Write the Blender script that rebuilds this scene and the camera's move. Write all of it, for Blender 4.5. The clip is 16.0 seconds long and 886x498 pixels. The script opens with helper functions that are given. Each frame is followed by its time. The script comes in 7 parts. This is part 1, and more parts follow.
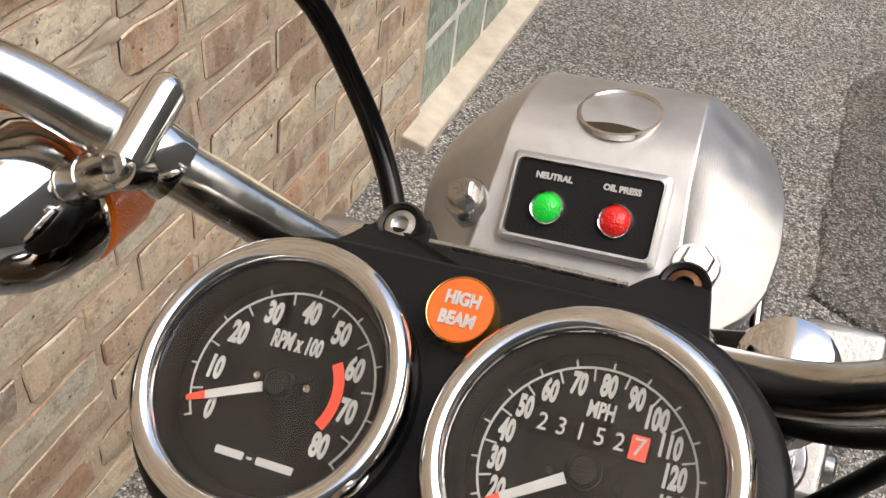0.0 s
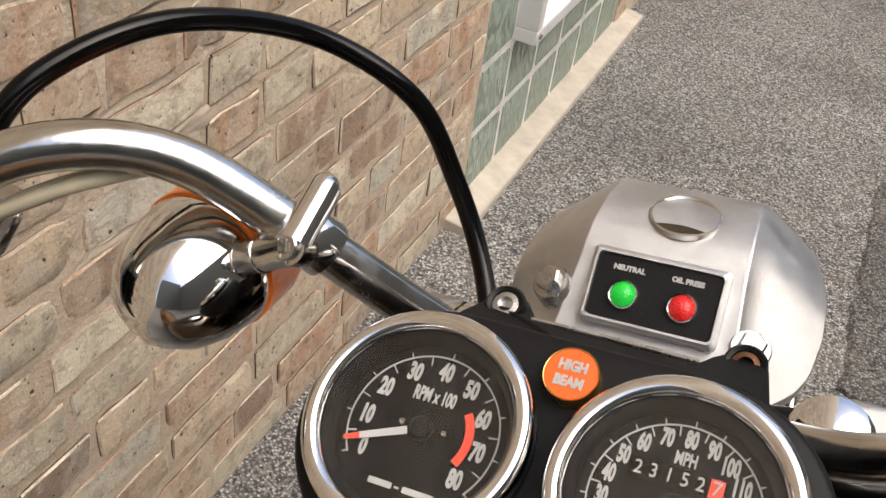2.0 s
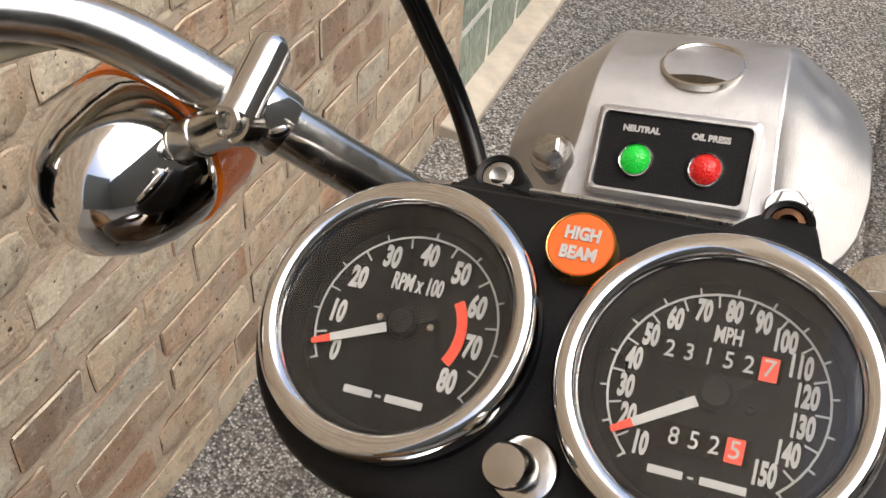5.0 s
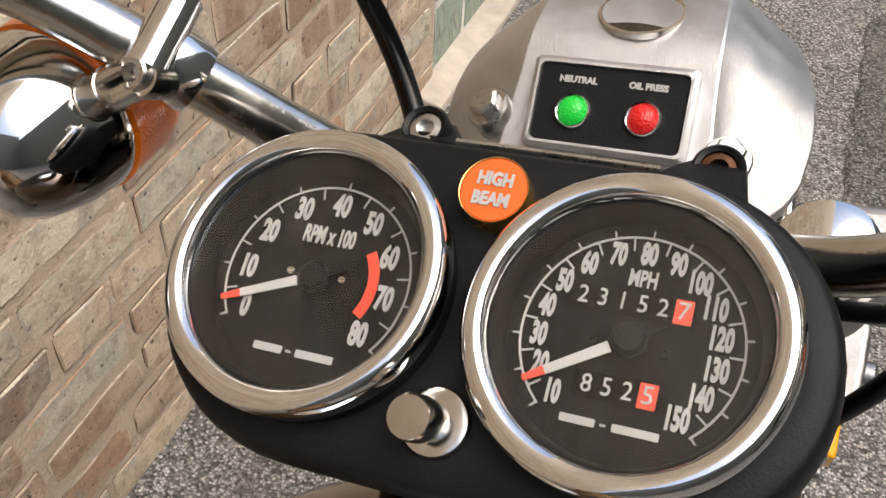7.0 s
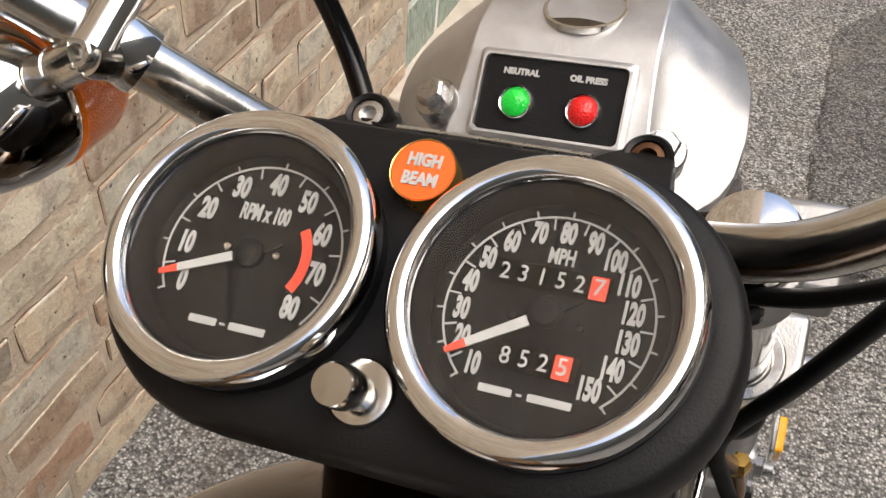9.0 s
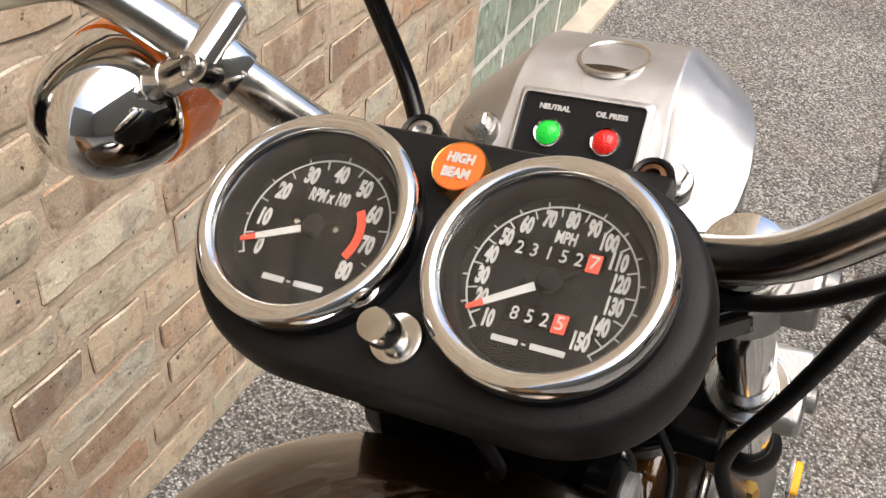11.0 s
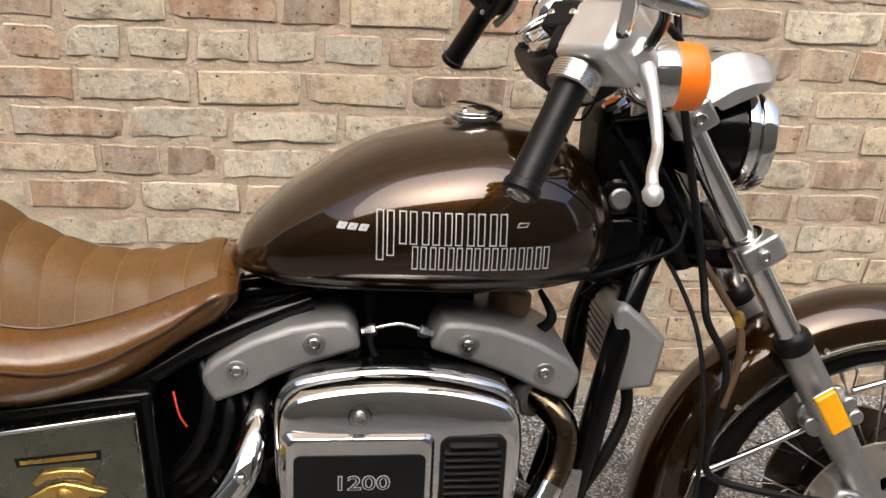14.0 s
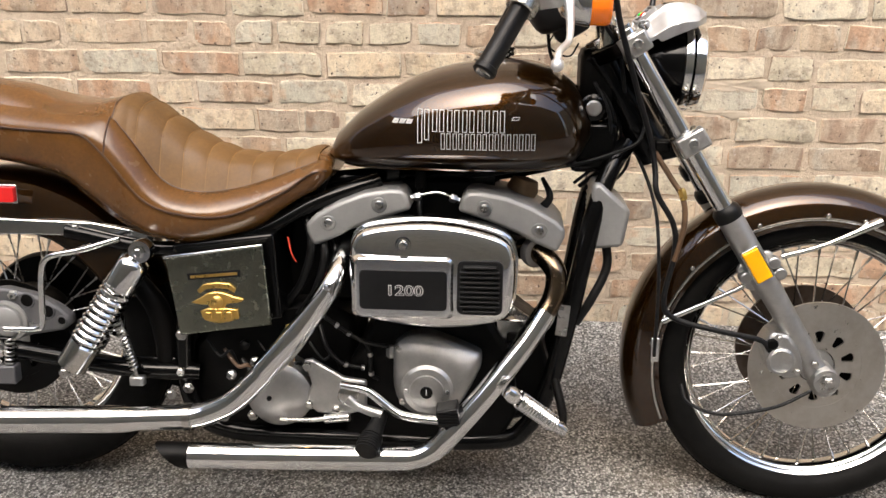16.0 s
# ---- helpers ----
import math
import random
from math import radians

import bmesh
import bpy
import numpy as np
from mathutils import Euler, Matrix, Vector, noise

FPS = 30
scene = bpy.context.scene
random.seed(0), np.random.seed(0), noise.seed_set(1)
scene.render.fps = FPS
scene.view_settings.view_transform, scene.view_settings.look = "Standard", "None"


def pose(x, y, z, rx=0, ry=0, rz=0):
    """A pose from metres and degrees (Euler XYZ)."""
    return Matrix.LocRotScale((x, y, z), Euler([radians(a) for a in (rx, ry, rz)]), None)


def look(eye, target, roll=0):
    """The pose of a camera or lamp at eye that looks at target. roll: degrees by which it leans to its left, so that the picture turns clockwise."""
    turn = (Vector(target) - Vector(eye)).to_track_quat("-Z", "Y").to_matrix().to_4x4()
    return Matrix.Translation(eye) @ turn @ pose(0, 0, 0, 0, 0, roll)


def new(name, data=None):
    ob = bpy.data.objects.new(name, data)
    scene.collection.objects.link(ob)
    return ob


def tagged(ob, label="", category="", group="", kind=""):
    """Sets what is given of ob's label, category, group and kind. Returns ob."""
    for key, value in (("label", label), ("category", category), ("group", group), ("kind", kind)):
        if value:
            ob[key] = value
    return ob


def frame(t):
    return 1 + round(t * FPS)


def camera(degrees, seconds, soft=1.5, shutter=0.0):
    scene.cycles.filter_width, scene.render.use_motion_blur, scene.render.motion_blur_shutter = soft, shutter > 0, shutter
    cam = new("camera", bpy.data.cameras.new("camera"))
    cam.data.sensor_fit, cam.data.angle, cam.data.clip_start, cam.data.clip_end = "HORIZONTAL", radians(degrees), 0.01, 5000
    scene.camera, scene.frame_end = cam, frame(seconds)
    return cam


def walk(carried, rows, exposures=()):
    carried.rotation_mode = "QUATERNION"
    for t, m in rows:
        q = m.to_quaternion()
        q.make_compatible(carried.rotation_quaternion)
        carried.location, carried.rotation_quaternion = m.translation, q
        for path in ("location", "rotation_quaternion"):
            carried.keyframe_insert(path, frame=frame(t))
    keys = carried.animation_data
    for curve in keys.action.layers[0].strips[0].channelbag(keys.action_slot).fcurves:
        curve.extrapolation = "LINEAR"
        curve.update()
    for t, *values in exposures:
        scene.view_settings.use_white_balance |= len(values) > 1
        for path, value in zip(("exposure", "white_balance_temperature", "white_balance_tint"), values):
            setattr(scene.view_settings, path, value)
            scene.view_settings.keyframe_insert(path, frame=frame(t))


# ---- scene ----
cam = camera(49.1, 16.0)
PATH = [
    (0, (0.659, -0.647, 1.254), (2.087, -0.192, -0.07), 7.6),
    (0.5, (0.654, -0.636, 1.255), (2.096, -0.143, -0.04), 7.4),
    (1, (0.634, -0.631, 1.274), (2.1, -0.114, 0.016), 8.6),
    (1.5, (0.6, -0.631, 1.297), (2.09, -0.087, 0.08), 8.4),
    (2, (0.583, -0.631, 1.302), (2.084, -0.081, 0.1), 8.4),
    (2.5, (0.593, -0.627, 1.287), (2.075, -0.087, 0.057), 7.8),
    (3, (0.599, -0.625, 1.281), (2.071, -0.101, 0.033), 7.3),
    (3.5, (0.611, -0.624, 1.269), (2.074, -0.103, 0.008), 6.5),
    (4, (0.62, -0.624, 1.259), (2.065, -0.11, -0.025), 5.6),
    (6.5, (0.641, -0.643, 1.227), (2.007, -0.147, -0.147), 3.5),
    (7, (0.643, -0.651, 1.228), (2.024, -0.175, -0.137), 3.7),
    (7.5, (0.643, -0.654, 1.23), (2.04, -0.221, -0.135), 5.1),
    (8, (0.649, -0.655, 1.222), (2.042, -0.254, -0.156), 5.9),
    (10.5, (0.591, -0.7, 1.249), (2.024, -0.168, -0.04), 5.8),
    (11, (0.568, -0.708, 1.253), (2.011, -0.124, -0.003), 6.1),
    (11.5, (0.512, -0.762, 1.281), (1.889, 0.059, 0.085), 4.8),
    (12, (0.466, -0.936, 1.314), (1.561, 0.303, 0.189), 2.0),
    (12.5, (0.433, -1.169, 1.331), (1.197, 0.315, 0.228), 4.5),
    (13, (0.412, -1.406, 1.325), (1.063, 0.263, 0.437), 7.7),
    (13.5, (0.441, -1.626, 1.326), (0.918, 0.108, 0.452), 6.9),
    (14, (0.546, -1.85, 1.319), (0.775, -0.076, 0.425), 3.9),
    (14.5, (0.607, -2.054, 1.3), (0.675, -0.266, 0.408), 2.2),
    (15, (0.603, -2.284, 1.289), (0.628, -0.479, 0.429), 1.7),
    (15.5, (0.662, -2.406, 1.283), (0.626, -0.581, 0.466), 1.2),
    (16, (0.772, -2.503, 1.301), (0.64, -0.673, 0.505), -0.2),
]
walk(cam, [(t, look(eye, target, roll)) for t, eye, target, roll in PATH], [(0, 0.9), (4, 0.79), (6.5, 0.86), (8, 0.84), (11, 1.2), (12.5, 1.15), (13.5, 1.12), (14.5, 1.35), (16, 1.55)])

# ---- world and light ----
world = bpy.data.worlds.new("sky")
scene.world = world
world.use_nodes = True
wn = world.node_tree.nodes
sky = wn.new("ShaderNodeTexSky")
sky.sky_type, sky.sun_disc = "NISHITA", False
SUN_UP, SUN_AROUND = 62.0, 190.0
sky.sun_elevation, sky.sun_rotation = radians(SUN_UP), radians(SUN_AROUND)
sky.dust_density, sky.air_density, sky.ozone_density = 4.5, 1.0, 0.5
world.node_tree.links.new(sky.outputs[0], wn["Background"].inputs[0])
wn["Background"].inputs[1].default_value = 0.15
sun = new("sun", bpy.data.lights.new("sun", "SUN"))
sun.data.energy, sun.data.angle, sun.data.color = 1.2, radians(65), (1.0, 0.95, 0.87)
toward = Vector((math.sin(radians(SUN_AROUND)) * math.cos(radians(SUN_UP)), math.cos(radians(SUN_AROUND)) * math.cos(radians(SUN_UP)), math.sin(radians(SUN_UP))))
sun.matrix_world = look(toward * 30, (0, 0, 0))


# ---- materials ----
class Shader:
    """Shorthand for building a node material round one Principled shader."""

    def __init__(self, name, color=(0.5, 0.5, 0.5), rough=0.5, metal=0.0, **more):
        self.mat = bpy.data.materials.new(name)
        self.mat.use_nodes = True
        self.tree = self.mat.node_tree
        self.n = self.tree.nodes
        self.p = self.n["Principled BSDF"]
        self.p.inputs["Base Color"].default_value = (*color, 1)
        self.p.inputs["Roughness"].default_value = rough
        self.p.inputs["Metallic"].default_value = metal
        for key, value in more.items():
            self.p.inputs[key.replace("_", " ")].default_value = value
        self.coord = None

    def link(self, a, b):
        self.tree.links.new(a, b)

    def place(self):
        if not self.coord:
            self.coord = self.n.new("ShaderNodeTexCoord")
        return self.coord.outputs["Object"]

    def noise(self, scale, detail=4, rough=0.6, stretch=None, where=None):
        t = self.n.new("ShaderNodeTexNoise")
        t.inputs["Scale"].default_value, t.inputs["Detail"].default_value, t.inputs["Roughness"].default_value = scale, detail, rough
        src = where or self.place()
        if stretch:
            m = self.n.new("ShaderNodeMapping")
            m.inputs["Scale"].default_value = stretch
            self.link(src, m.inputs[0])
            src = m.outputs[0]
        self.link(src, t.inputs["Vector"])
        return t.outputs["Fac"]

    def cells(self, scale, feature="F1", out="Distance", where=None):
        t = self.n.new("ShaderNodeTexVoronoi")
        t.feature = feature
        t.inputs["Scale"].default_value = scale
        self.link(where or self.place(), t.inputs["Vector"])
        return t.outputs[out]

    def ramp(self, fac, *stops, hard=False):
        r = self.n.new("ShaderNodeValToRGB")
        r.color_ramp.interpolation = "CONSTANT" if hard else "LINEAR"
        e = r.color_ramp.elements
        while len(e) < len(stops):
            e.new(0.5)
        for el, (pos, c) in zip(e, stops):
            el.position, el.color = pos, (*c, 1) if isinstance(c, tuple) else (c, c, c, 1)
        self.link(fac, r.inputs[0])
        return r.outputs[0]

    def mix(self, fac, a, b, mode="MIX"):
        m = self.n.new("ShaderNodeMix")
        m.data_type, m.blend_type = "RGBA", mode
        for k, v in ((0, fac), (6, a), (7, b)):
            socket = m.inputs[k]
            if isinstance(v, (int, float)):
                socket.default_value = v if k == 0 else (v, v, v, 1)
            elif isinstance(v, tuple):
                socket.default_value = (*v, 1)
            else:
                self.link(v, socket)
        return m.outputs[2]

    def color(self, c):
        self.link(c, self.p.inputs["Base Color"])
        return self

    def rough(self, c):
        self.link(c, self.p.inputs["Roughness"])
        return self

    def bump(self, height, strength=0.3, distance=0.002):
        b = self.n.new("ShaderNodeBump")
        b.inputs["Strength"].default_value, b.inputs["Distance"].default_value = strength, distance
        self.link(height, b.inputs["Height"])
        before = self.p.inputs["Normal"].links
        if before:
            self.link(before[0].from_socket, b.inputs["Normal"])
        self.link(b.outputs[0], self.p.inputs["Normal"])
        return self


def make_brick():
    s = Shader("old_common_brick", rough=0.9)
    info = s.n.new("ShaderNodeObjectInfo")
    geo = s.n.new("ShaderNodeNewGeometry")
    both = s.n.new("ShaderNodeMath")
    both.operation = "ADD"
    s.link(info.outputs["Random"], both.inputs[0])
    s.link(geo.outputs["Random Per Island"], both.inputs[1])
    one = s.n.new("ShaderNodeMath")
    one.operation = "FRACT"
    s.link(both.outputs[0], one.inputs[0])
    where = geo.outputs["Position"]
    tone = s.ramp(one.outputs[0], (0.0, (0.66, 0.53, 0.34)), (0.11, (0.47, 0.33, 0.205)), (0.22, (0.60, 0.53, 0.36)), (0.33, (0.33, 0.235, 0.155)), (0.43, (0.55, 0.42, 0.27)), (0.53, (0.75, 0.66, 0.46)), (0.64, (0.40, 0.285, 0.185)), (0.73, (0.56, 0.52, 0.38)), (0.82, (0.5, 0.32, 0.19)), (0.91, (0.68, 0.55, 0.35)), hard=True)
    # bands across each brick, where the clay was pressed and fired unevenly
    shift = s.n.new("ShaderNodeCombineXYZ")
    s.link(one.outputs[0], shift.inputs[2])
    grow = s.n.new("ShaderNodeVectorMath")
    grow.operation = "MULTIPLY_ADD"
    grow.inputs[1].default_value = (1, 1, 1)
    far = s.n.new("ShaderNodeVectorMath")
    far.operation = "SCALE"
    far.inputs["Scale"].default_value = 37.0
    s.link(shift.outputs[0], far.inputs[0])
    s.link(where, grow.inputs[0])
    s.link(far.outputs[0], grow.inputs[2])
    own = grow.outputs[0]
    band = s.ramp(s.noise(17, 2, 0.5, (1, 1, 0.28), where=own), (0.46, 0.0), (0.54, 1.0))
    c = s.mix(s.mix(0.7, 0.0, band), tone, s.mix(0.5, tone, (0.74, 0.655, 0.46)))
    grey = s.ramp(s.noise(11, 3, 0.55, (1, 1, 0.5), where=own), (0.56, 0.0), (0.64, 1.0))
    c = s.mix(s.mix(0.5, 0.0, grey), c, (0.50, 0.48, 0.37))
    orange = s.ramp(s.noise(15, 3, 0.6, where=own), (0.58, 0.0), (0.68, 1.0))
    c = s.mix(s.mix(0.45, 0.0, orange), c, (0.56, 0.32, 0.16))
    dirt = s.ramp(s.noise(27, 8, 0.74, where=own), (0.48, 0.0), (0.62, 1.0))
    c = s.mix(s.mix(0.6, 0.0, dirt), c, (0.245, 0.175, 0.115))
    lime = s.ramp(s.noise(28, 7, 0.76, where=own), (0.58, 0.0), (0.68, 1.0))
    c = s.mix(s.mix(0.6, 0.0, lime), c, (0.72, 0.63, 0.50))
    pits = s.ramp(s.noise(85, 3, 0.6, where=own), (0.31, 1.0), (0.36, 0.0))
    c = s.mix(pits, c, (0.07, 0.05, 0.038))
    fine = s.ramp(s.noise(300, 3, 0.7, where=where), (0.3, 0.84), (0.7, 1.14))
    c = s.mix(1.0, c, (1.06, 1.075, 1.19), "MULTIPLY")
    s.color(s.mix(1.0, c, fine, "MULTIPLY"))
    s.bump(s.noise(85, 3, 0.6, where=own), 0.5, 0.006).bump(s.noise(27, 8, 0.74, where=own), 0.7, 0.007).bump(s.noise(420, 2, where=where), 0.25, 0.001)
    return s.mat


def make_mortar():
    s = Shader("sandy_mortar", rough=0.95)
    c = s.ramp(s.noise(9, 5, 0.65), (0.3, (0.54, 0.435, 0.325)), (0.55, (0.65, 0.538, 0.41)), (0.75, (0.72, 0.62, 0.49)))
    c = s.mix(s.ramp(s.noise(70, 4, 0.7), (0.54, 0.0), (0.74, 0.4)), c, (0.36, 0.28, 0.2))
    s.color(s.mix(1.0, c, s.ramp(s.noise(500, 2), (0.3, 0.86), (0.7, 1.08)), "MULTIPLY"))
    s.bump(s.noise(60, 5, 0.7), 0.9, 0.008).bump(s.noise(500, 2), 0.5, 0.0015)
    return s.mat


def make_asphalt(name="worn_asphalt", light=1.0):
    s = Shader(name, rough=0.85)
    grain = s.cells(210, out="Color")
    bw = s.n.new("ShaderNodeRGBToBW")
    s.link(grain, bw.inputs[0])
    stones = s.ramp(bw.outputs[0], (0.15, (0.075, 0.073, 0.069)), (0.4, (0.2, 0.194, 0.181)), (0.6, (0.34, 0.329, 0.307)), (0.78, (0.55, 0.535, 0.505)), (1.0, (0.7, 0.685, 0.655)))
    gaps = s.ramp(s.cells(210), (0.1, 1.0), (0.75, 0.34))
    c = s.mix(1.0, stones, gaps, "MULTIPLY")
    big = s.ramp(s.noise(1.6, 5, 0.6), (0.3, 0.95 * light), (0.7, 1.6 * light))
    c = s.mix(1.0, c, big, "MULTIPLY")
    tar = s.ramp(s.noise(2.3, 4, 0.65), (0.62, 0.0), (0.7, 1.0))
    c = s.mix(s.mix(0.6, 0.0, tar), c, (0.05, 0.05, 0.052))
    dust = s.ramp(s.noise(5.0, 6, 0.7), (0.5, 0.0), (0.75, 1.0))
    c = s.mix(s.mix(0.35, 0.0, dust), c, (0.27, 0.22, 0.155))
    s.color(c)
    s.bump(s.cells(210), 1.0, 0.005).bump(s.noise(30, 4), 0.4, 0.004)
    return s.mat


def metal(name, color, rough, grain=0.0, scale=300, stretch=None, spots=None):
    s = Shader(name, color, rough, 1.0)
    if spots:
        blot = s.ramp(s.noise(25, 5, 0.65), (0.4, 0.0), (0.7, 1.0))
        s.color(s.mix(blot, color, spots))
        s.rough(s.ramp(s.noise(60, 4), (0.3, max(rough - 0.08, 0.02)), (0.7, rough + 0.12)))
    elif rough < 0.2:
        s.rough(s.ramp(s.noise(18, 5, 0.7), (0.35, rough), (0.75, rough + 0.07)))
    if grain:
        s.bump(s.noise(scale, 3, 0.6, stretch), grain, 0.001)
    return s.mat


def plain(name, color, rough, grain=0.0, scale=400, vary=0.25, **more):
    s = Shader(name, color, rough, **more)
    s.color(s.mix(1.0, color, s.ramp(s.noise(14, 5, 0.65), (0.3, 1 - vary), (0.7, 1 + vary)), "MULTIPLY"))
    s.rough(s.ramp(s.noise(45, 4, 0.65), (0.3, max(rough - 0.06, 0.03)), (0.7, rough + 0.08)))
    if grain:
        s.bump(s.noise(scale, 3, 0.6), grain, 0.001)
    return s.mat


def make_leather(name, color, rough, vary=0.22):
    s = Shader(name, color, rough)
    c = s.mix(1.0, color, s.ramp(s.noise(9, 5, 0.6), (0.3, 1 - vary), (0.7, 1 + vary)), "MULTIPLY")
    s.color(s.mix(1.0, c, s.ramp(s.noise(160, 3, 0.6), (0.3, 0.85), (0.7, 1.12)), "MULTIPLY"))
    s.rough(s.ramp(s.noise(22, 4), (0.3, rough - 0.07), (0.7, rough + 0.1)))
    s.bump(s.cells(420), 0.15, 0.001).bump(s.noise(16, 2), 0.2, 0.003)
    return s.mat


def make_paint(name, color, flake):
    s = Shader(name, color, 0.3, 0.85, Coat_Weight=1.0, Coat_Roughness=0.02, Coat_IOR=1.6, Specular_IOR_Level=0.1)
    s.color(s.mix(s.ramp(s.noise(2200, 2, 0.5), (0.42, 0.0), (0.62, 0.55)), color, flake))
    haze = s.ramp(s.noise(24, 5, 0.7), (0.35, 0.015), (0.8, 0.045))
    s.link(haze, s.p.inputs["Coat Roughness"])
    return s.mat


def lamp_mat(name, color, glow, rough=0.25):
    s = Shader(name, color, rough, Coat_Weight=0.4)
    s.p.inputs["Emission Color"].default_value, s.p.inputs["Emission Strength"].default_value = (*color, 1), glow
    s.bump(s.cells(900), 0.5, 0.001)
    return s.mat


def glass_mat(name, color=(1, 1, 1), rough=0.0, ior=1.45):
    return Shader(name, color, rough, Transmission_Weight=1.0, IOR=ior).mat


BRICK, MORTAR, ASPHALT, ASPHALT_DARK = make_brick(), make_mortar(), make_asphalt(), make_asphalt("dark_asphalt", 0.58)
CHROME = metal("chrome", (0.78, 0.78, 0.77), 0.05)
CHROME_OLD = metal("dull_chrome", (0.66, 0.65, 0.62), 0.16, 0.06, 500, spots=(0.5, 0.47, 0.42))
STEEL = metal("bright_steel", (0.55, 0.55, 0.54), 0.28, 0.1, 300, spots=(0.38, 0.36, 0.33))
ALU = metal("brushed_aluminium", (0.60, 0.60, 0.60), 0.42, 0.25, 260, (1, 9, 1), spots=(0.50, 0.50, 0.495))
CAST = metal("cast_aluminium", (0.50, 0.50, 0.49), 0.42, 0.35, 500, spots=(0.40, 0.395, 0.385))
CAST_MATT = plain("matt_grey_casting", (0.30, 0.30, 0.295), 0.5, 0.4, 700, 0.12, Metallic=0.6)
DISC = metal("scored_disc_steel", (0.58, 0.56, 0.52), 0.34, 0.3, 300, spots=(0.48, 0.45, 0.40))
RUSTED = metal("rusted_disc_steel", (0.16, 0.13, 0.11), 0.45, 0.3, 300, spots=(0.10, 0.07, 0.05))
GREY_CAST = plain("dark_grey_casting", (0.105, 0.105, 0.11), 0.5, 0.4, 600, 0.12, Metallic=0.4)
BRASS = metal("gilded_brass", (0.78, 0.52, 0.16), 0.3, 0.3, 300, spots=(0.62, 0.38, 0.10))
BLACK = plain("black_plastic", (0.006, 0.006, 0.0065), 0.48, 0.25, 900, Specular_IOR_Level=0.22)
BLACK_GLOSS = plain("black_enamel", (0.002, 0.002, 0.002), 0.14, 0.05, 200, Specular_IOR_Level=0.22)
BLACK_MATT = plain("sooty_black_metal", (0.0022, 0.002, 0.0018), 0.45, 0.5, 200, 0.5, Specular_IOR_Level=0.12)
RUBBER = plain("black_rubber", (0.0035, 0.0035, 0.0035), 0.42, 0.3, 300, Specular_IOR_Level=0.26)
RUST = metal("rusty_steel", (0.12, 0.065, 0.04), 0.5, 0.4, 300, spots=(0.17, 0.085, 0.045))
TYRE = plain("tyre_rubber", (0.0045, 0.0043, 0.004), 0.65, 0.5, 200, 0.35, Specular_IOR_Level=0.12)
PAINT = make_paint("brown_metallic_paint", (0.013, 0.0054, 0.0008), (0.088, 0.036, 0.0048))
LEATHER = make_leather("brown_leather", (0.112, 0.049, 0.0125), 0.2)
LEATHER_RIB = make_leather("brown_seat_fabric", (0.12, 0.058, 0.012), 0.6)
SEAM = plain("dark_brown_piping", (0.06, 0.027, 0.012), 0.35)
PALE_ALLOY = metal("pale_alloy", (0.86, 0.86, 0.85), 0.42, 0.15, 500, spots=(0.80, 0.80, 0.79))
# polished cover: a dark green reflection is put into the base colour
PLATED = metal("green_reflection_chrome", (0.24, 0.245, 0.20), 0.2, 0.06, 400, spots=(0.17, 0.18, 0.14))
STITCH = plain("ochre_thread", (0.25, 0.13, 0.035), 0.7)
WHITE_INK = plain("white_ink", (0.45, 0.45, 0.44), 0.55, vary=0.05)
DIAL_INK = plain("aged_white_ink", (0.42, 0.42, 0.41), 0.6, vary=0.06)
RED_INK = plain("red_ink", (0.75, 0.07, 0.035), 0.5, vary=0.08)
DIAL = plain("black_dial", (0.006, 0.006, 0.0065), 0.6, 0.1, 900, Specular_IOR_Level=0.12)
# faint emission brightens the unlit signal lenses and the bulbless side reflector
ORANGE = lamp_mat("orange_lens", (0.95, 0.20, 0.006), 0.04, 0.12)
AMBER = lamp_mat("amber_lens", (0.9, 0.4, 0.0), 0.03, 0.15)
GREEN = lamp_mat("green_lens", (0.004, 0.42, 0.03), 0.3)
RED = lamp_mat("red_lens", (0.6, 0.01, 0.008), 0.15)
BEAM = plain("orange_lens_face", (0.85, 0.14, 0.02), 0.4, vary=0.08)
CLEAR = glass_mat("clear_glass")
GAUGE_GLASS = glass_mat("thin_gauge_glass", ior=1.45)
WHITE = plain("white_enamel", (0.78, 0.78, 0.77), 0.3, vary=0.04)
PINK = plain("faded_pink_print", (0.78, 0.30, 0.26), 0.4, vary=0.08)
CREAM = plain("cream_sleeving", (0.46, 0.42, 0.30), 0.5)
GLASS_BLOCK = Shader("pressed_glass", (0.40, 0.50, 0.42), 0.15, Transmission_Weight=0.15, IOR=1.45)
GLASS_BLOCK.bump(GLASS_BLOCK.noise(26, 1, 0.4, (3.2, 1, 0.9)), 1.0, 0.03)
GLASS_BLOCK = GLASS_BLOCK.mat
STONE = plain("pale_limestone", (0.50, 0.45, 0.37), 0.85, 0.6, 120, 0.2)
GREY_GROUT = plain("white_grout", (0.74, 0.74, 0.70), 0.8, 0.3, 200)
BROWN_HOSE = plain("brown_hose", (0.09, 0.05, 0.025), 0.5)
DARK_PORT = metal("dark_port_recess", (0.15, 0.14, 0.125), 0.06)
# brick sides: the shade inside the joints is put into this darker colour
BRICK_EDGE = plain("joint_shade_brick", (0.13, 0.095, 0.065), 0.95, 0.8, 120, 0.5)
MIRROR = metal("mirror_glass", (0.86, 0.87, 0.88), 0.01)


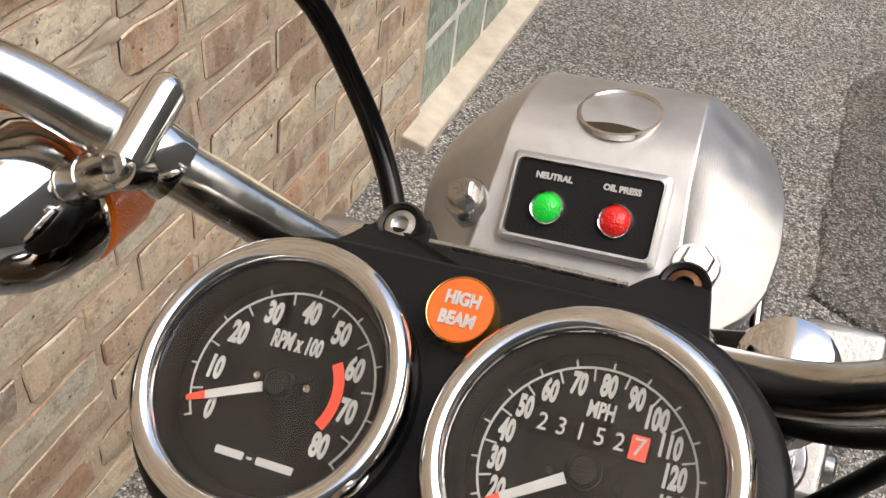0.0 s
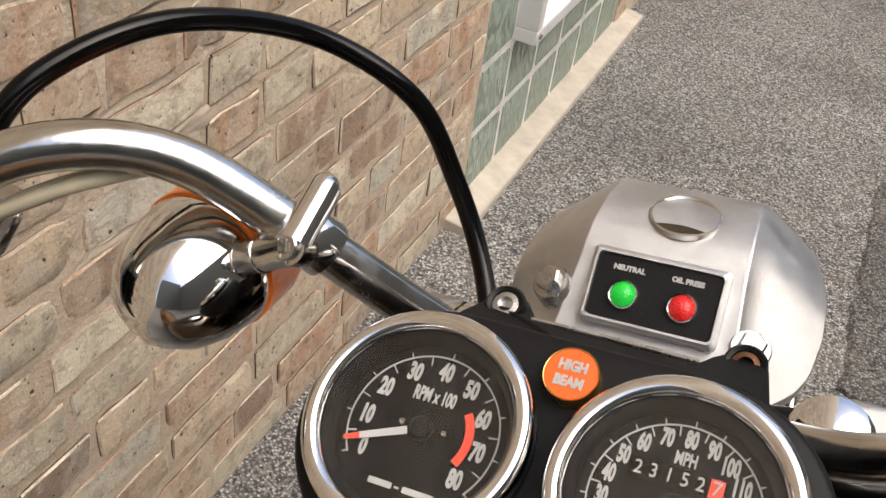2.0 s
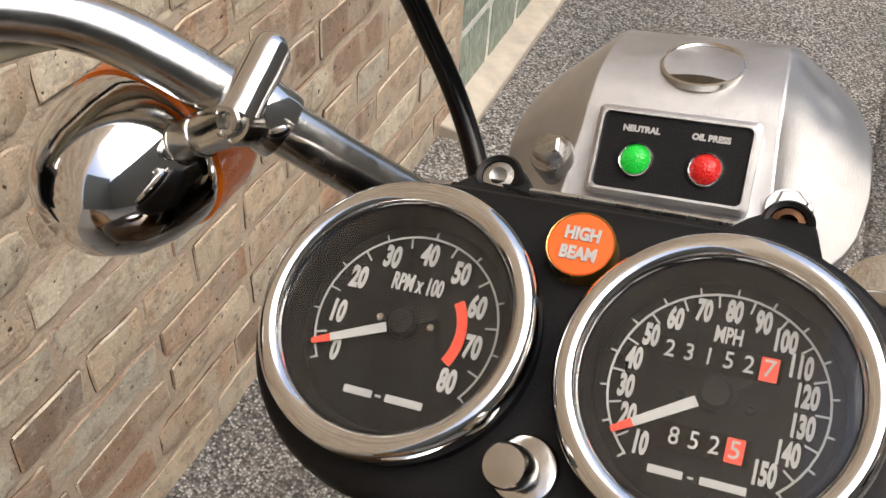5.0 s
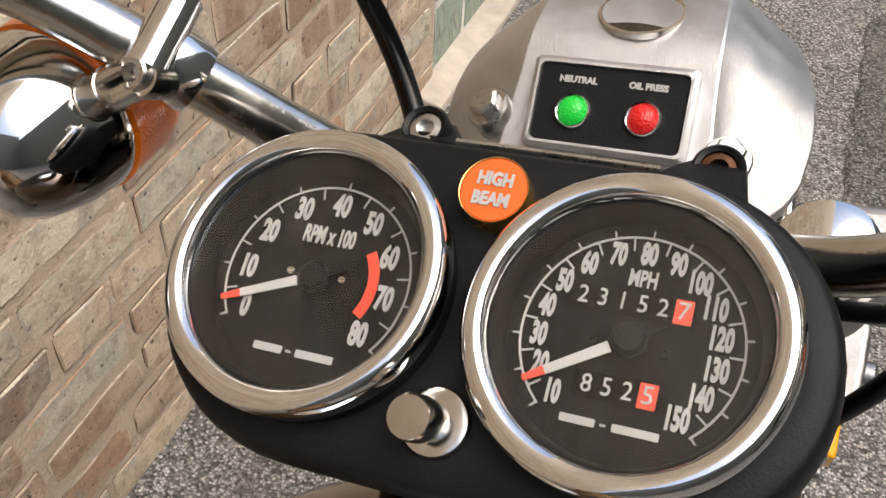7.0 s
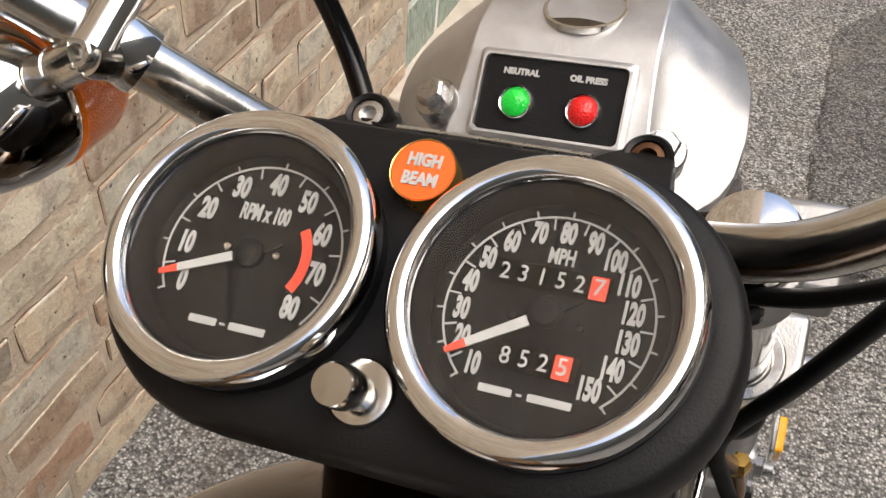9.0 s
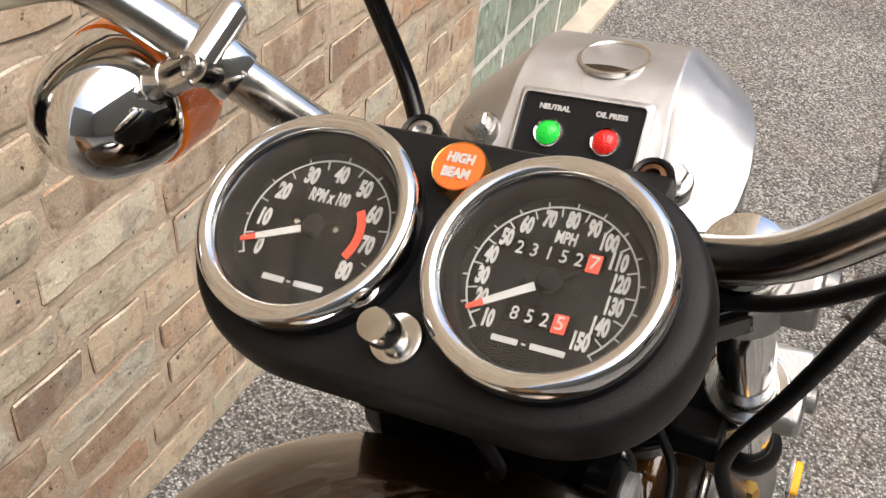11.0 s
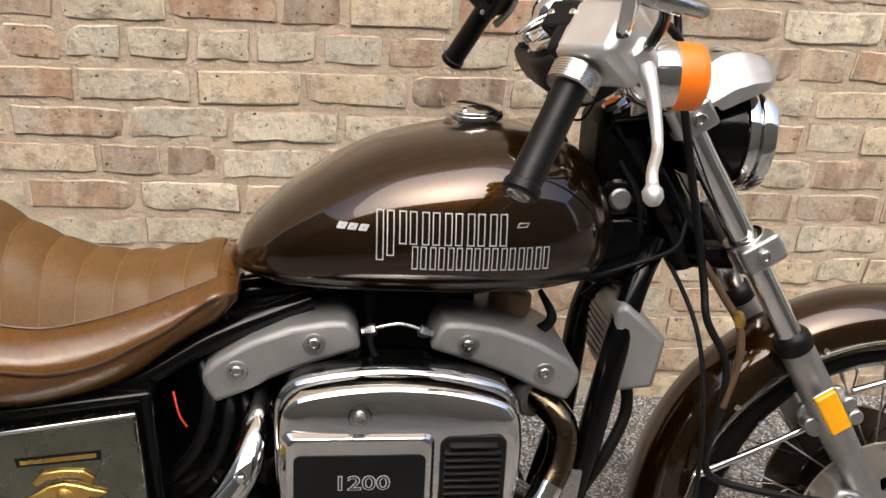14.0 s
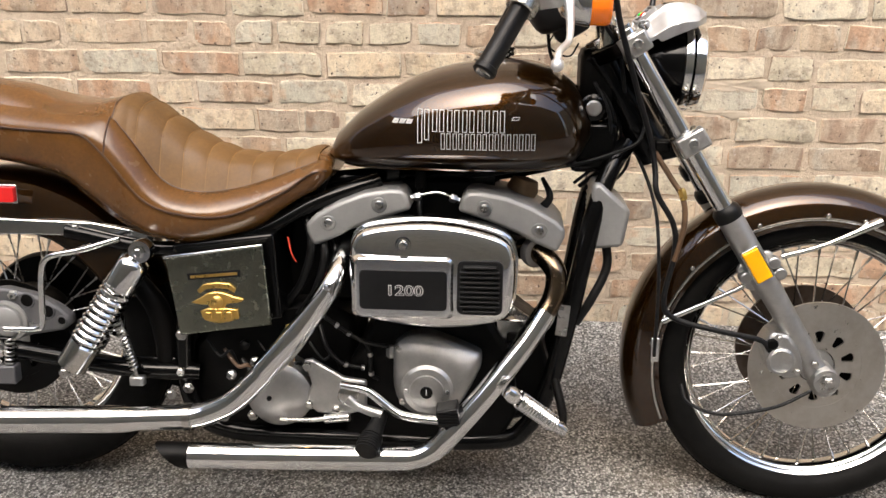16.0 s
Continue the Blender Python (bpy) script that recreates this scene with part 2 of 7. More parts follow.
# ---- mesh helpers ----
def part(name, bm, material, parent=None, label="", smooth=40, bevel=0.0, segments=2):
    """Links a bmesh as ONE mesh object under a thing or a part."""
    bmesh.ops.recalc_face_normals(bm, faces=bm.faces)
    me = bpy.data.meshes.new(name)
    bm.to_mesh(me)
    bm.free()
    me.materials.append(material)
    if smooth:
        me.shade_smooth()
        me.set_sharp_from_angle(angle=radians(smooth))
    ob = new(name, me)
    ob.parent = parent
    if bevel:
        mod = ob.modifiers.new("bevel", "BEVEL")
        mod.width, mod.segments, mod.limit_method, mod.angle_limit = bevel, segments, "ANGLE", radians(35)
        mod.harden_normals = False
    return tagged(ob, label)


def curve(points, n=8):
    """A smooth line through the points (Catmull-Rom)."""
    p = [Vector(q) for q in points]
    p = [2 * p[0] - p[1], *p, 2 * p[-1] - p[-2]]
    out = []
    for a, b, c, d in zip(p, p[1:], p[2:], p[3:]):
        for k in range(n):
            t = k / n
            out.append(0.5 * (2 * b + (c - a) * t + (2 * a - 5 * b + 4 * c - d) * t * t + (3 * b - 3 * c + d - a) * t**3))
    return [*out, p[-2]]


def along(values, x):
    """A smooth value at x from rows of (x, value)."""
    xs, vs = zip(*sorted(values))
    t = np.interp(x, xs, range(len(xs)))
    i = min(int(t), len(xs) - 2)
    f = t - i
    a, b, c, d = (vs[min(max(j, 0), len(vs) - 1)] for j in (i - 1, i, i + 1, i + 2))
    return 0.5 * (2 * b + (c - a) * f + (2 * a - 5 * b + 4 * c - d) * f * f + (3 * b - 3 * c + d - a) * f**3)


def skin(bm, rings, closed=True, caps=True):
    """Faces between rings of equally many points."""
    vs = [[bm.verts.new(p) for p in ring] for ring in rings]
    m = len(vs[0])
    for a, b in zip(vs, vs[1:]):
        for k in range(m if closed else m - 1):
            bm.faces.new((a[k], a[(k + 1) % m], b[(k + 1) % m], b[k]))
    if caps and closed:
        bm.faces.new(vs[0][::-1])
        bm.faces.new(vs[-1])
    return bm


def tube(points, radius, seg=14, n=8, smooth=True, bm=None):
    """A round bar along a line; radius: one, or one for each point given."""
    line = curve(points, n) if smooth else [Vector(p) for p in points]
    if isinstance(radius, (int, float)):
        radii = [radius] * len(line)
    else:
        radii = [float(v) for v in np.interp(np.linspace(0, len(radius) - 1, len(line)), range(len(radius)), radius)]
    bm, rings, side = bm or bmesh.new(), [], None
    for i, p in enumerate(line):
        d = (line[min(i + 1, len(line) - 1)] - line[max(i - 1, 0)]).normalized()
        side = (d.orthogonal() if side is None else side - d * side.dot(d)).normalized()
        up = d.cross(side)
        rings.append([p + radii[i] * (math.cos(a) * side + math.sin(a) * up) for a in (2 * math.pi * k / seg for k in range(seg))])
    return skin(bm, rings)


def axes(way, up=(0, 0, 1)):
    """A turn whose z axis is way, and whose y axis is as near to up as may be."""
    z = Vector(way).normalized()
    y = Vector(up) - z * z.dot(Vector(up))
    y = y.normalized() if y.length > 1e-4 else z.orthogonal().normalized()
    return Matrix((y.cross(z), y, z)).transposed()


def lathe(profile, at, way, seg=32, bm=None, closed=False):
    """A turned form: (radius, height) rows round an axis through at."""
    bm, turn, at = bm or bmesh.new(), axes(way), Vector(at)
    rings = []
    for r, h in profile:
        rings.append([at + turn @ Vector((max(r, 1e-5) * math.cos(a), max(r, 1e-5) * math.sin(a), h)) for a in (2 * math.pi * k / seg for k in range(seg))])
    if closed:
        rings.append(rings[0])
    skin(bm, rings, caps=not closed)
    if closed:
        bmesh.ops.remove_doubles(bm, verts=bm.verts, dist=1e-6)
    return bm


def slab(outline, at, way, depth, up=(0, 0, 1), bm=None, taper=1.0):
    """A plate: an outline in the plane across way, pushed out along way by depth."""
    bm, turn, at = bm or bmesh.new(), axes(way, up), Vector(at)
    cx, cy = (sum(v) / len(outline) for v in zip(*outline))
    low = [at + turn @ Vector((x, y, 0)) for x, y in outline]
    high = [at + turn @ Vector((cx + (x - cx) * taper, cy + (y - cy) * taper, depth)) for x, y in outline]
    return skin(bm, [low, high])


def box(at, size, turn=None, bm=None):
    bm = bm or bmesh.new()
    m = Matrix.Translation(at) @ (turn.to_4x4() if turn else Matrix()) @ Matrix.Diagonal((*size, 1))
    bmesh.ops.create_cube(bm, size=1, matrix=m)
    return bm


def rounded(w, h, r, n=5):
    """The outline of a rounded rectangle."""
    out = []
    for sx, sy, a0 in ((1, 1, 0), (-1, 1, 90), (-1, -1, 180), (1, -1, 270)):
        for k in range(n + 1):
            a = radians(a0 + 90 * k / n)
            out.append((sx * (w / 2 - r) + r * math.cos(a), sy * (h / 2 - r) + r * math.sin(a)))
    return out


def lettering(words, size, m, material, parent, depth=0.0003, name="lettering", label="", shear=0.0, outline=0.0):
    cu = bpy.data.curves.new(name, "FONT")
    cu.body, cu.size, cu.align_x, cu.align_y, cu.extrude = words, size, "CENTER", "CENTER", depth
    cu.resolution_u, cu.offset = 3, outline
    tmp = new(name, cu)
    me = bpy.data.meshes.new_from_object(tmp.evaluated_get(bpy.context.evaluated_depsgraph_get()))
    bpy.data.objects.remove(tmp)
    me.materials.append(material)
    me.transform(m)
    ob = new(name, me)
    ob.parent = parent
    return tagged(ob, label)


def bolt(at, way, r, parent, material=None, name="bolt", hexagon=True, label="", h=None):
    h = h or r * 0.8
    if hexagon:
        bm = lathe([(r * 1.35, 0), (r * 1.35, h * 0.18), (r, h * 0.2), (r, h * 0.85), (r * 0.82, h), (0, h)], at, way, 6)
    else:
        bm = lathe([(r, 0), (r, h * 0.8), (r * 0.85, h), (r * 0.5, h), (r * 0.45, h * 0.5), (0, h * 0.5)], at, way, 16)
    return part(name, bm, material or STEEL, parent, label, smooth=30)



# ---- the setting ----
WIN_L, WIN_R, WIN_B, WIN_T = 2.385, 3.62, 0.015, 1.02
COURSE, FIRST = 0.0785, -0.011
WALL_L, WALL_R, WALL_T = -6.0, 12.0, 7.0


def ground():
    bm = bmesh.new()
    xs = [-400, -60, -12, *np.arange(-4, 8.01, 0.25), 20, 80, 400]
    ys = [-400, -60, -12, *np.arange(-5, 0.76, 0.25), 12, 60, 400]
    rows = []
    for x in xs:
        row = []
        for y in ys:
            near = -5 < y < 0.6 and -4 < x < 8
            z = 0.006 * noise.noise((x * 0.8, y * 0.8, 0)) if near else -0.003
            row.append(bm.verts.new((x, y, z - (0.003 if near else 0))))
        rows.append(row)
    for a, b in zip(rows, rows[1:]):
        for k in range(len(ys) - 1):
            bm.faces.new((a[k], b[k], b[k + 1], a[k + 1]))
    tagged(part("ground", bm, ASPHALT), "worn grey asphalt of a narrow alley with exposed stones", "ground", kind="structure")


ground()


def asphalt_patch():
    """A darker lane of asphalt with a ragged edge."""
    bm = bmesh.new()
    rows = []
    for x in np.linspace(2.12, 3.5, 80):
        e = -0.9 + 0.035 * noise.noise((x * 3, 0, 5)) + 0.02 * noise.noise((x * 14, 0, 9)) - 0.05 * max(0, 2.4 - x) - 0.25 * max(0, 0.12 - (x - 2.12)) / 0.12 - 0.9 * max(0, x - 3.1) ** 1.3
        rows.append([Vector((x, e, -0.006)), Vector((x, e - 0.012, 0.006)), Vector((x, -2.6, 0.007)), Vector((x, -2.62, -0.006))])
    skin(bm, rows)
    tagged(part("pavement", bm, ASPHALT_DARK), "darker patch with a ragged edge along the alley", "pavement", kind="structure")


asphalt_patch()


def wall_body():
    """The mortar bed of the wall, with the opening of the window cut through it."""
    bm = bmesh.new()
    y0, y1 = 0.0018, 0.3
    for x0, x1, z0, z1 in ((WALL_L, WIN_L, -0.1, WALL_T), (WIN_R, WALL_R, -0.1, WALL_T), (WIN_L, WIN_R, -0.1, WIN_B), (WIN_L, WIN_R, WIN_T, WALL_T)):
        box(((x0 + x1) / 2, (y0 + y1) / 2, (z0 + z1) / 2), (x1 - x0, y1 - y0, z1 - z0), bm=bm)
    bmesh.ops.remove_doubles(bm, verts=bm.verts, dist=1e-5)
    ob = part("wall_north", bm, MORTAR, smooth=0)
    return tagged(ob, "old wall of cream, tan and brown common bricks in sandy mortar", "wall", kind="structure")


WALL = wall_body()


GREY_WALL = plain("grey_render", (0.2, 0.2, 0.17), 0.9, 0.5, 40, 0.35)


def opposite_wall():
    bm = bmesh.new()
    # unseen wall, added to narrow the sky and darken what the chrome reflects
    box((1, -6.2, 3.4), (24, 0.3, 7.0), bm=bm)
    tagged(part("wall_south", bm, GREY_WALL, smooth=0), "unseen plain wall across the alley, added to bound the sky", "wall", kind="structure")


opposite_wall()


def end_walls():
    """Unseen plain walls behind and far ahead, added to cut sky light and reflections."""
    for x, name in ((-7.5, "wall_west"), (15.0, "wall_east")):
        tagged(part(name, box((x, -3.1, 3.9), (0.3, 5.9, 8.0)), GREY_WALL, smooth=0), "unseen plain wall at the end of the alley, added to cut the sky", "wall", kind="structure")


end_walls()


def glass_window():
    """Glass blocks set in pale grout, with a vent flap."""
    root = tagged(new("window_1"), "basement window of greenish wavy glass blocks with white vent", "window", kind="structure")
    root.location = (WIN_L, 0.0, WIN_B)
    cols, rows = 6, 6
    w, h = (WIN_R - WIN_L) / cols, (WIN_T - WIN_B) / rows
    part("grout", box(((WIN_R - WIN_L) / 2, 0.0435, (WIN_T - WIN_B) / 2), (WIN_R - WIN_L, 0.07, WIN_T - WIN_B)), GREY_GROUT, root, "pale grout bed", smooth=0)
    bm = bmesh.new()
    rings = []
    for inset, out in ((0.0, 0.0), (0.0, 0.014), (0.004, 0.02), (0.02, 0.022)):
        rings.append([Vector((x, -out, z)) for x, z in rounded(w - 0.014 - 2 * inset, h - 0.014 - 2 * inset, 0.012, 3)])
    skin(bm, rings)
    first = part("glass_block", bm, GLASS_BLOCK, root)
    for i in range(cols):
        for j in range(rows):
            if 2 <= j < 5 and 1 <= i < 5 and j > 1:
                continue
            ob = first if (i, j) == (0, 0) else new("glass_block", first.data)
            ob.parent = root
            ob.location = ((i + 0.5) * w, 0.027, (j + 0.5) * h)
    vx0, vx1, vz0, vz1 = w, 5 * w, 2 * h, 5 * h
    frame_bm = bmesh.new()
    for x0, x1, z0, z1 in ((vx0, vx1, vz0, vz0 + 0.035), (vx0, vx1, vz1 - 0.035, vz1), (vx0, vx0 + 0.035, vz0 + 0.035, vz1 - 0.035), (vx1 - 0.035, vx1, vz0 + 0.035, vz1 - 0.035)):
        box(((x0 + x1) / 2, -0.012, (z0 + z1) / 2), (x1 - x0, 0.07, z1 - z0), bm=frame_bm)
    part("vent_frame", frame_bm, WHITE, root, "white metal vent frame", bevel=0.003)
    part("vent_flap", box(((vx0 + vx1) / 2, 0.01, (vz0 + vz1) / 2), (vx1 - vx0 - 0.07, 0.02, vz1 - vz0 - 0.07)), WHITE, root, "white metal vent flap", bevel=0.003)
    bolt((vx0 + 0.02, -0.048, vz0 + 0.018), (0, -1, 0), 0.006, root, name="screw")
    bm = bmesh.new()
    outline = [(0.03, -0.04), (0.03, 0.016), (-0.035, 0.006), (-0.06, 0.0), (-0.062, -0.045)]
    rings = [[Vector((x, y + 0.002 * noise.noise((x * 5, k, 0)), z + 0.004 * noise.noise((x * 4, k, 3)))) for k, (y, z) in enumerate(outline)] for x in np.linspace(-0.10, WIN_R - WIN_L + 0.16, 16)]
    skin(bm, rings)
    part("window_sill", bm, STONE, root, "worn pale stone sill", bevel=0.004)


glass_window()

# ---- the motorcycle ----
LEAN_BIKE = 9.0
bike = tagged(new("motorcycle"), "brown motorcycle with chrome engine leaning on its stand by bricks", "motorcycle")
bike.matrix_world = pose(0, -0.755, 0, -LEAN_BIKE, 0, 0)
OUT = (0, -1, 0)

# tank: half width, top and bottom along its length
TANK_TOP = [(0.415, 0.722), (0.43, 0.752), (0.475, 0.797), (0.543, 0.842), (0.611, 0.875), (0.688, 0.893), (0.765, 0.902), (0.832, 0.893), (0.876, 0.872), (0.905, 0.842), (0.925, 0.80)]
TANK_WIDE = [(0.415, 0.03), (0.43, 0.066), (0.475, 0.105), (0.543, 0.134), (0.611, 0.15), (0.688, 0.158), (0.765, 0.157), (0.832, 0.145), (0.876, 0.124), (0.905, 0.10), (0.925, 0.06)]
TANK_LOW = [(0.415, 0.708), (0.43, 0.700), (0.475, 0.692), (0.6, 0.690), (0.8, 0.691), (0.876, 0.699), (0.905, 0.712), (0.925, 0.745)]


def tank_point(x, a):
    """The skin of the tank at x, a degrees round from its right side (90: top)."""
    w, top, low = along(TANK_WIDE, x), along(TANK_TOP, x), along(TANK_LOW, x)
    mid = low + (top - low) * 0.36
    c, s = math.cos(radians(a)), math.sin(radians(a))
    y = -w * abs(c) ** 0.86 if c > 0 else 1.17 * w * abs(c) ** 0.78
    z = mid + (top - mid) * abs(s) ** 0.83
    if s < 0:
        y = math.copysign(w * (1 if c > 0 else 1.17) * abs(c) ** 0.42 * (1 - 0.16 * abs(s) ** 1.5), -c)
        z = mid - (mid - low) * abs(s) ** 0.62
    return Vector((x, y, z))


def tank():
    bm = bmesh.new()
    xs = [0.415, 0.418, 0.424, 0.432, *np.linspace(0.445, 0.895, 26), 0.908, 0.918, 0.923, 0.925]
    skin(bm, [[tank_point(x, a) for a in np.linspace(0, 360, 57)[:-1]] for x in xs])
    body = part("fuel_tank", bm, PAINT, bike, "glossy brown metallic teardrop fuel tank", smooth=60)
    # the seam along the lower edge
    for s in (0, 180):
        line = []
        for x in np.linspace(0.45, 0.88, 16):
            p = tank_point(x, -62 if s == 0 else 242)
            line.append(p)
        part("tank_seam", tube(line, 0.0035, 8, 2), PAINT, body)
    # lettering in outline, as bars
    def on_side(x, z, off=0.0012):
        w, top, low = along(TANK_WIDE, x), along(TANK_TOP, x), along(TANK_LOW, x)
        lo, hi = -80.0, 88.0
        for _ in range(30):
            m = (lo + hi) / 2
            lo, hi = (m, hi) if tank_point(x, m).z < z else (lo, m)
        p = tank_point(x, lo)
        q, r = tank_point(x, lo + 2), tank_point(x + 0.004, lo)
        n = (q - p).cross(r - p).normalized()
        if n.y > 0:
            n.negate()
        return p + n * off

    def bar(x0, x1, z0, z1, t=0.0022, slant=0.0, name="lettering_bar"):
        """A hollow bar of white lines that lies on the side of the tank."""
        corners = [(x0 + slant, z0), (x1 + slant, z0), (x1, z1), (x0, z1)]
        outer, inner = [], []
        for k in range(4):
            (ax, az), (bx, bz) = corners[k], corners[(k + 1) % 4]
            for f in np.linspace(0, 1, 9)[:-1]:
                x, z = ax + (bx - ax) * f, az + (bz - az) * f
                outer.append((x, z))
        cx, cz = (x0 + x1 + slant) / 2, (z0 + z1) / 2
        hw, hh = (x1 - x0) / 2, (z1 - z0) / 2
        inner = [(cx + (x - cx) * (1 - t / hw), cz + (z - cz) * (1 - t / hh)) for x, z in outer]
        b = bmesh.new()
        skin(b, [[on_side(x, z, 0.0004) for x, z in outer], [on_side(x, z) for x, z in outer], [on_side(x, z) for x, z in inner], [on_side(x, z, 0.0004) for x, z in inner]], caps=False)
        part(name, b, WHITE_INK, body, "white outlined lettering bar")

    for k in range(6):
        x = 0.601 + k * 0.0278
        for step in (0.0, 0.0128):
            low_end = 0.752 + 0.5 * step if k == 0 else 0.774
            bar(x + step, x + step + 0.0092, low_end, 0.814, 0.0014)
    bar(0.777, 0.790, 0.797, 0.803, 0.0012, -0.003)
    for k in range(8):
        x = 0.645 + k * 0.0222
        for step in (0.0, 0.0105):
            bar(x + step, x + step + 0.0076, 0.742, 0.772, 0.0013)
    for k in range(3):
        bar(0.556 + k * 0.0132, 0.5665 + k * 0.0132, 0.787, 0.795, 0.0036, -0.004)

    # filler cap
    at, way = Vector((0.739, 0.02, along(TANK_TOP, 0.742) - 0.007)), (-0.02, -0.08, 1)
    cap = part("filler_cap", lathe([(0.033, -0.004), (0.033, 0.011), (0.0395, 0.0115), (0.0413, 0.013), (0.0413, 0.0205), (0.0395, 0.0235), (0.037, 0.0236), (0.033, 0.0242), (0.02, 0.0262), (0, 0.0272)], at, way, 56), CHROME, body, "polished chrome filler cap")
    ring = lathe([(0.0413, 0.0138), (0.0419, 0.0145), (0.0419, 0.0185), (0.0413, 0.0192)], at, way, 90)
    part("knurled_rim", ring, CHROME_OLD, cap)
    neck = lathe([(0.047, -0.012), (0.043, 0.002), (0.04, 0.0045), (0.033, 0.0045), (0.033, -0.012)], at, way, 40)
    part("filler_neck", neck, PAINT, body)
    bolt((0.892, 0.005, along(TANK_TOP, 0.892) - 0.008), (0.4, 0, 1), 0.011, body, CHROME, "tank_screw", hexagon=False, h=0.004)


tank()

# ---- seat ----
S_TOP = [(-0.55, 0.86), (-0.4, 0.862), (-0.21, 0.838), (-0.11, 0.812), (-0.05, 0.808), (0.0, 0.817), (0.03, 0.812), (0.08, 0.782), (0.148, 0.737), (0.224, 0.705), (0.3, 0.70), (0.36, 0.708), (0.395, 0.716), (0.412, 0.712), (0.425, 0.70)]
S_IN = [(-0.55, 0.83), (-0.21, 0.80), (-0.05, 0.79), (0.0, 0.785), (0.03, 0.75), (0.1, 0.662), (0.165, 0.640), (0.23, 0.645), (0.3, 0.663), (0.378, 0.69), (0.41, 0.702), (0.425, 0.694)]
S_WELT = [(-0.55, 0.80), (-0.21, 0.768), (-0.1, 0.762), (-0.04, 0.757), (0.0, 0.722), (0.08, 0.634), (0.173, 0.606), (0.25, 0.610), (0.343, 0.650), (0.4, 0.688), (0.425, 0.688)]
S_LOW = [(-0.55, 0.71), (-0.231, 0.70), (-0.095, 0.672), (-0.009, 0.607), (0.057, 0.568), (0.147, 0.55), (0.216, 0.558), (0.285, 0.577), (0.354, 0.624), (0.4, 0.65), (0.425, 0.672)]
S_HALF = [(-0.55, 0.10), (-0.35, 0.115), (-0.2, 0.13), (-0.05, 0.15), (0.08, 0.165), (0.17, 0.163), (0.25, 0.15), (0.343, 0.13), (0.4, 0.118), (0.415, 0.11), (0.425, 0.09)]


def seat_ring(x):
    w, top, inn, welt, low = (along(v, x) for v in (S_HALF, S_TOP, S_IN, S_WELT, S_LOW))
    half = [(0.0, top), (0.25 * w, top - 0.04 * (top - inn)), (0.48 * w, top - 0.26 * (top - inn)), (0.66 * w, inn), (0.70 * w, inn + 0.004), (0.80 * w, inn - 0.002 - 0.12 * (inn - welt)), (0.92 * w, inn - 0.5 * (inn - welt)), (1.0 * w, welt), (0.99 * w, welt - 0.2 * (welt - low)), (0.96 * w, low + 0.3 * (welt - low)), (0.86 * w, low), (0.4 * w, low - 0.002)]
    right = [Vector((x, -y, z)) for y, z in half]
    left = [Vector((x, y, z)) for y, z in half[1:]]
    return right + left[::-1]


def seat():
    root = part("seat", skin(bmesh.new(), [seat_ring(x) for x in np.linspace(-0.55, 0.425, 76)]), LEATHER, bike, "brown leather two-up saddle with stitched ribs", smooth=70)
    bm = bmesh.new()
    rows, grooves = [], []
    for x in np.linspace(0.005, 0.398, 140):
        w, top, inn = along(S_HALF, x), along(S_TOP, x), along(S_IN, x)
        rib = abs(math.sin(math.pi * (x - 0.005) / 0.0437))
        up = 0.0006 + 0.0058 * rib**0.42
        half = []
        for f in np.linspace(0, 1, 9):
            y = 0.665 * w * f
            if f < 0.38:
                z = top - 0.04 * (top - inn) * (f / 0.376) ** 2
            elif f < 0.72:
                z = top - (0.04 + 0.22 * (f - 0.376) / 0.351) * (top - inn)
            else:
                z = top - (0.26 + 0.74 * (f - 0.727) / 0.273) * (top - inn)
            edge = min(1.0, (1 - f) * 8)
            half.append((y, z + up * (0.25 + 0.75 * edge)))
        rows.append([Vector((x, -y, z)) for y, z in half[::-1]] + [Vector((x, y, z)) for y, z in half[1:]])
        if rib < 0.1 and (not grooves or x - grooves[-1][8].x > 0.01):
            grooves.append(rows[-1])
    skin(bm, rows, closed=False)
    part("ribbed_insert", bm, LEATHER_RIB, root, "brown cross-ribbed seat cover", smooth=50)
    for line in grooves:
        part("rib_stitching", tube([p + Vector((0, 0, 0.0004)) for p in line], 0.0005, 6, 2), STITCH, root, "ochre stitched line")
    for s in (-1, 1):
        line = [Vector((x, s * (along(S_HALF, x) + 0.001), along(S_WELT, x))) for x in np.linspace(-0.5, 0.42, 40)]
        part("piping", tube(line, 0.0022, 8, 2), SEAM, root, "dark piping")
        line = [Vector((x, s * (0.67 * along(S_HALF, x)), along(S_IN, x) + 0.004)) for x in np.linspace(0.01, 0.4, 24)]
        part("stitched_seam", tube(line, 0.0013, 6, 2), SEAM, root)
    line = [p + Vector((0.0, 0, 0.001)) for p in seat_ring(0.004)[:9][::-1] + seat_ring(0.004)[-8:][::-1]]
    part("cross_seam", tube([*seat_ring(0.004)[7::-1], *seat_ring(0.004)[:-9:-1]], 0.0018, 6, 2), SEAM, root)


seat()


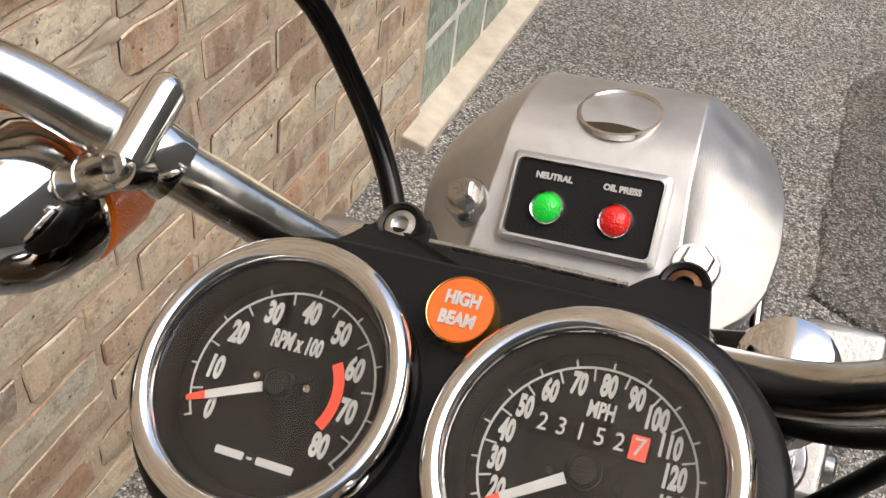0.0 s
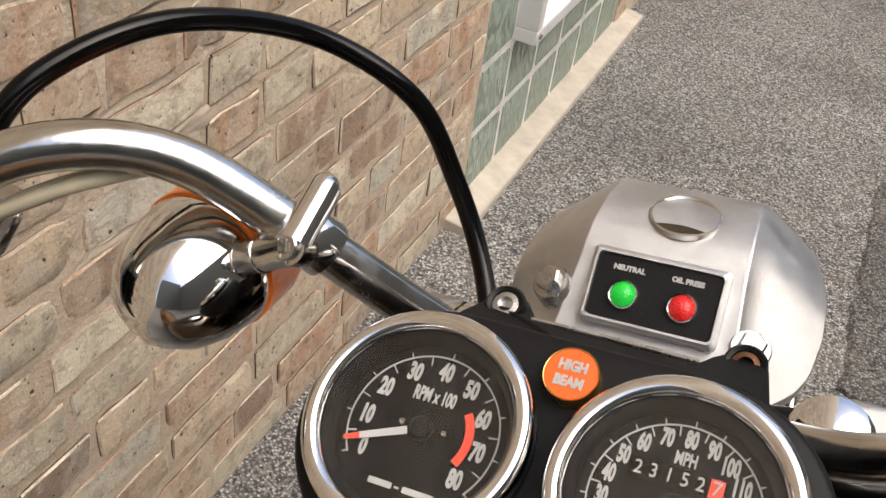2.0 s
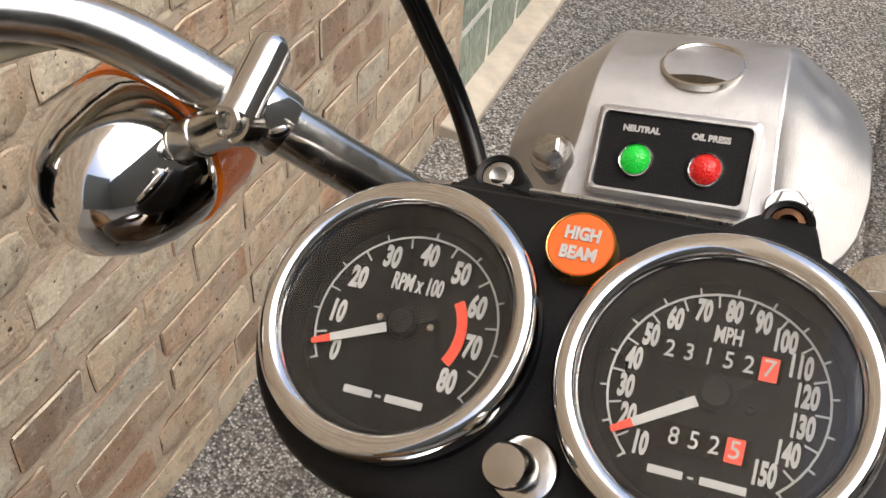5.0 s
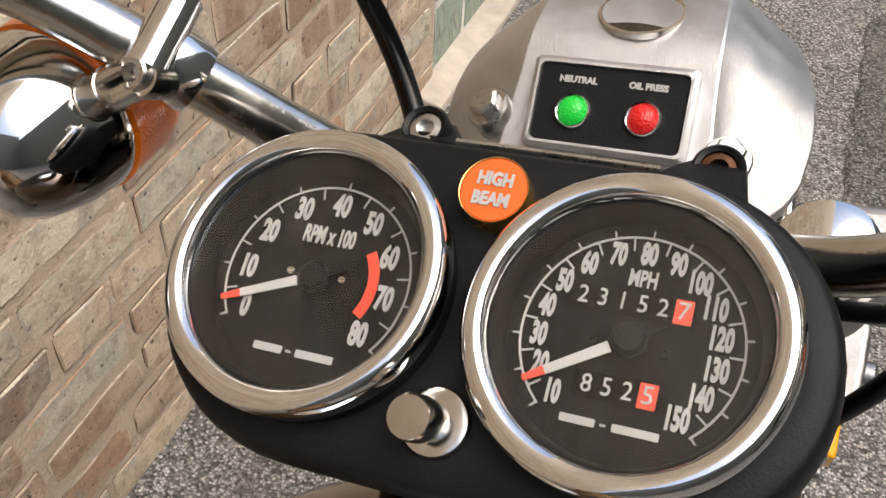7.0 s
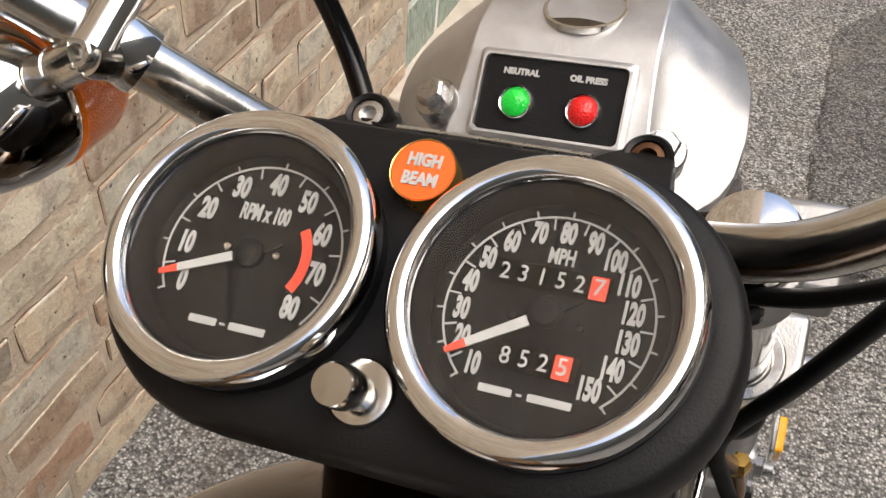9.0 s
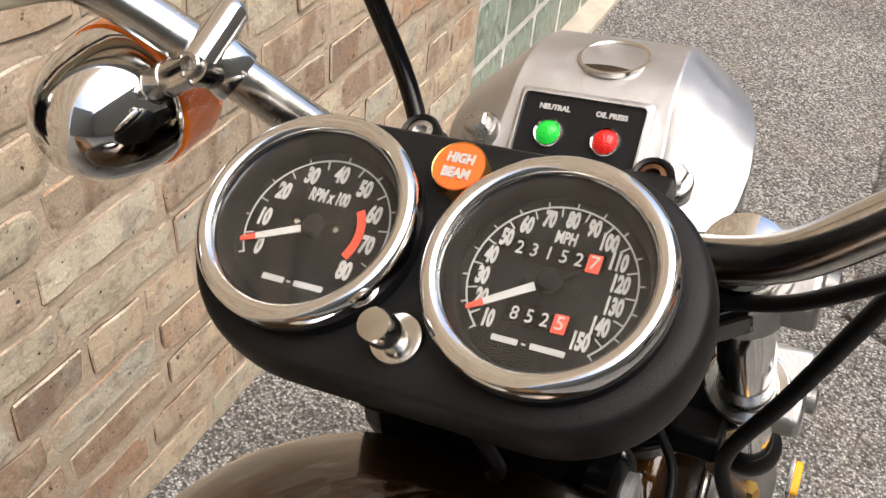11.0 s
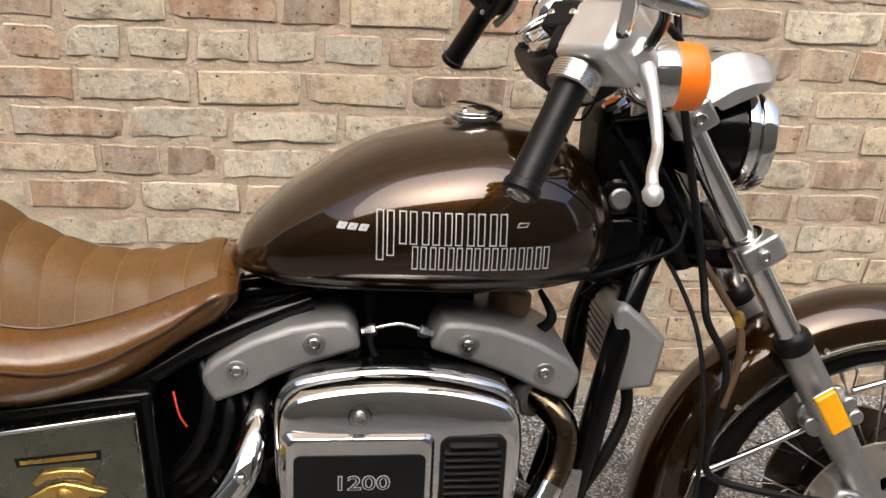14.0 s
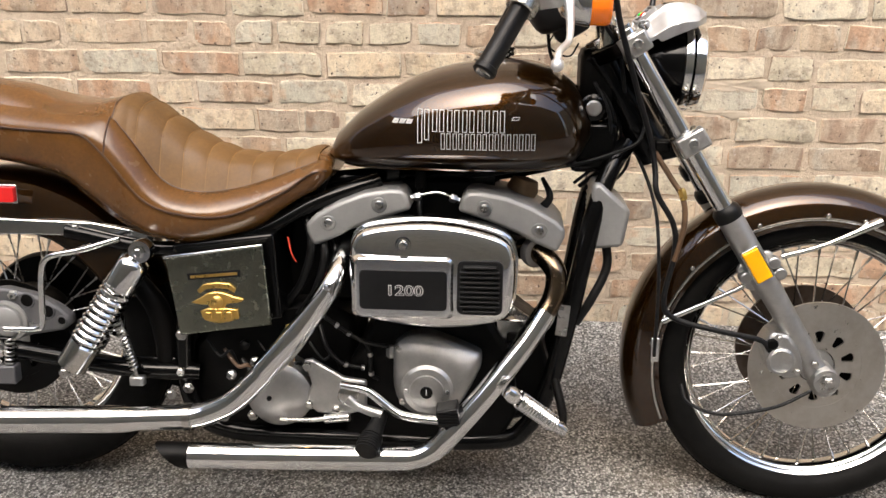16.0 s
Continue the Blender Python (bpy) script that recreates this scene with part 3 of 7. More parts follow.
# ---- wheels ----
def wheel(x, z, y, rim_r, tyre_r, tyre_w, name, label):
    root = new(name)
    root.parent = bike
    root.location = (x, y, z)
    tagged(root, label)
    c = (0, 0, 0)
    prof = []
    h = tyre_r - rim_r + 0.012
    for a in np.linspace(0, 360, 29)[:-1]:
        ca, sa = math.cos(radians(a)), math.sin(radians(a))
        prof.append((tyre_r - h / 2 + h / 2 * math.copysign(abs(ca) ** 0.85, ca), tyre_w / 2 * math.copysign(abs(sa) ** 0.8, sa)))
    tyre = lathe(prof, c, OUT, 96, closed=True)
    part("tyre", tyre, TYRE, root, "worn black tyre", smooth=50)
    groove = bmesh.new()
    for off in (-0.016, 0.0, 0.016):
        ring = bmesh.new()
        lathe([(tyre_r - 0.003, off - 0.004), (tyre_r + 0.0012, off - 0.003), (tyre_r + 0.0012, off + 0.003), (tyre_r - 0.003, off + 0.004)], c, OUT, 96, bm=ring, closed=True)
        tmp = bpy.data.meshes.new("tread")
        ring.to_mesh(tmp)
        ring.free()
        groove.from_mesh(tmp)
        bpy.data.meshes.remove(tmp)
    part("tread", groove, TYRE, root)
    hw = tyre_w * 0.36
    rim = [(rim_r, -hw), (rim_r + 0.003, -hw + 0.003), (rim_r - 0.004, -hw + 0.007), (rim_r - 0.016, -hw + 0.012), (rim_r - 0.024, -hw * 0.35), (rim_r - 0.025, 0), (rim_r - 0.024, hw * 0.35), (rim_r - 0.016, hw - 0.012), (rim_r - 0.004, hw - 0.007), (rim_r + 0.003, hw - 0.003), (rim_r, hw), (rim_r - 0.012, hw - 0.008), (rim_r - 0.02, hw * 0.3), (rim_r - 0.021, 0), (rim_r - 0.02, -hw * 0.3), (rim_r - 0.012, -hw + 0.008)]
    rim_ob = part("rim", lathe(rim, c, OUT, 96, closed=True), CHROME, root, "chrome wheel rim", smooth=40)
    hub = lathe([(0.012, -0.062), (0.034, -0.06), (0.034, -0.05), (0.024, -0.045), (0.022, 0.0), (0.024, 0.045), (0.034, 0.05), (0.034, 0.06), (0.012, 0.062)], c, OUT, 32)
    part("hub", hub, CAST, root, "dull cast hub")
    part("hub_shell", lathe([(0.03, -0.042), (0.086, -0.04), (0.09, -0.03), (0.09, 0.03), (0.086, 0.04), (0.03, 0.042)], c, OUT, 40), BLACK_MATT, root, "black hub shell")
    for k in range(40):
        a = 2 * math.pi * k / 40
        s = 1 if k % 2 else -1
        b = a + (0.62 if (k // 2) % 2 else -0.62)
        p0, p1 = Vector((0.031 * math.cos(b), s * 0.052, 0.031 * math.sin(b))), Vector(((rim_r - 0.023) * math.cos(a), s * 0.006, (rim_r - 0.023) * math.sin(a)))
        spoke = tube([p0, p0.lerp(p1, 0.9), p0.lerp(p1, 0.92), p1], [0.0017, 0.0017, 0.0032, 0.0032], 6, 1, smooth=False)
        part("spoke", spoke, CHROME_OLD if x > 0 else STEEL, root)
    return root


front = wheel(1.395, 0.305, 0.0, 0.262, 0.318, 0.092, "front_wheel", "chrome spoked front wheel with black tyre")
rear = wheel(-0.255, 0.318, 0.0, 0.232, 0.326, 0.125, "rear_wheel", "chrome spoked rear wheel with fat black tyre")


def disc(parent, y, r, inner, label, material=None):
    """A brake disc with round holes near its inner edge."""
    material = material or DISC
    bm = bmesh.new()
    lathe([(inner, 0), (r, 0), (r, 0.006), (inner, 0.006)], (0, y, 0), OUT, 64, bm=bm, closed=True)
    part("brake_disc", bm, material, parent, label, smooth=30)
    bm = bmesh.new()
    seg = 10
    n = 10
    # carrier ring cut by round holes: wedges round each hole
    for k in range(n):
        a0, a1 = 2 * math.pi * k / n, 2 * math.pi * (k + 1) / n
        mid, rm, hr = (a0 + a1) / 2, (inner + 0.036) / 2, (inner - 0.036) * 0.24
        c = Vector((rm * math.cos(mid), rm * math.sin(mid)))
        edge = []
        for a in np.linspace(a0, a1, 6):
            edge.append(Vector((inner * math.cos(a), inner * math.sin(a))))
        for a in np.linspace(a1, a0, 6):
            edge.append(Vector((0.036 * math.cos(a), 0.036 * math.sin(a))))
        hole = [c + hr * (e - c).normalized() for e in edge]
        rings = [[Vector((p.x, y, p.y)) for p in edge], [Vector((p.x, y - 0.005, p.y)) for p in edge], [Vector((p.x, y - 0.005, p.y)) for p in hole], [Vector((p.x, y, p.y)) for p in hole]]
        vs = [[bm.verts.new(p) for p in r] for r in rings]
        m = len(edge)
        for i in range(4):
            for j in range(m):
                if i == 0 and j in (5, 11):
                    continue
                a, b, q = vs[i], vs[(i + 1) % 4], (j + 1) % m
                bm.faces.new((a[j], a[q], b[q], b[j]))
    bmesh.ops.remove_doubles(bm, verts=bm.verts, dist=1e-5)
    part("disc_carrier", bm, material, parent, "drilled disc centre", smooth=30)


disc(front, -0.056, 0.134, 0.088, "scored steel brake disc")
disc(front, 0.062, 0.134, 0.088, "dark rusted brake disc", RUSTED)
disc(rear, -0.072, 0.125, 0.088, "dark rear brake disc", BLACK_MATT)


def fender(cx, cz, r, w, a0, a1, drop, name, label, material):
    """A mudguard: an arched sheet round the wheel, with rolled lips. Angles go up from the front."""
    bm = bmesh.new()
    rings = []
    prof = [(-w / 2, -drop), (-w / 2 - 0.003, -drop + 0.004), (-w / 2, -drop + 0.010), (-w / 2 * 0.97, -drop * 0.45), (-w / 2 * 0.82, -0.012), (-w / 2 * 0.55, -0.001), (-w * 0.2, 0.005), (0, 0.007)]
    prof = prof + [(-y, h) for y, h in prof[-2::-1]]
    inner = [(y * 0.96, h - 0.004) for y, h in prof[::-1]]
    for a in np.linspace(a0, a1, 48):
        ca, sa = math.cos(radians(a)), math.sin(radians(a))
        rings.append([Vector((cx + (r + h) * ca, y, cz + (r + h) * sa)) for y, h in prof + inner])
    skin(bm, rings)
    return part(name, bm, material, bike, label, smooth=40)


ff = fender(1.375, 0.302, 0.357, 0.125, 28, 205, 0.062, "front_fender", "glossy brown metallic front mudguard", PAINT)
rf = fender(-0.27, 0.30, 0.365, 0.175, 22, 178, 0.10, "rear_fender", "glossy dark brown rear mudguard", PAINT)
for s in (-1, 1):
    line = [Vector((1.375 + 0.305 * math.cos(radians(a)), s * 0.066, 0.302 + 0.305 * math.sin(radians(a)))) for a in np.linspace(30, 203, 30)]
    part("fender_bead", tube(line, 0.003, 8, 2), CHROME_OLD if s < 0 else PAINT, ff, "bright edge bead")



# ---- front end ----
FORK = Vector((0.533, 0, -0.846))
FORK_TOP = Vector((0.972, 0, 0.962))
ACROSS = Vector((0.846, 0, 0.533))


def on_fork(d, y=0.0, ahead=0.0):
    """A point d metres down the fork line, y to the left, ahead in front of it."""
    return FORK_TOP + FORK * d + ACROSS * ahead + Vector((0, y, 0))


def fork():
    for s in (-1, 1):
        y = 0.099 * s
        leg = part("fork_tube", tube([on_fork(0.004, y), on_fork(0.02, y), on_fork(0.2, y), on_fork(0.42, y)], 0.0185, 24, 4, smooth=False), CHROME, bike, "chrome fork tube")
        part("top_nut", lathe([(0.019, 0), (0.021, 0.003), (0.021, 0.01), (0.016, 0.014), (0, 0.015)], on_fork(0.006, y), -FORK, 24), CHROME, leg)
        part("dust_boot", lathe([(0.0192, -0.014), (0.0225, -0.011), (0.0262, -0.005), (0.027, 0.005), (0.026, 0.014), (0.0235, 0.016)], on_fork(0.40, y), FORK, 32), RUBBER, leg, "black rubber dust boot")
        prof = [(0.0235, 0.41), (0.0245, 0.42), (0.0245, 0.55), (0.0228, 0.60), (0.0215, 0.68), (0.021, 0.76), (0.026, 0.785), (0.026, 0.81), (0.018, 0.822), (0, 0.824)]
        slider = part("fork_slider", lathe(prof, on_fork(0, y), FORK, 32), CAST, bike, "grey cast fork slider")
        part("axle_boss", lathe([(0.024, -0.03), (0.027, -0.026), (0.027, 0.026), (0.024, 0.03)], Vector((1.395, y, 0.298)), OUT, 28), CAST, slider)
        bolt((1.395, y - 0.03 if s < 0 else y + 0.03, 0.298), (0, s, 0), 0.013, slider, STEEL, "axle_nut")
        bolt(on_fork(0.745, y + s * 0.024), (0, s, 0), 0.007, slider, STEEL, "pinch_bolt")
        # fender lugs and reflector
        for d, a in ((0.53, 0.03), (0.53, -0.03), (0.555, 0.03)):
            part("lug", lathe([(0.012, -0.012), (0.012, 0.012)], on_fork(d, y + s * 0.004, a), OUT, 16), CAST, slider, bevel=0.003)
        plate = part("fender_bracket", slab(rounded(0.075, 0.06, 0.014), on_fork(0.535, s * 0.086), (0, s, 0), 0.012, up=-FORK), CAST, slider, bevel=0.003)
        # upper and lower clamps
        for d, label in ((0.036, "upper"), (0.245, "lower")):
            wide = 0.029 if d > 0.1 else 0.0255
            bm = lathe([(0.0188, -0.021), (wide, -0.021), (wide, 0.021), (0.0188, 0.021)], on_fork(d, y), FORK, 32, closed=True)
            c = part("clamp_ring", bm, CHROME_OLD if d > 0.1 else CAST, bike, "grey cast fork clamp", bevel=0.002)
            ear = part("clamp_ear", box(on_fork(d, y + s * 0.021, 0.008), (0.036, 0.056 if d > 0.1 else 0.044, 0.038), axes(FORK, ACROSS)), CAST, c, "square cast clamp ear", bevel=0.005, segments=3)
            bolt(on_fork(d, y + s * 0.039, 0.006), (0, s, 0), 0.0095, c, STEEL, hexagon=False, h=0.007)
    refl = part("side_reflector", slab(rounded(0.031, 0.064, 0.003), on_fork(0.508, -0.1365, -0.002), OUT, 0.008, up=-FORK), AMBER, bike, "amber side reflector", bevel=0.002)
    part("reflector_rim", slab(rounded(0.037, 0.07, 0.005), on_fork(0.508, -0.134, -0.002), OUT, 0.004, up=-FORK), CHROME_OLD, refl, bevel=0.001)
    # bridges and the steering head
    for d, mat, name in ((0.03, BLACK_GLOSS, "upper_triple_clamp"), (0.245, BLACK_GLOSS, "lower_triple_clamp")):
        out = [(-0.112, -0.022), (-0.06, -0.055), (0, -0.085), (0.06, -0.055), (0.112, -0.022), (0.112, 0.022), (0.05, 0.012), (0, 0.006), (-0.05, 0.012), (-0.112, 0.022)]
        part(name, slab(out, on_fork(d + 0.016), -FORK, 0.032, up=ACROSS), mat, bike, "cast fork bridge", bevel=0.005)
    part("steering_head", tube([on_fork(0.02, 0, -0.055), on_fork(0.10, 0, -0.055), on_fork(0.26, 0, -0.055)], [0.038, 0.032, 0.038], 28, 4, smooth=False), BLACK_GLOSS, bike, "glossy black steering head", bevel=0.003)
    bolt(on_fork(0.012, 0, -0.055), -FORK, 0.018, bike, CHROME, "stem_nut")
    part("axle", tube([(1.395, -0.15, 0.298), (1.395, 0.15, 0.298)], 0.0085, 16, 1, smooth=False), STEEL, bike, "steel front axle")


fork()


def headlamp():
    c = Vector((1.054, 0.003, 0.893))
    k = 0.92
    way = Vector((1, 0, -0.06)).normalized()
    shell = part("headlamp", lathe([(r * k, h) for r, h in [(0, -0.055), (0.02, -0.054), (0.045, -0.045), (0.062, -0.025), (0.072, 0.0), (0.076, 0.03), (0.076, 0.045)]], c, way, 48), BLACK_GLOSS, bike, "black headlamp shell with chrome rims")
    part("rim", lathe([(r * k, h) for r, h in [(0.077, 0.04), (0.083, 0.041), (0.0845, 0.048), (0.083, 0.055), (0.078, 0.056)]], c, way, 64, closed=True), CHROME, shell, "chrome headlamp rim")
    part("rim", lathe([(r * k, h) for r, h in [(0.078, 0.058), (0.084, 0.06), (0.0855, 0.068), (0.083, 0.078), (0.076, 0.082), (0.074, 0.076), (0.076, 0.062)]], c, way, 64, closed=True), CHROME, shell, "chrome headlamp rim")
    part("reflector", lathe([(r * k, h) for r, h in [(0.074, 0.07), (0.06, 0.045), (0.035, 0.025), (0.012, 0.018), (0, 0.018)]], c, way, 48), CHROME, shell)
    lens = part("lens", lathe([(r * k, h) for r, h in [(0.0755, 0.076), (0.07, 0.081), (0.05, 0.088), (0.02, 0.092), (0, 0.0925), (0, 0.09), (0.05, 0.085), (0.073, 0.076)]], c, way, 48), CLEAR, shell, "clear glass lens")
    lens.visible_shadow = False
    bolt(c + way * 0.055 + Vector((0, 0, -0.081)), (0, 0, -1), 0.006, shell, STEEL)


headlamp()


VISOR_CREASE = [(0.991, 0.052), (1.036, 0.047), (1.066, 0.045), (1.128, 0.041)]


def visor_z(x, y):
    """The crown of the aluminium cover over the lamp."""
    ay = abs(y)
    crown = along([(0.991, 0.951), (1.006, 0.963), (1.036, 0.989), (1.054, 1.003), (1.076, 1.0085), (1.096, 1.0075), (1.114, 1.003), (1.128, 0.992)], x)
    panel = along(VISOR_CREASE, x)
    return crown - (0 if ay < panel else (ay - panel) * 0.85)


def visor():
    half = [(0.991, 0.064), (1.018, 0.084), (1.028, 0.089), (1.046, 0.0915), (1.072, 0.089), (1.102, 0.08), (1.11, 0.076), (1.128, 0.05)]
    skirt = [(0.991, 0.94), (1.024, 0.955), (1.042, 0.937), (1.066, 0.948), (1.128, 0.972)]
    bm = bmesh.new()
    rows = []
    for x in np.linspace(0.991, 1.128, 40):
        w = float(np.interp(x, *zip(*half)))
        ps = along(VISOR_CREASE, x)
        ys = [*np.linspace(-w, -ps, 9), *np.linspace(-ps, ps, 15)[1:-1], *np.linspace(ps, w, 9)]
        top = [Vector((x + (0.004 if abs(y) > ps else 0), y + 0.005, visor_z(x, y))) for y in ys]
        low = [p + Vector((0, 0, -0.006)) for p in top[::-1]]
        drop = max(visor_z(x, w) - float(np.interp(x, *zip(*skirt))), 0.008)
        lip_l, lip_r = top[0] + Vector((0, 0.002, -drop)), top[-1] + Vector((0, -0.002, -drop))
        rows.append([*top, lip_r, *[Vector((p.x, p.y * 0.95, p.z)) for p in low], lip_l])
    skin(bm, rows)
    body = part("headlamp_visor", bm, ALU, bike, "brushed aluminium headlamp cover with indicator panel", smooth=28, bevel=0.0015)
    # round port on the crown
    at, way = Vector((1.075, 0.001, visor_z(1.075, 0) - 0.001)), (-0.05, 0, 1)
    part("port_ring", lathe([(0.0188, -0.004), (0.0188, 0.0003), (0.0196, 0.0012), (0.0212, 0.001), (0.0216, -0.002)], at, way, 40, closed=True), CHROME_OLD, body, "bright port ring")
    # nearly flat disc; its dark colour stands for the shade of a recess
    part("port_window", lathe([(0.0189, -0.0005), (0.012, -0.0002), (0.006, 0.0), (0, 0.0002)], at, way, 40), DARK_PORT, body, "round dark mirror-like disc standing for the port's recess")
    # indicator panel
    v, n = Vector((0.72, 0, 0.694)), Vector((-0.694, 0, 0.72))
    c = Vector((1.024, 0.0038, 0.983)) + n * 0.002
    turn = axes(n, v).to_4x4()

    def spot(u, w, h=0.0):
        return c + Vector((0, -u, 0)) + v * w + n * h

    frame_bm = bmesh.new()
    rings = []
    for w, h, up in ((0.077, 0.044, -0.006), (0.077, 0.044, 0.0025), (0.073, 0.040, 0.004), (0.0705, 0.0375, 0.004), (0.0695, 0.0365, 0.001)):
        rings.append([spot(x, y, up) for x, y in rounded(w, h, 0.003)])
    skin(frame_bm, rings)
    panel = part("panel_frame", frame_bm, ALU, body, "raised aluminium panel frame", smooth=28)
    plate = part("indicator_plate", slab(rounded(0.0695, 0.0365, 0.002), spot(0, 0, 0.0012), n, 0.001, up=v), BLACK, body, "black indicator plate")
    for u, mat, words, name in ((-0.0165, GREEN, "NEUTRAL", "green_lamp"), (0.0165, RED, "OIL PRESS", "red_lamp")):
        at = spot(u, -0.0035, 0.002)
        lamp = part(name, lathe([(0.0068, 0), (0.0068, 0.002), (0.0052, 0.0043), (0.0026, 0.0054), (0, 0.0057)], at, n, 28), mat, body, "lit indicator lens")
        part("lamp_ring", lathe([(0.0068, 0), (0.0068, 0.0025), (0.0076, 0.003), (0.0085, 0.002), (0.0088, 0)], at, n, 32, closed=True), CHROME, lamp, "chrome ring")
        lettering(words, 0.0041, Matrix.Translation(spot(u, 0.0115, 0.0024)) @ turn, WHITE_INK, plate, label="white lettering", outline=0.00022)
    for x, y in ((1.022, 0.063), (1.016, -0.0517)):
        at, way = Vector((x, y, visor_z(x, y - 0.005) + (0.008 if y > 0 else 0.004))), Vector((-0.45, 0.2 if y > 0 else -0.15, 0.86))
        part("washer", lathe([(0.0112, -0.012), (0.0112, 0.002), (0.0104, 0.003), (0, 0.003)], at, way, 32), STEEL, body, "steel washer")
        bolt(at + way.normalized() * 0.002, way, 0.0078, body, STEEL, "cover_bolt", h=0.008)


visor()

# ---- instruments ----
G0, GV, GN = Vector((0.842, 0.005, 1.024)), Vector((0.874, 0, 0.485)), Vector((-0.485, 0, 0.874))
GTURN = axes(GN, GV).to_4x4()


def dial(u, v, n=0.0):
    return G0 + Vector((0, -u, 0)) + GV * v + GN * n


def flat(u, v, n, turn=0.0):
    return Matrix.Translation(dial(u, v, n)) @ GTURN @ pose(0, 0, 0, 0, 0, turn)


def sector(cu, r0, r1, a0, a1, n0, thick=0.0003, steps=40, cv=0.0):
    """A flat arc printed on a dial."""
    bm = bmesh.new()
    rows = []
    for a in np.linspace(a0, a1, steps):
        ca, sa = math.cos(radians(a)), math.sin(radians(a))
        rows.append([dial(cu + r * ca, cv + r * sa, h) for r, h in ((r0, n0), (r0, n0 + thick), (r1, n0 + thick), (r1, n0))])
    return skin(bm, rows)


def gauge(cu, name, label, values, angle, needle, red=None):
    g = part(name, lathe([(0.0405, -0.002), (0.0405, 0.0095), (0.0415, 0.0116), (0.0438, 0.0127), (0.0464, 0.0122), (0.0483, 0.0102), (0.049, 0.007), (0.049, 0.0025), (0.0478, 0.0015)], dial(cu, 0), GN, 80, closed=True), CHROME, bike, label)
    part("gauge_body", lathe([(0.0395, -0.006), (0.0395, 0.0025), (0.0479, 0.0025), (0.0479, -0.02), (0.03, -0.03)], dial(cu, 0), GN, 64), BLACK, g, "black gauge body", smooth=30)
    part("inner_ring", lathe([(0.0406, 0.0085), (0.0392, 0.0062), (0.0372, -0.0035), (0.0372, -0.005), (0.0406, -0.004)], dial(cu, 0), GN, 64, closed=True), BLACK, g, "black inner ring")
    face = part("dial_face", lathe([(0.038, -0.0055), (0.038, -0.004), (0, -0.004)], dial(cu, 0), GN, 56), DIAL, g, "black dial face")
    h = -0.0039
    a0, a1 = angle(values[0]), angle(values[-1])
    part("scale_arc", sector(cu, 0.0325, 0.0332, a0 + 1, a1 - 1, h), DIAL_INK, face)
    step = (a1 - a0) / (len(values) - 1)
    ticks = bmesh.new()
    for k in range(2 * len(values) - 1):
        a = a0 + step * k / 2
        lo, hi = (0.0328, 0.0352) if k % 2 == 0 else (0.0285, 0.0328)
        ca, sa = math.cos(radians(a)), math.sin(radians(a))
        q = [(lo, -0.0003), (hi, -0.0003), (hi, 0.0003), (lo, 0.0003)]
        skin(ticks, [[dial(cu + x * ca - y * sa, x * sa + y * ca, h) for x, y in q], [dial(cu + x * ca - y * sa, x * sa + y * ca, h + 0.0003) for x, y in q]])
    part("scale_ticks", ticks, DIAL_INK, face)
    return g, face


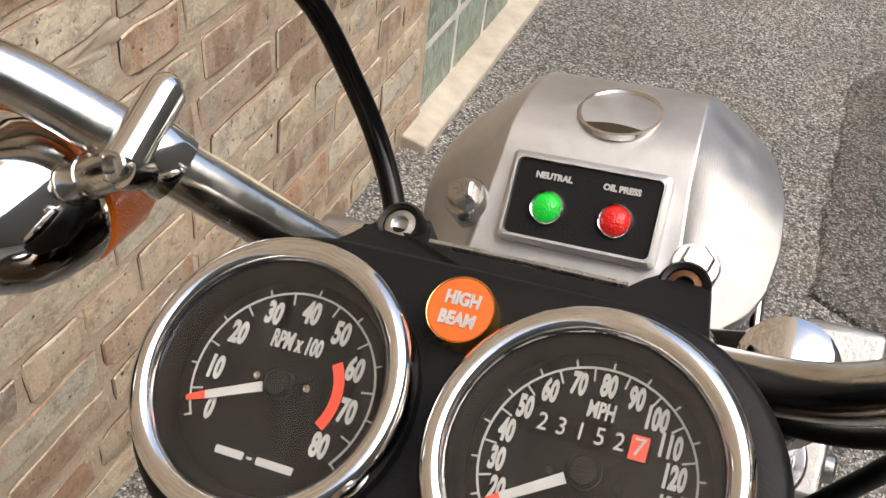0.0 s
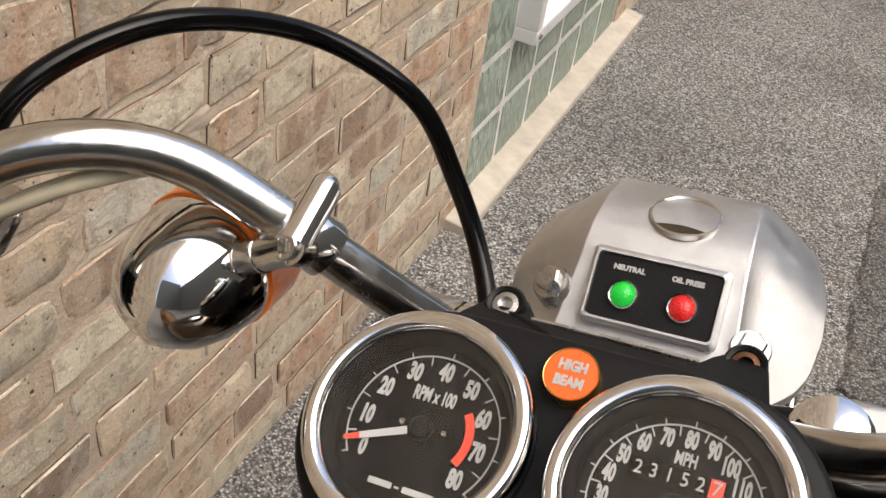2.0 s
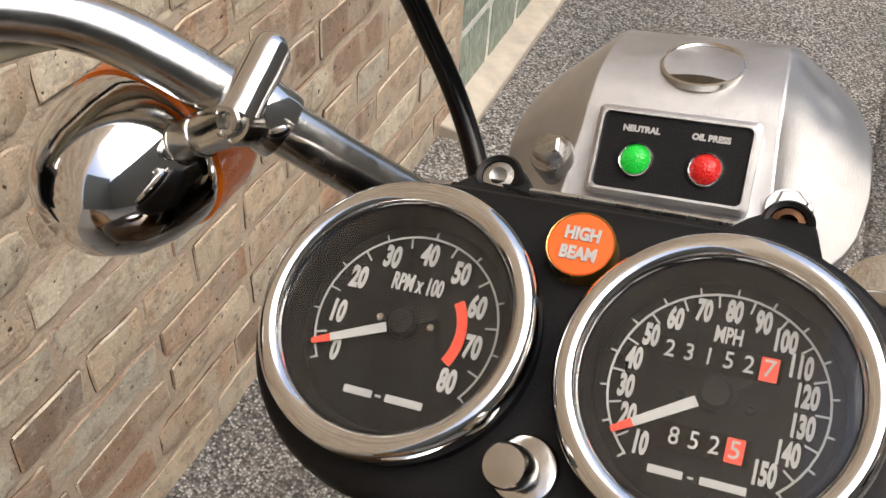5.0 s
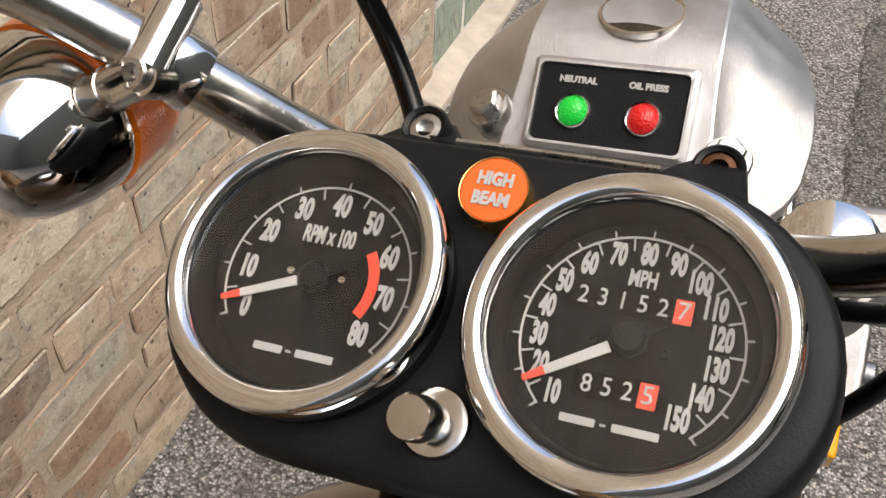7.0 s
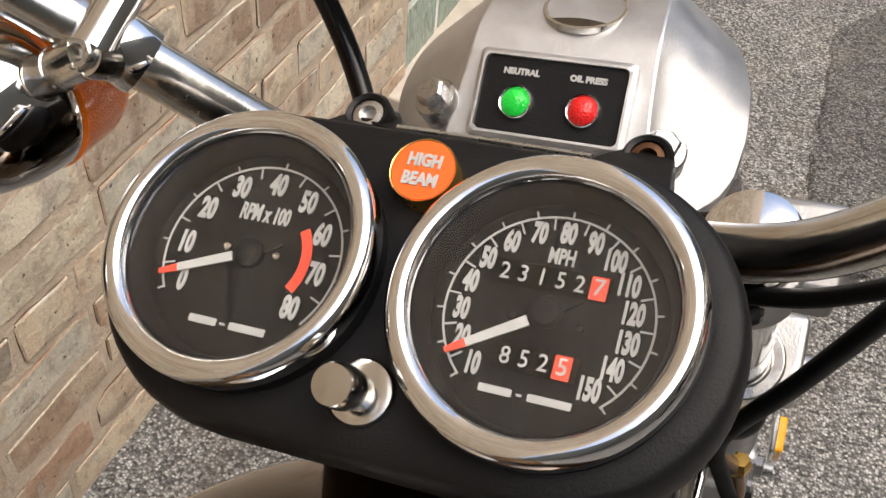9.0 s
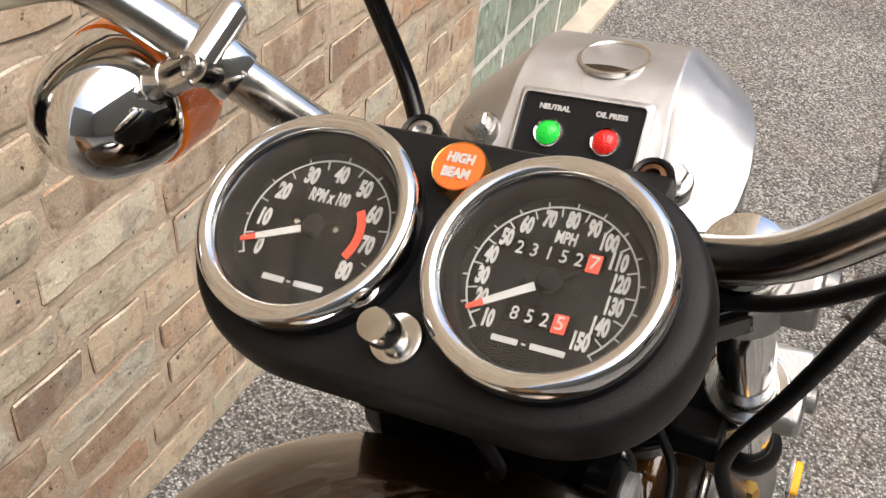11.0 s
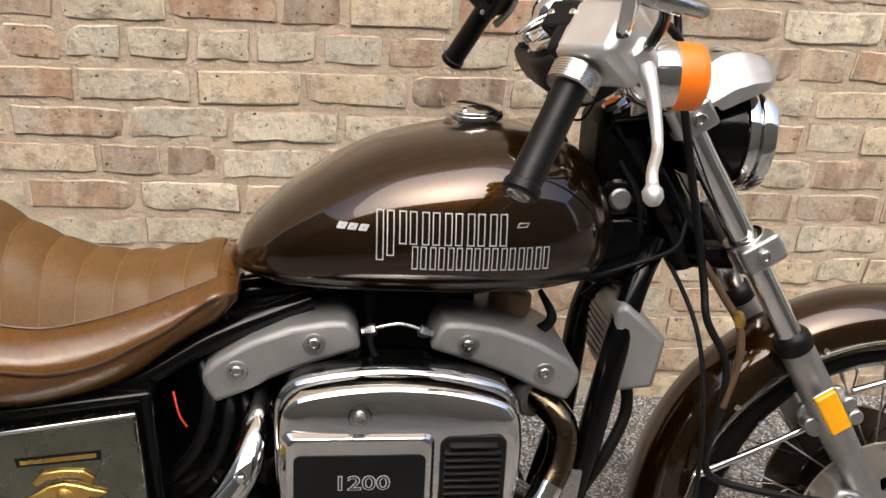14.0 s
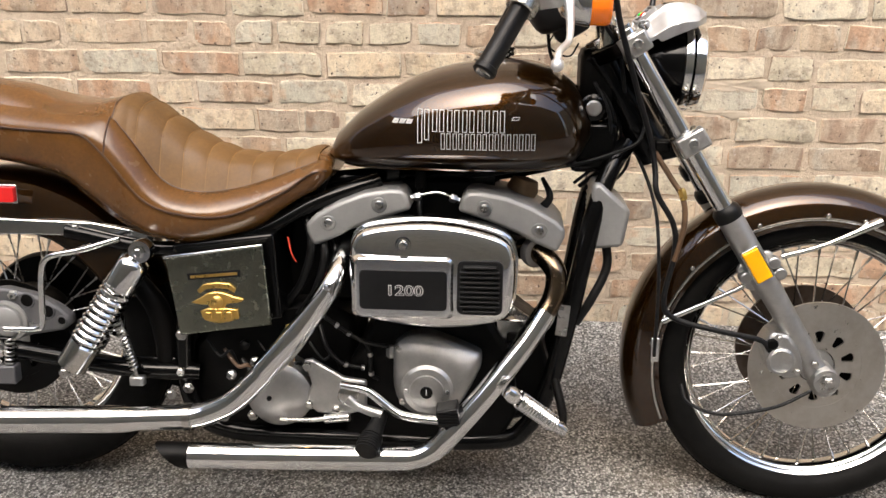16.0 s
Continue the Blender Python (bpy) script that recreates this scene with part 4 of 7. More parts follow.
def instruments():
    # rubber-black housing
    bm = bmesh.new()
    out = []
    end, mid = 0.0592, 0.054
    for a in np.linspace(-90, 90, 25):
        out.append((mid + end * math.cos(radians(a)), end * math.sin(radians(a))))
    for u in np.linspace(0.05, -0.05, 9):
        out.append((u, end))
    for a in np.linspace(90, 270, 25):
        out.append((-mid + end * math.cos(radians(a)), end * math.sin(radians(a))))
    for u in np.linspace(-0.05, 0.05, 9):
        out.append((u, -end))
    rings = []
    for f, n in ((0.80, 0.0), (0.93, 0.0), (0.965, -0.002), (0.988, -0.007), (1.0, -0.015), (0.995, -0.027), (0.95, -0.041), (0.85, -0.053), (0.65, -0.06), (0.3, -0.062)):
        rings.append([dial((abs(u) - (1 - f) * end) * (1 if u >= 0 else -1) if abs(u) > 0.02 else u * f, v * f, n - 0.0065) for u, v in out])
    skin(bm, rings)
    house = part("instrument_housing", bm, BLACK, bike, "matt black twin instrument housing", smooth=50)
    for u in (-0.05, 0.05):
        part("gauge_cup", lathe([(0.034, 0.0), (0.034, 0.03), (0.03, 0.036), (0.012, 0.038), (0, 0.038)], dial(u, 0.004, -0.055), -GN, 32), BLACK, house, "black gauge cup")
    part("edge_strip", tube([dial(-0.041, 0.0815, -0.0575), dial(0.0, 0.082, -0.058), dial(0.041, 0.0815, -0.0575)], 0.0014, 8, 2), STEEL, house, "bright edge strip")
    lug = bmesh.new()
    outl = [(-0.075, 0.03), (-0.076, 0.06), (-0.071, 0.09), (-0.064, 0.099), (-0.052, 0.099), (-0.045, 0.09), (-0.04, 0.08), (0.04, 0.08), (0.045, 0.09), (0.052, 0.099), (0.064, 0.099), (0.071, 0.09), (0.076, 0.06), (0.075, 0.03)]
    skin(lug, [[dial(u, v, -0.080) for u, v in outl], [dial(u, v, -0.016 - 1.15 * max(v - 0.045, 0)) for u, v in outl]])
    part("housing_lug", lug, BLACK, house, bevel=0.004)
    for u, v, n in ((-0.058, 0.088, -0.066), (0.06, 0.0915, -0.075)):
        at = dial(u, v, n)
        b = part("mount_bushing", lathe([(0.0105, -0.01), (0.0105, 0.004), (0.009, 0.006), (0.0072, 0.005), (0.007, 0.002)], at, GN, 28, closed=True), RUBBER, house)
        part("socket_screw", lathe([(0.0068, 0), (0.0068, 0.004), (0.004, 0.0045), (0.0037, 0.001), (0, 0.001)], at, GN, 20), STEEL if u < 0 else RUST, house, "rusty socket screw" if u > 0 else "steel socket screw")

    tach_a = lambda v: 212 - 3.11 * v
    g, face = gauge(-0.053, "tachometer", "round tachometer with chrome bezel and black dial", list(range(0, 81, 10)), tach_a, 202)
    for v in range(0, 81, 10):
        a = radians(tach_a(v))
        lettering(str(v), 0.0108, flat(-0.053 + 0.0258 * math.cos(a), 0.0262 * math.sin(a), -0.0037) @ Matrix.Diagonal((0.56, 1, 1, 1)), DIAL_INK, face, name="number", outline=0.00045)
    lettering("RPM x 100", 0.0086, flat(-0.053, 0.0148, -0.0037) @ Matrix.Diagonal((0.5, 1, 1, 1)), DIAL_INK, face, outline=0.0002)
    part("red_band", sector(-0.053, 0.0185, 0.0222, 36, -28, -0.0039), RED_INK, face, "red warning band")
    for k, w in enumerate((0.0105, 0.002, 0.0135)):
        part("maker_bar", slab(rounded(w, 0.0026 if k != 1 else 0.0008, 0.0003), dial(-0.053 + (-0.0088, -0.0012, 0.0082)[k], -0.0258, -0.0039), GN, 0.0003, up=GV), DIAL_INK, face)
    needle("tach", -0.053, 203, g)

    spd_a = lambda v: 226 - 1.95 * (v - 10)
    g2, face2 = gauge(0.052, "speedometer", "round speedometer with chrome bezel and black dial", list(range(10, 151, 10)), spd_a, 222)
    for v in range(10, 151, 10):
        a = radians(spd_a(v))
        lettering(str(v), 0.0096, flat(0.052 + (0.0272 if v < 100 else 0.0258) * math.cos(a), 0.0274 * math.sin(a), -0.0037) @ Matrix.Diagonal((0.5, 1, 1, 1)), DIAL_INK, face2, name="number", outline=0.00045)
    lettering("MPH", 0.0072, flat(0.052, 0.0193, -0.0037) @ Matrix.Diagonal((0.6, 1, 1, 1)), DIAL_INK, face2, outline=0.0002)
    for v0, digits, last, u0, size in ((0.0115, "23152", "7", -0.0165, 0.0078), (-0.0152, "852", "5", -0.0095, 0.0078)):
        part("counter_window", slab(rounded(0.0375 if v0 > 0 else 0.0265, 0.0082, 0.0005), dial(0.052 + (-0.0015 if v0 > 0 else -0.0002), v0, -0.0039), GN, 0.0002, up=GV), BLACK_GLOSS, face2)
        for k, d in enumerate(digits):
            lettering(d, size, flat(0.052 + u0 + k * 0.006, v0, -0.0036) @ Matrix.Diagonal((0.9, 1, 1, 1)), DIAL_INK, face2, name="digit")
        k = len(digits)
        part("red_digit_window", slab(rounded(0.0054, 0.0076, 0.0004), dial(0.052 + u0 + k * 0.006, v0, -0.0037), GN, 0.0002, up=GV), RED_INK, face2, "red counter digit")
        lettering(last, size, flat(0.052 + u0 + k * 0.006, v0, -0.0034), DIAL_INK, face2, name="digit")
    for k, w in enumerate((0.0105, 0.0018, 0.0135)):
        part("maker_bar", slab(rounded(w, 0.0024 if k != 1 else 0.0007, 0.0003), dial(0.052 + (-0.0098, -0.0022, 0.0072)[k], -0.0262, -0.0039), GN, 0.0003, up=GV), DIAL_INK, face2)
    for u in (-0.0105, 0.0105):
        bolt(dial(0.052 + u, -0.002, -0.004), GN, 0.0016, face2, BLACK, "dial_screw", hexagon=False)
        bolt(dial(-0.053 + u * 0.9, 0.001, -0.004), GN, 0.0014, face2 if False else face, CHROME_OLD, "dial_screw", hexagon=False)
    needle("speed", 0.052, 212.5, g2)
    for cu, gg in ((-0.053, g), (0.052, g2)):
        gl = part("glass", lathe([(0.0404, 0.0072), (0.0404, 0.0078), (0, 0.0083), (0, 0.0077)], dial(cu, 0), GN, 48), GAUGE_GLASS, gg, "clear gauge glass")
        gl.visible_shadow = False
    # high-beam lamp and trip knob
    lamp = part("high_beam_lamp", lathe([(0.0114, -0.009), (0.0114, 0.001), (0.0108, 0.0018), (0, 0.002)], dial(0, 0.039, 0.0), GN, 40), BEAM, house, "orange high beam indicator")
    part("lamp_ring", lathe([(0.0112, -0.008), (0.0112, 0.0018), (0.0115, 0.002), (0.0118, 0.001), (0.0119, -0.008)], dial(0, 0.039, 0.0), GN, 40, closed=True), BRASS, lamp)
    for w, v in (("HIGH", 0.0422), ("BEAM", 0.0352)):
        lettering(w, 0.0062, flat(0, v, 0.0021) @ Matrix.Diagonal((0.8, 1, 1, 1)), WHITE_INK, lamp, outline=0.0003)
    knob = part("trip_knob_base", lathe([(0.0115, -0.002), (0.0115, 0.001), (0.0106, 0.0025), (0.009, 0.003), (0, 0.003)], dial(0.0, -0.0365, -0.0072), GN, 32), CHROME_OLD, house, "bright knob washer")
    part("trip_knob", lathe([(0.006, 0), (0.006, 0.009), (0.0072, 0.0095), (0.0072, 0.0195), (0.0064, 0.0215), (0, 0.022)], dial(-0.001, -0.0365, -0.0052), GN + Vector((-0.15, 0, -0.05)), 28), CHROME_OLD, knob, "bright trip reset knob")


def needle(name, cu, a, parent):
    ca, sa = math.cos(radians(a)), math.sin(radians(a))

    def strip(r0, r1, w0, w1, mat, label):
        q = [(r0, -w0), (r1, -w1), (r1, w1), (r0, w0)]
        bm = skin(bmesh.new(), [[dial(cu + x * ca - y * sa, x * sa + y * ca, h) for x, y in q] for h in (-0.0024, -0.0017)])
        part("needle", bm, mat, parent, label, smooth=0)

    strip(0.006, 0.0265, 0.0017, 0.0014, WHITE_INK, "white needle")
    strip(0.0265, 0.0335, 0.0014, 0.0009, RED_INK, "red needle tip")
    strip(-0.012, -0.004, 0.0006, 0.0012, BLACK, "black needle tail")
    part("needle_hub", lathe([(0.0052, -0.0035), (0.0052, -0.001), (0.004, 0.0004), (0, 0.0008)], dial(cu, 0), GN, 28), BLACK, parent, "black needle hub")


instruments()

# ---- handlebar and controls ----
LEFT_BAR = [(0.955, 0.0, 0.965), (0.948, 0.0642, 0.9744), (0.9303, 0.1048, 1.009), (0.905, 0.1561, 1.062), (0.8858, 0.1997, 1.0983), (0.857, 0.2367, 1.1121), (0.8289, 0.2735, 1.1009), (0.8085, 0.3042, 1.0594), (0.747, 0.3685, 0.938)]


RIGHT_BAR = [(0.955, 0.0, 0.965), (0.9569, -0.0606, 0.9633), (0.9353, -0.1207, 0.9907), (0.9075, -0.1789, 1.0532), (0.8772, -0.2242, 1.0875), (0.8421, -0.2618, 1.0781), (0.8005, -0.312, 1.026), (0.729, -0.382, 0.902)]


def handlebar():
    line = RIGHT_BAR[:0:-1] + LEFT_BAR
    bar = part("handlebar", tube(line, 0.0116, 24, 8), CHROME_OLD, bike, "swept-back chrome handlebar")
    for s in (-1, 1):
        part("riser", lathe([(0.02, -0.05), (0.021, 0.0), (0.022, 0.012), (0.018, 0.018)], (0.956, s * 0.05, 0.962), (0, 0, 1), 24), CHROME_OLD, bar, "chrome bar riser")
    for pts, name in ((LEFT_BAR, "left"), (RIGHT_BAR, "right")):
        a, b = Vector(pts[-2]), Vector(pts[-1])
        d = (b - a).normalized()
        start = a + d * 0.012
        length = (b - start).length + 0.004
        prof = [(0.0165, 0), (0.0185, 0.002), (0.0185, 0.008), (0.0172, 0.012)]
        prof += [(0.0172, length * 0.92), (0.0195, length * 0.93), (0.0195, length * 0.985), (0.017, length), (0.007, length + 0.001), (0, length + 0.001)]
        part("grip", lathe(prof, start, d, 36), RUBBER, bar, "worn black rubber grip", smooth=30)
        part("grip_end_cap", lathe([(0.0125, 0), (0.0115, 0.002), (0, 0.0025)], start + d * (length + 0.0005), d, 24), CHROME_OLD if name == "right" else RUBBER, bar)


handlebar()


def along_bar(pts, f):
    a, b = Vector(pts[-2]), Vector(pts[-1])
    return a + (b - a) * f, (b - a).normalized()


def stalk_mirror(centre, way, up, foot, s):
    """A rounded mirror on its stem; s: the side of the bike it stands on."""
    mc, mn, mv = Vector(centre), Vector(way).normalized(), Vector(up)
    shell = bmesh.new()
    rings = []
    turn = axes(mn, mv)
    for f, n in ((0.5, -0.012), (0.85, -0.0105), (0.97, -0.007), (1.0, -0.002), (1.0, 0.003), (0.985, 0.004), (0.965, 0.003)):
        rings.append([mc + turn @ Vector((x * f, y * f, n)) for x, y in rounded(0.092, 0.114, 0.03, 6)])
    skin(shell, rings)
    mirror = part("mirror", shell, CHROME, bike, "chrome mirror on a black stem")
    part("mirror_glass", slab([(x * 0.962, y * 0.962) for x, y in rounded(0.092, 0.114, 0.03, 6)], mc + mn * 0.0032, mn, 0.001, up=mv), MIRROR, mirror, "clean mirror glass")
    part("mirror_stem", tube([mc + Vector((0.03, s * 0.012, -0.024)), mc + Vector((0.045, -s * 0.03, -0.045)), mc + Vector((0.05, -s * 0.075, -0.07)), foot], 0.006, 14), BLACK_GLOSS if s < 0 else CHROME_OLD, mirror)
    part("stem_joint", lathe([(0.006, -0.04), (0.0085, -0.036), (0.0095, -0.028), (0.0095, 0.004), (0.0075, 0.006), (0.0075, 0.026), (0.005, 0.031), (0, 0.032)], mc + Vector((0.042, s * 0.012, -0.028)), (1, -s * 0.22, -0.2), 20), CHROME_OLD, mirror)


def left_controls():
    c, d = along_bar(LEFT_BAR, -0.12)
    up = Vector((-0.45, -0.8, 0.35))
    turn = axes(d, up)
    side_v, up_v = turn.col[0].to_3d(), turn.col[1].to_3d()
    base = Vector(LEFT_BAR[-2]) + up_v * 0.005

    def on(u, v, h=0.0):
        """A place on the housing's face: u across, v along the bar towards the grip, h above the face."""
        return base + side_v * u + d * v + up_v * (0.031 + h)

    sw = part("switch_housing", box(on(0, -0.002, -0.04), (0.056, 0.036, 0.068), turn), BLACK, bike, "black switch housing with rocker switches", bevel=0.007, segments=3)
    part("upper_half", box(on(0, -0.002, -0.012), (0.061, 0.024, 0.073), turn), BLACK, sw, bevel=0.005, segments=3)
    part("raised_block", box(on(0.0185, 0.008, 0.0008), (0.02, 0.005, 0.048), turn), BLACK, sw, bevel=0.0015)
    for v in (-0.0175, -0.0335):
        part("rib", box(on(0.0 if v > -0.02 else -0.001, v, 0.0004), (0.05 if v > -0.02 else 0.044, 0.0022, 0.0026), turn), BLACK, sw, bevel=0.0008)
    for u, v in ((-0.02, -0.026), (0.022, -0.026)):
        bolt(on(u, v), up_v, 0.0046, sw, CHROME, "screw", hexagon=False, h=0.0022)
    bolt(on(0.0195, 0.027, 0.0025), up_v, 0.0042, sw, STEEL, "screw", hexagon=False, h=0.0016)
    part("push_button", lathe([(0.0062, 0), (0.006, 0.003), (0.0052, 0.0038), (0, 0.0042)], on(0.019, 0.003, 0.003), up_v, 24), BLACK_GLOSS, sw)
    part("switch_recess", box(on(-0.0105, 0.0045, 0.0002), (0.031, 0.0016, 0.0165), turn), BLACK_GLOSS, sw, bevel=0.0008)
    for u in (-0.0185, -0.0065):
        rocker = part("rocker_switch", box(on(u, 0.0045, 0.0022), (0.0115, 0.0045, 0.0135), turn), BLACK_GLOSS, sw, bevel=0.0012)
        part("rocker_mark", box(on(u + 0.001, 0.0035, 0.0045), (0.0036, 0.0004, 0.0042), turn), WHITE_INK, rocker)
    for words, v in (("Horns", -0.0095), ("Turn-Ls", 0.0175)):
        lettering(words, 0.0052, Matrix.Translation(on(-0.0095, v, 0.0003)) @ axes(up_v, -d).to_4x4(), WHITE_INK, sw)
    # clutch lever beyond the bar
    p = [base + side_v * 0.02 - d * 0.02 - up_v * 0.02, base + side_v * 0.032 + d * 0.004 - up_v * 0.014, base + side_v * 0.034 + d * 0.028 - up_v * 0.008, base + side_v * 0.031 + d * 0.045 - up_v * 0.004]
    lever = part("clutch_lever", tube(p, [0.0065, 0.006, 0.0058, 0.0068], 16), CAST, bike, "dull metal clutch lever")
    part("lever_perch", box(c + Vector((0.026, -0.012, 0.0)), (0.03, 0.028, 0.03), turn), CHROME_OLD, lever, bevel=0.005)
    stalk_mirror((0.742, 0.385, 1.148), (-0.97, -0.16, 0.1), (0.05, 0.27, 0.96), c + Vector((0.03, 0.0, 0.012)), 1)
    # sleeved wires along the bar
    for k, off in enumerate((0.0, 0.008)):
        gap = ((0.004, -0.012, -0.016), (0.004, -0.006, -0.019), (0.010, 0.004, -0.012), (0.012, 0.004, -0.009), (0.012, 0.004, -0.009))
        wire = [c + Vector((0.01, -0.02, 0.004 - off)), *[Vector(p) + Vector(g) + Vector((off, 0, 0)) for p, g in zip(LEFT_BAR[6:1:-1], gap)], Vector((0.965, 0.06, 0.95 - off))]
        part("sleeved_wire", tube(wire, 0.0037, 10), CREAM, bike, "cream sleeved wire")


left_controls()


def right_controls():
    c, d = along_bar(RIGHT_BAR, -0.16)
    c = c + Vector((-0.004, 0.004, -0.012))
    up = Vector((-0.45, -0.25, 0.82))
    turn = axes(d, up)
    side_v, up_v = turn.col[0].to_3d(), turn.col[1].to_3d()
    sw = part("switch_housing", box(Vector((0.797, -0.272, 1.05)), (0.046, 0.054, 0.036), turn), BLACK, bike, "black throttle switch housing", bevel=0.005, segments=3)
    part("lower_half", box(along_bar(RIGHT_BAR, -0.04)[0] + Vector((-0.012, 0.012, 0.004)), (0.034, 0.042, 0.04), turn), BLACK, sw, bevel=0.005)
    for a in (-0.014, 0.014):
        bolt(Vector((0.797, -0.272, 1.05)) + up_v * 0.027 + side_v * a, up_v, 0.004, sw, CHROME_OLD, "screw", hexagon=False, h=0.002)
    for k in range(2):
        part("label_bar", slab(rounded(0.026, 0.0035, 0.0005), Vector((0.797, -0.272, 1.05)) - d * 0.018 + up_v * (0.012 - 0.011 * k), -d, 0.0006, up=up_v), WHITE_INK, sw)
    collar, _ = along_bar(RIGHT_BAR, 0.22)
    rib = []
    for k in range(7):
        rib += [(0.0265, 0.003 * k), (0.0265, 0.003 * k + 0.002), (0.0255, 0.003 * k + 0.0025)]
    part("throttle_collar", lathe([(0.017, -0.002), (0.024, -0.002), *rib, (0.024, 0.0215), (0.0175, 0.022)], collar - d * 0.016, d, 48), CHROME_OLD, bike, "ribbed metal throttle collar", smooth=20)
    # master cylinder
    body = part("master_cylinder", box(c + Vector((0.014, -0.014, 0.006)), (0.074, 0.066, 0.07), turn), PALE_ALLOY, bike, "pale cast aluminium brake master cylinder", bevel=0.01, segments=3)
    rn = Vector((-0.51, -0.495, 0.761)).normalized()
    rt = axes(rn, Vector((0.265, 0.352, 0.501)))
    rc = Vector((0.848, -0.3, 1.111))
    part("reservoir", slab(rounded(0.04, 0.074, 0.012), rc - rn * 0.05, rn, 0.058, up=rt.col[1].to_3d()), PALE_ALLOY, body, "cast fluid reservoir", bevel=0.003)
    lid = part("reservoir_lid", slab(rounded(0.046, 0.084, 0.012), rc + rn * 0.008, rn, 0.009, up=rt.col[1].to_3d()), WHITE, body, "white reservoir lid with faded pink print", bevel=0.003)
    part("warning_print", slab(rounded(0.010, 0.044, 0.001), rc + rn * 0.0172, rn, 0.0009, up=rt.col[1].to_3d()), PINK, lid, "faded pink print")
    for w in (-0.036, 0.036):
        bolt(rc + rn * 0.017 + rt.col[1].to_3d() * w, rn, 0.004, lid, CHROME_OLD, "screw", hexagon=False, h=0.0015)
    part("pivot_boss", lathe([(0.013, -0.016), (0.015, -0.012), (0.015, 0.012), (0.013, 0.016)], c + Vector((0.045, -0.03, -0.004)), up_v, 24), PALE_ALLOY, body)
    bolt(c + Vector((0.045, -0.03, -0.004)) + up_v * 0.016, up_v, 0.006, body, STEEL, hexagon=False)
    pts = [c + Vector((0.045, -0.028, -0.006)), c + Vector((0.052, -0.05, -0.028)), c + Vector((0.052, -0.09, -0.08)), (0.843, -0.43, 0.935), (0.84, -0.447, 0.918)]
    lever = part("brake_lever", tube(pts, [0.0115, 0.008, 0.0055, 0.0055, 0.0065], 20), PALE_ALLOY, bike, "silver front brake lever with ball end")
    part("ball_end", lathe([(0, -0.011), (0.006, -0.0095), (0.0098, -0.004), (0.0098, 0.004), (0.006, 0.0095), (0, 0.011)], (0.84, -0.447, 0.917), (0, -0.6, -0.8), 24), PALE_ALLOY, lever)
    stalk_mirror((0.802, -0.434, 1.116), (-0.95, 0.25, 0.07), (0.05, -0.27, 0.96), c + Vector((0.055, 0.0, 0.0)), -1)
    wire = [c - d * 0.03, Vector((0.86, -0.262, 1.06)), Vector((0.9, -0.2, 1.06)), Vector((0.925, -0.15, 1.02)), Vector((0.945, -0.1, 0.97))]
    part("sleeved_wire", tube(wire, 0.0037, 10), CREAM, bike, "cream sleeved wire")


right_controls()


def turn_signal(clamp, centre, pts_dir, lens):
    c, k = Vector(centre), Vector(clamp)
    way = Vector((1, 0, -0.02))
    body = part("turn_signal", lathe([(0, -0.045), (0.011, -0.0435), (0.022, -0.037), (0.0305, -0.026), (0.036, -0.011), (0.0378, 0.002), (0.0385, 0.006), (0.0375, 0.009), (0.034, 0.009)], c, way, 44), CHROME, bike, "chrome bullet turn signal with orange lens")
    part("lens", lathe([(0.034, 0.008), (lens, 0.009), (lens, 0.034), (lens - 0.0017, 0.04), (0.03, 0.043), (0, 0.044)], c, way, 44), ORANGE, body, "orange lens")
    ring_dir = Vector(pts_dir)
    part("bar_clamp", lathe([(0.0118, -0.008), (0.0145, -0.008), (0.0152, -0.005), (0.0152, 0.005), (0.0145, 0.008), (0.0118, 0.008)], k, ring_dir, 28, closed=True), CHROME, body, "chrome bar clamp")
    tail, nose = k + Vector((-0.020, 0.0, 0.009)), k + Vector((0.014, 0.001, 0.022))
    part("clamp_strap", tube([tail, tail.lerp(nose, 0.3), tail.lerp(nose, 0.7), nose, nose + Vector((0.004, 0, -0.001))], [0.0092, 0.0088, 0.0088, 0.0086, 0.005], 20), CHROME, body, "polished clamp strap")
    way = Vector((-0.82, 0, 0.57))
    part("strap_boss", lathe([(0.009, -0.012), (0.0094, 0.0), (0.0086, 0.003), (0.0066, 0.0034)], tail, way, 28), CHROME_OLD, body)
    part("clamp_screw", lathe([(0.0066, 0), (0.0066, 0.0062), (0.0058, 0.007), (0.0036, 0.007), (0.0033, 0.0022), (0, 0.0022)], tail, way, 20), STEEL, body, "rusty socket screw")
    stalk = part("stalk", tube([tail, tail.lerp(c, 0.35), tail.lerp(c, 0.7)], 0.0088, 24, 1, smooth=False), CHROME_OLD, body, "straight chrome stalk")
    part("stalk_ring", tube([tail.lerp(c, 0.27), tail.lerp(c, 0.29)], 0.0093, 24, 1, smooth=False), CHROME, stalk)
    part("stalk_fairing", tube([tail.lerp(c, 0.46), tail.lerp(c, 0.6), tail.lerp(c, 0.78), tail.lerp(c, 0.95)], [0.009, 0.0125, 0.0185, 0.024], 24), CHROME, body, "drop-shaped stalk root")


turn_signal((0.909, 0.1455, 1.053), (0.891, 0.207, 1.031), (-0.014, 0.028, 0.034), 0.0395)
turn_signal((0.903, -0.178, 1.048), (0.888, -0.293, 1.007), (-0.014, -0.035, 0.034), 0.036)


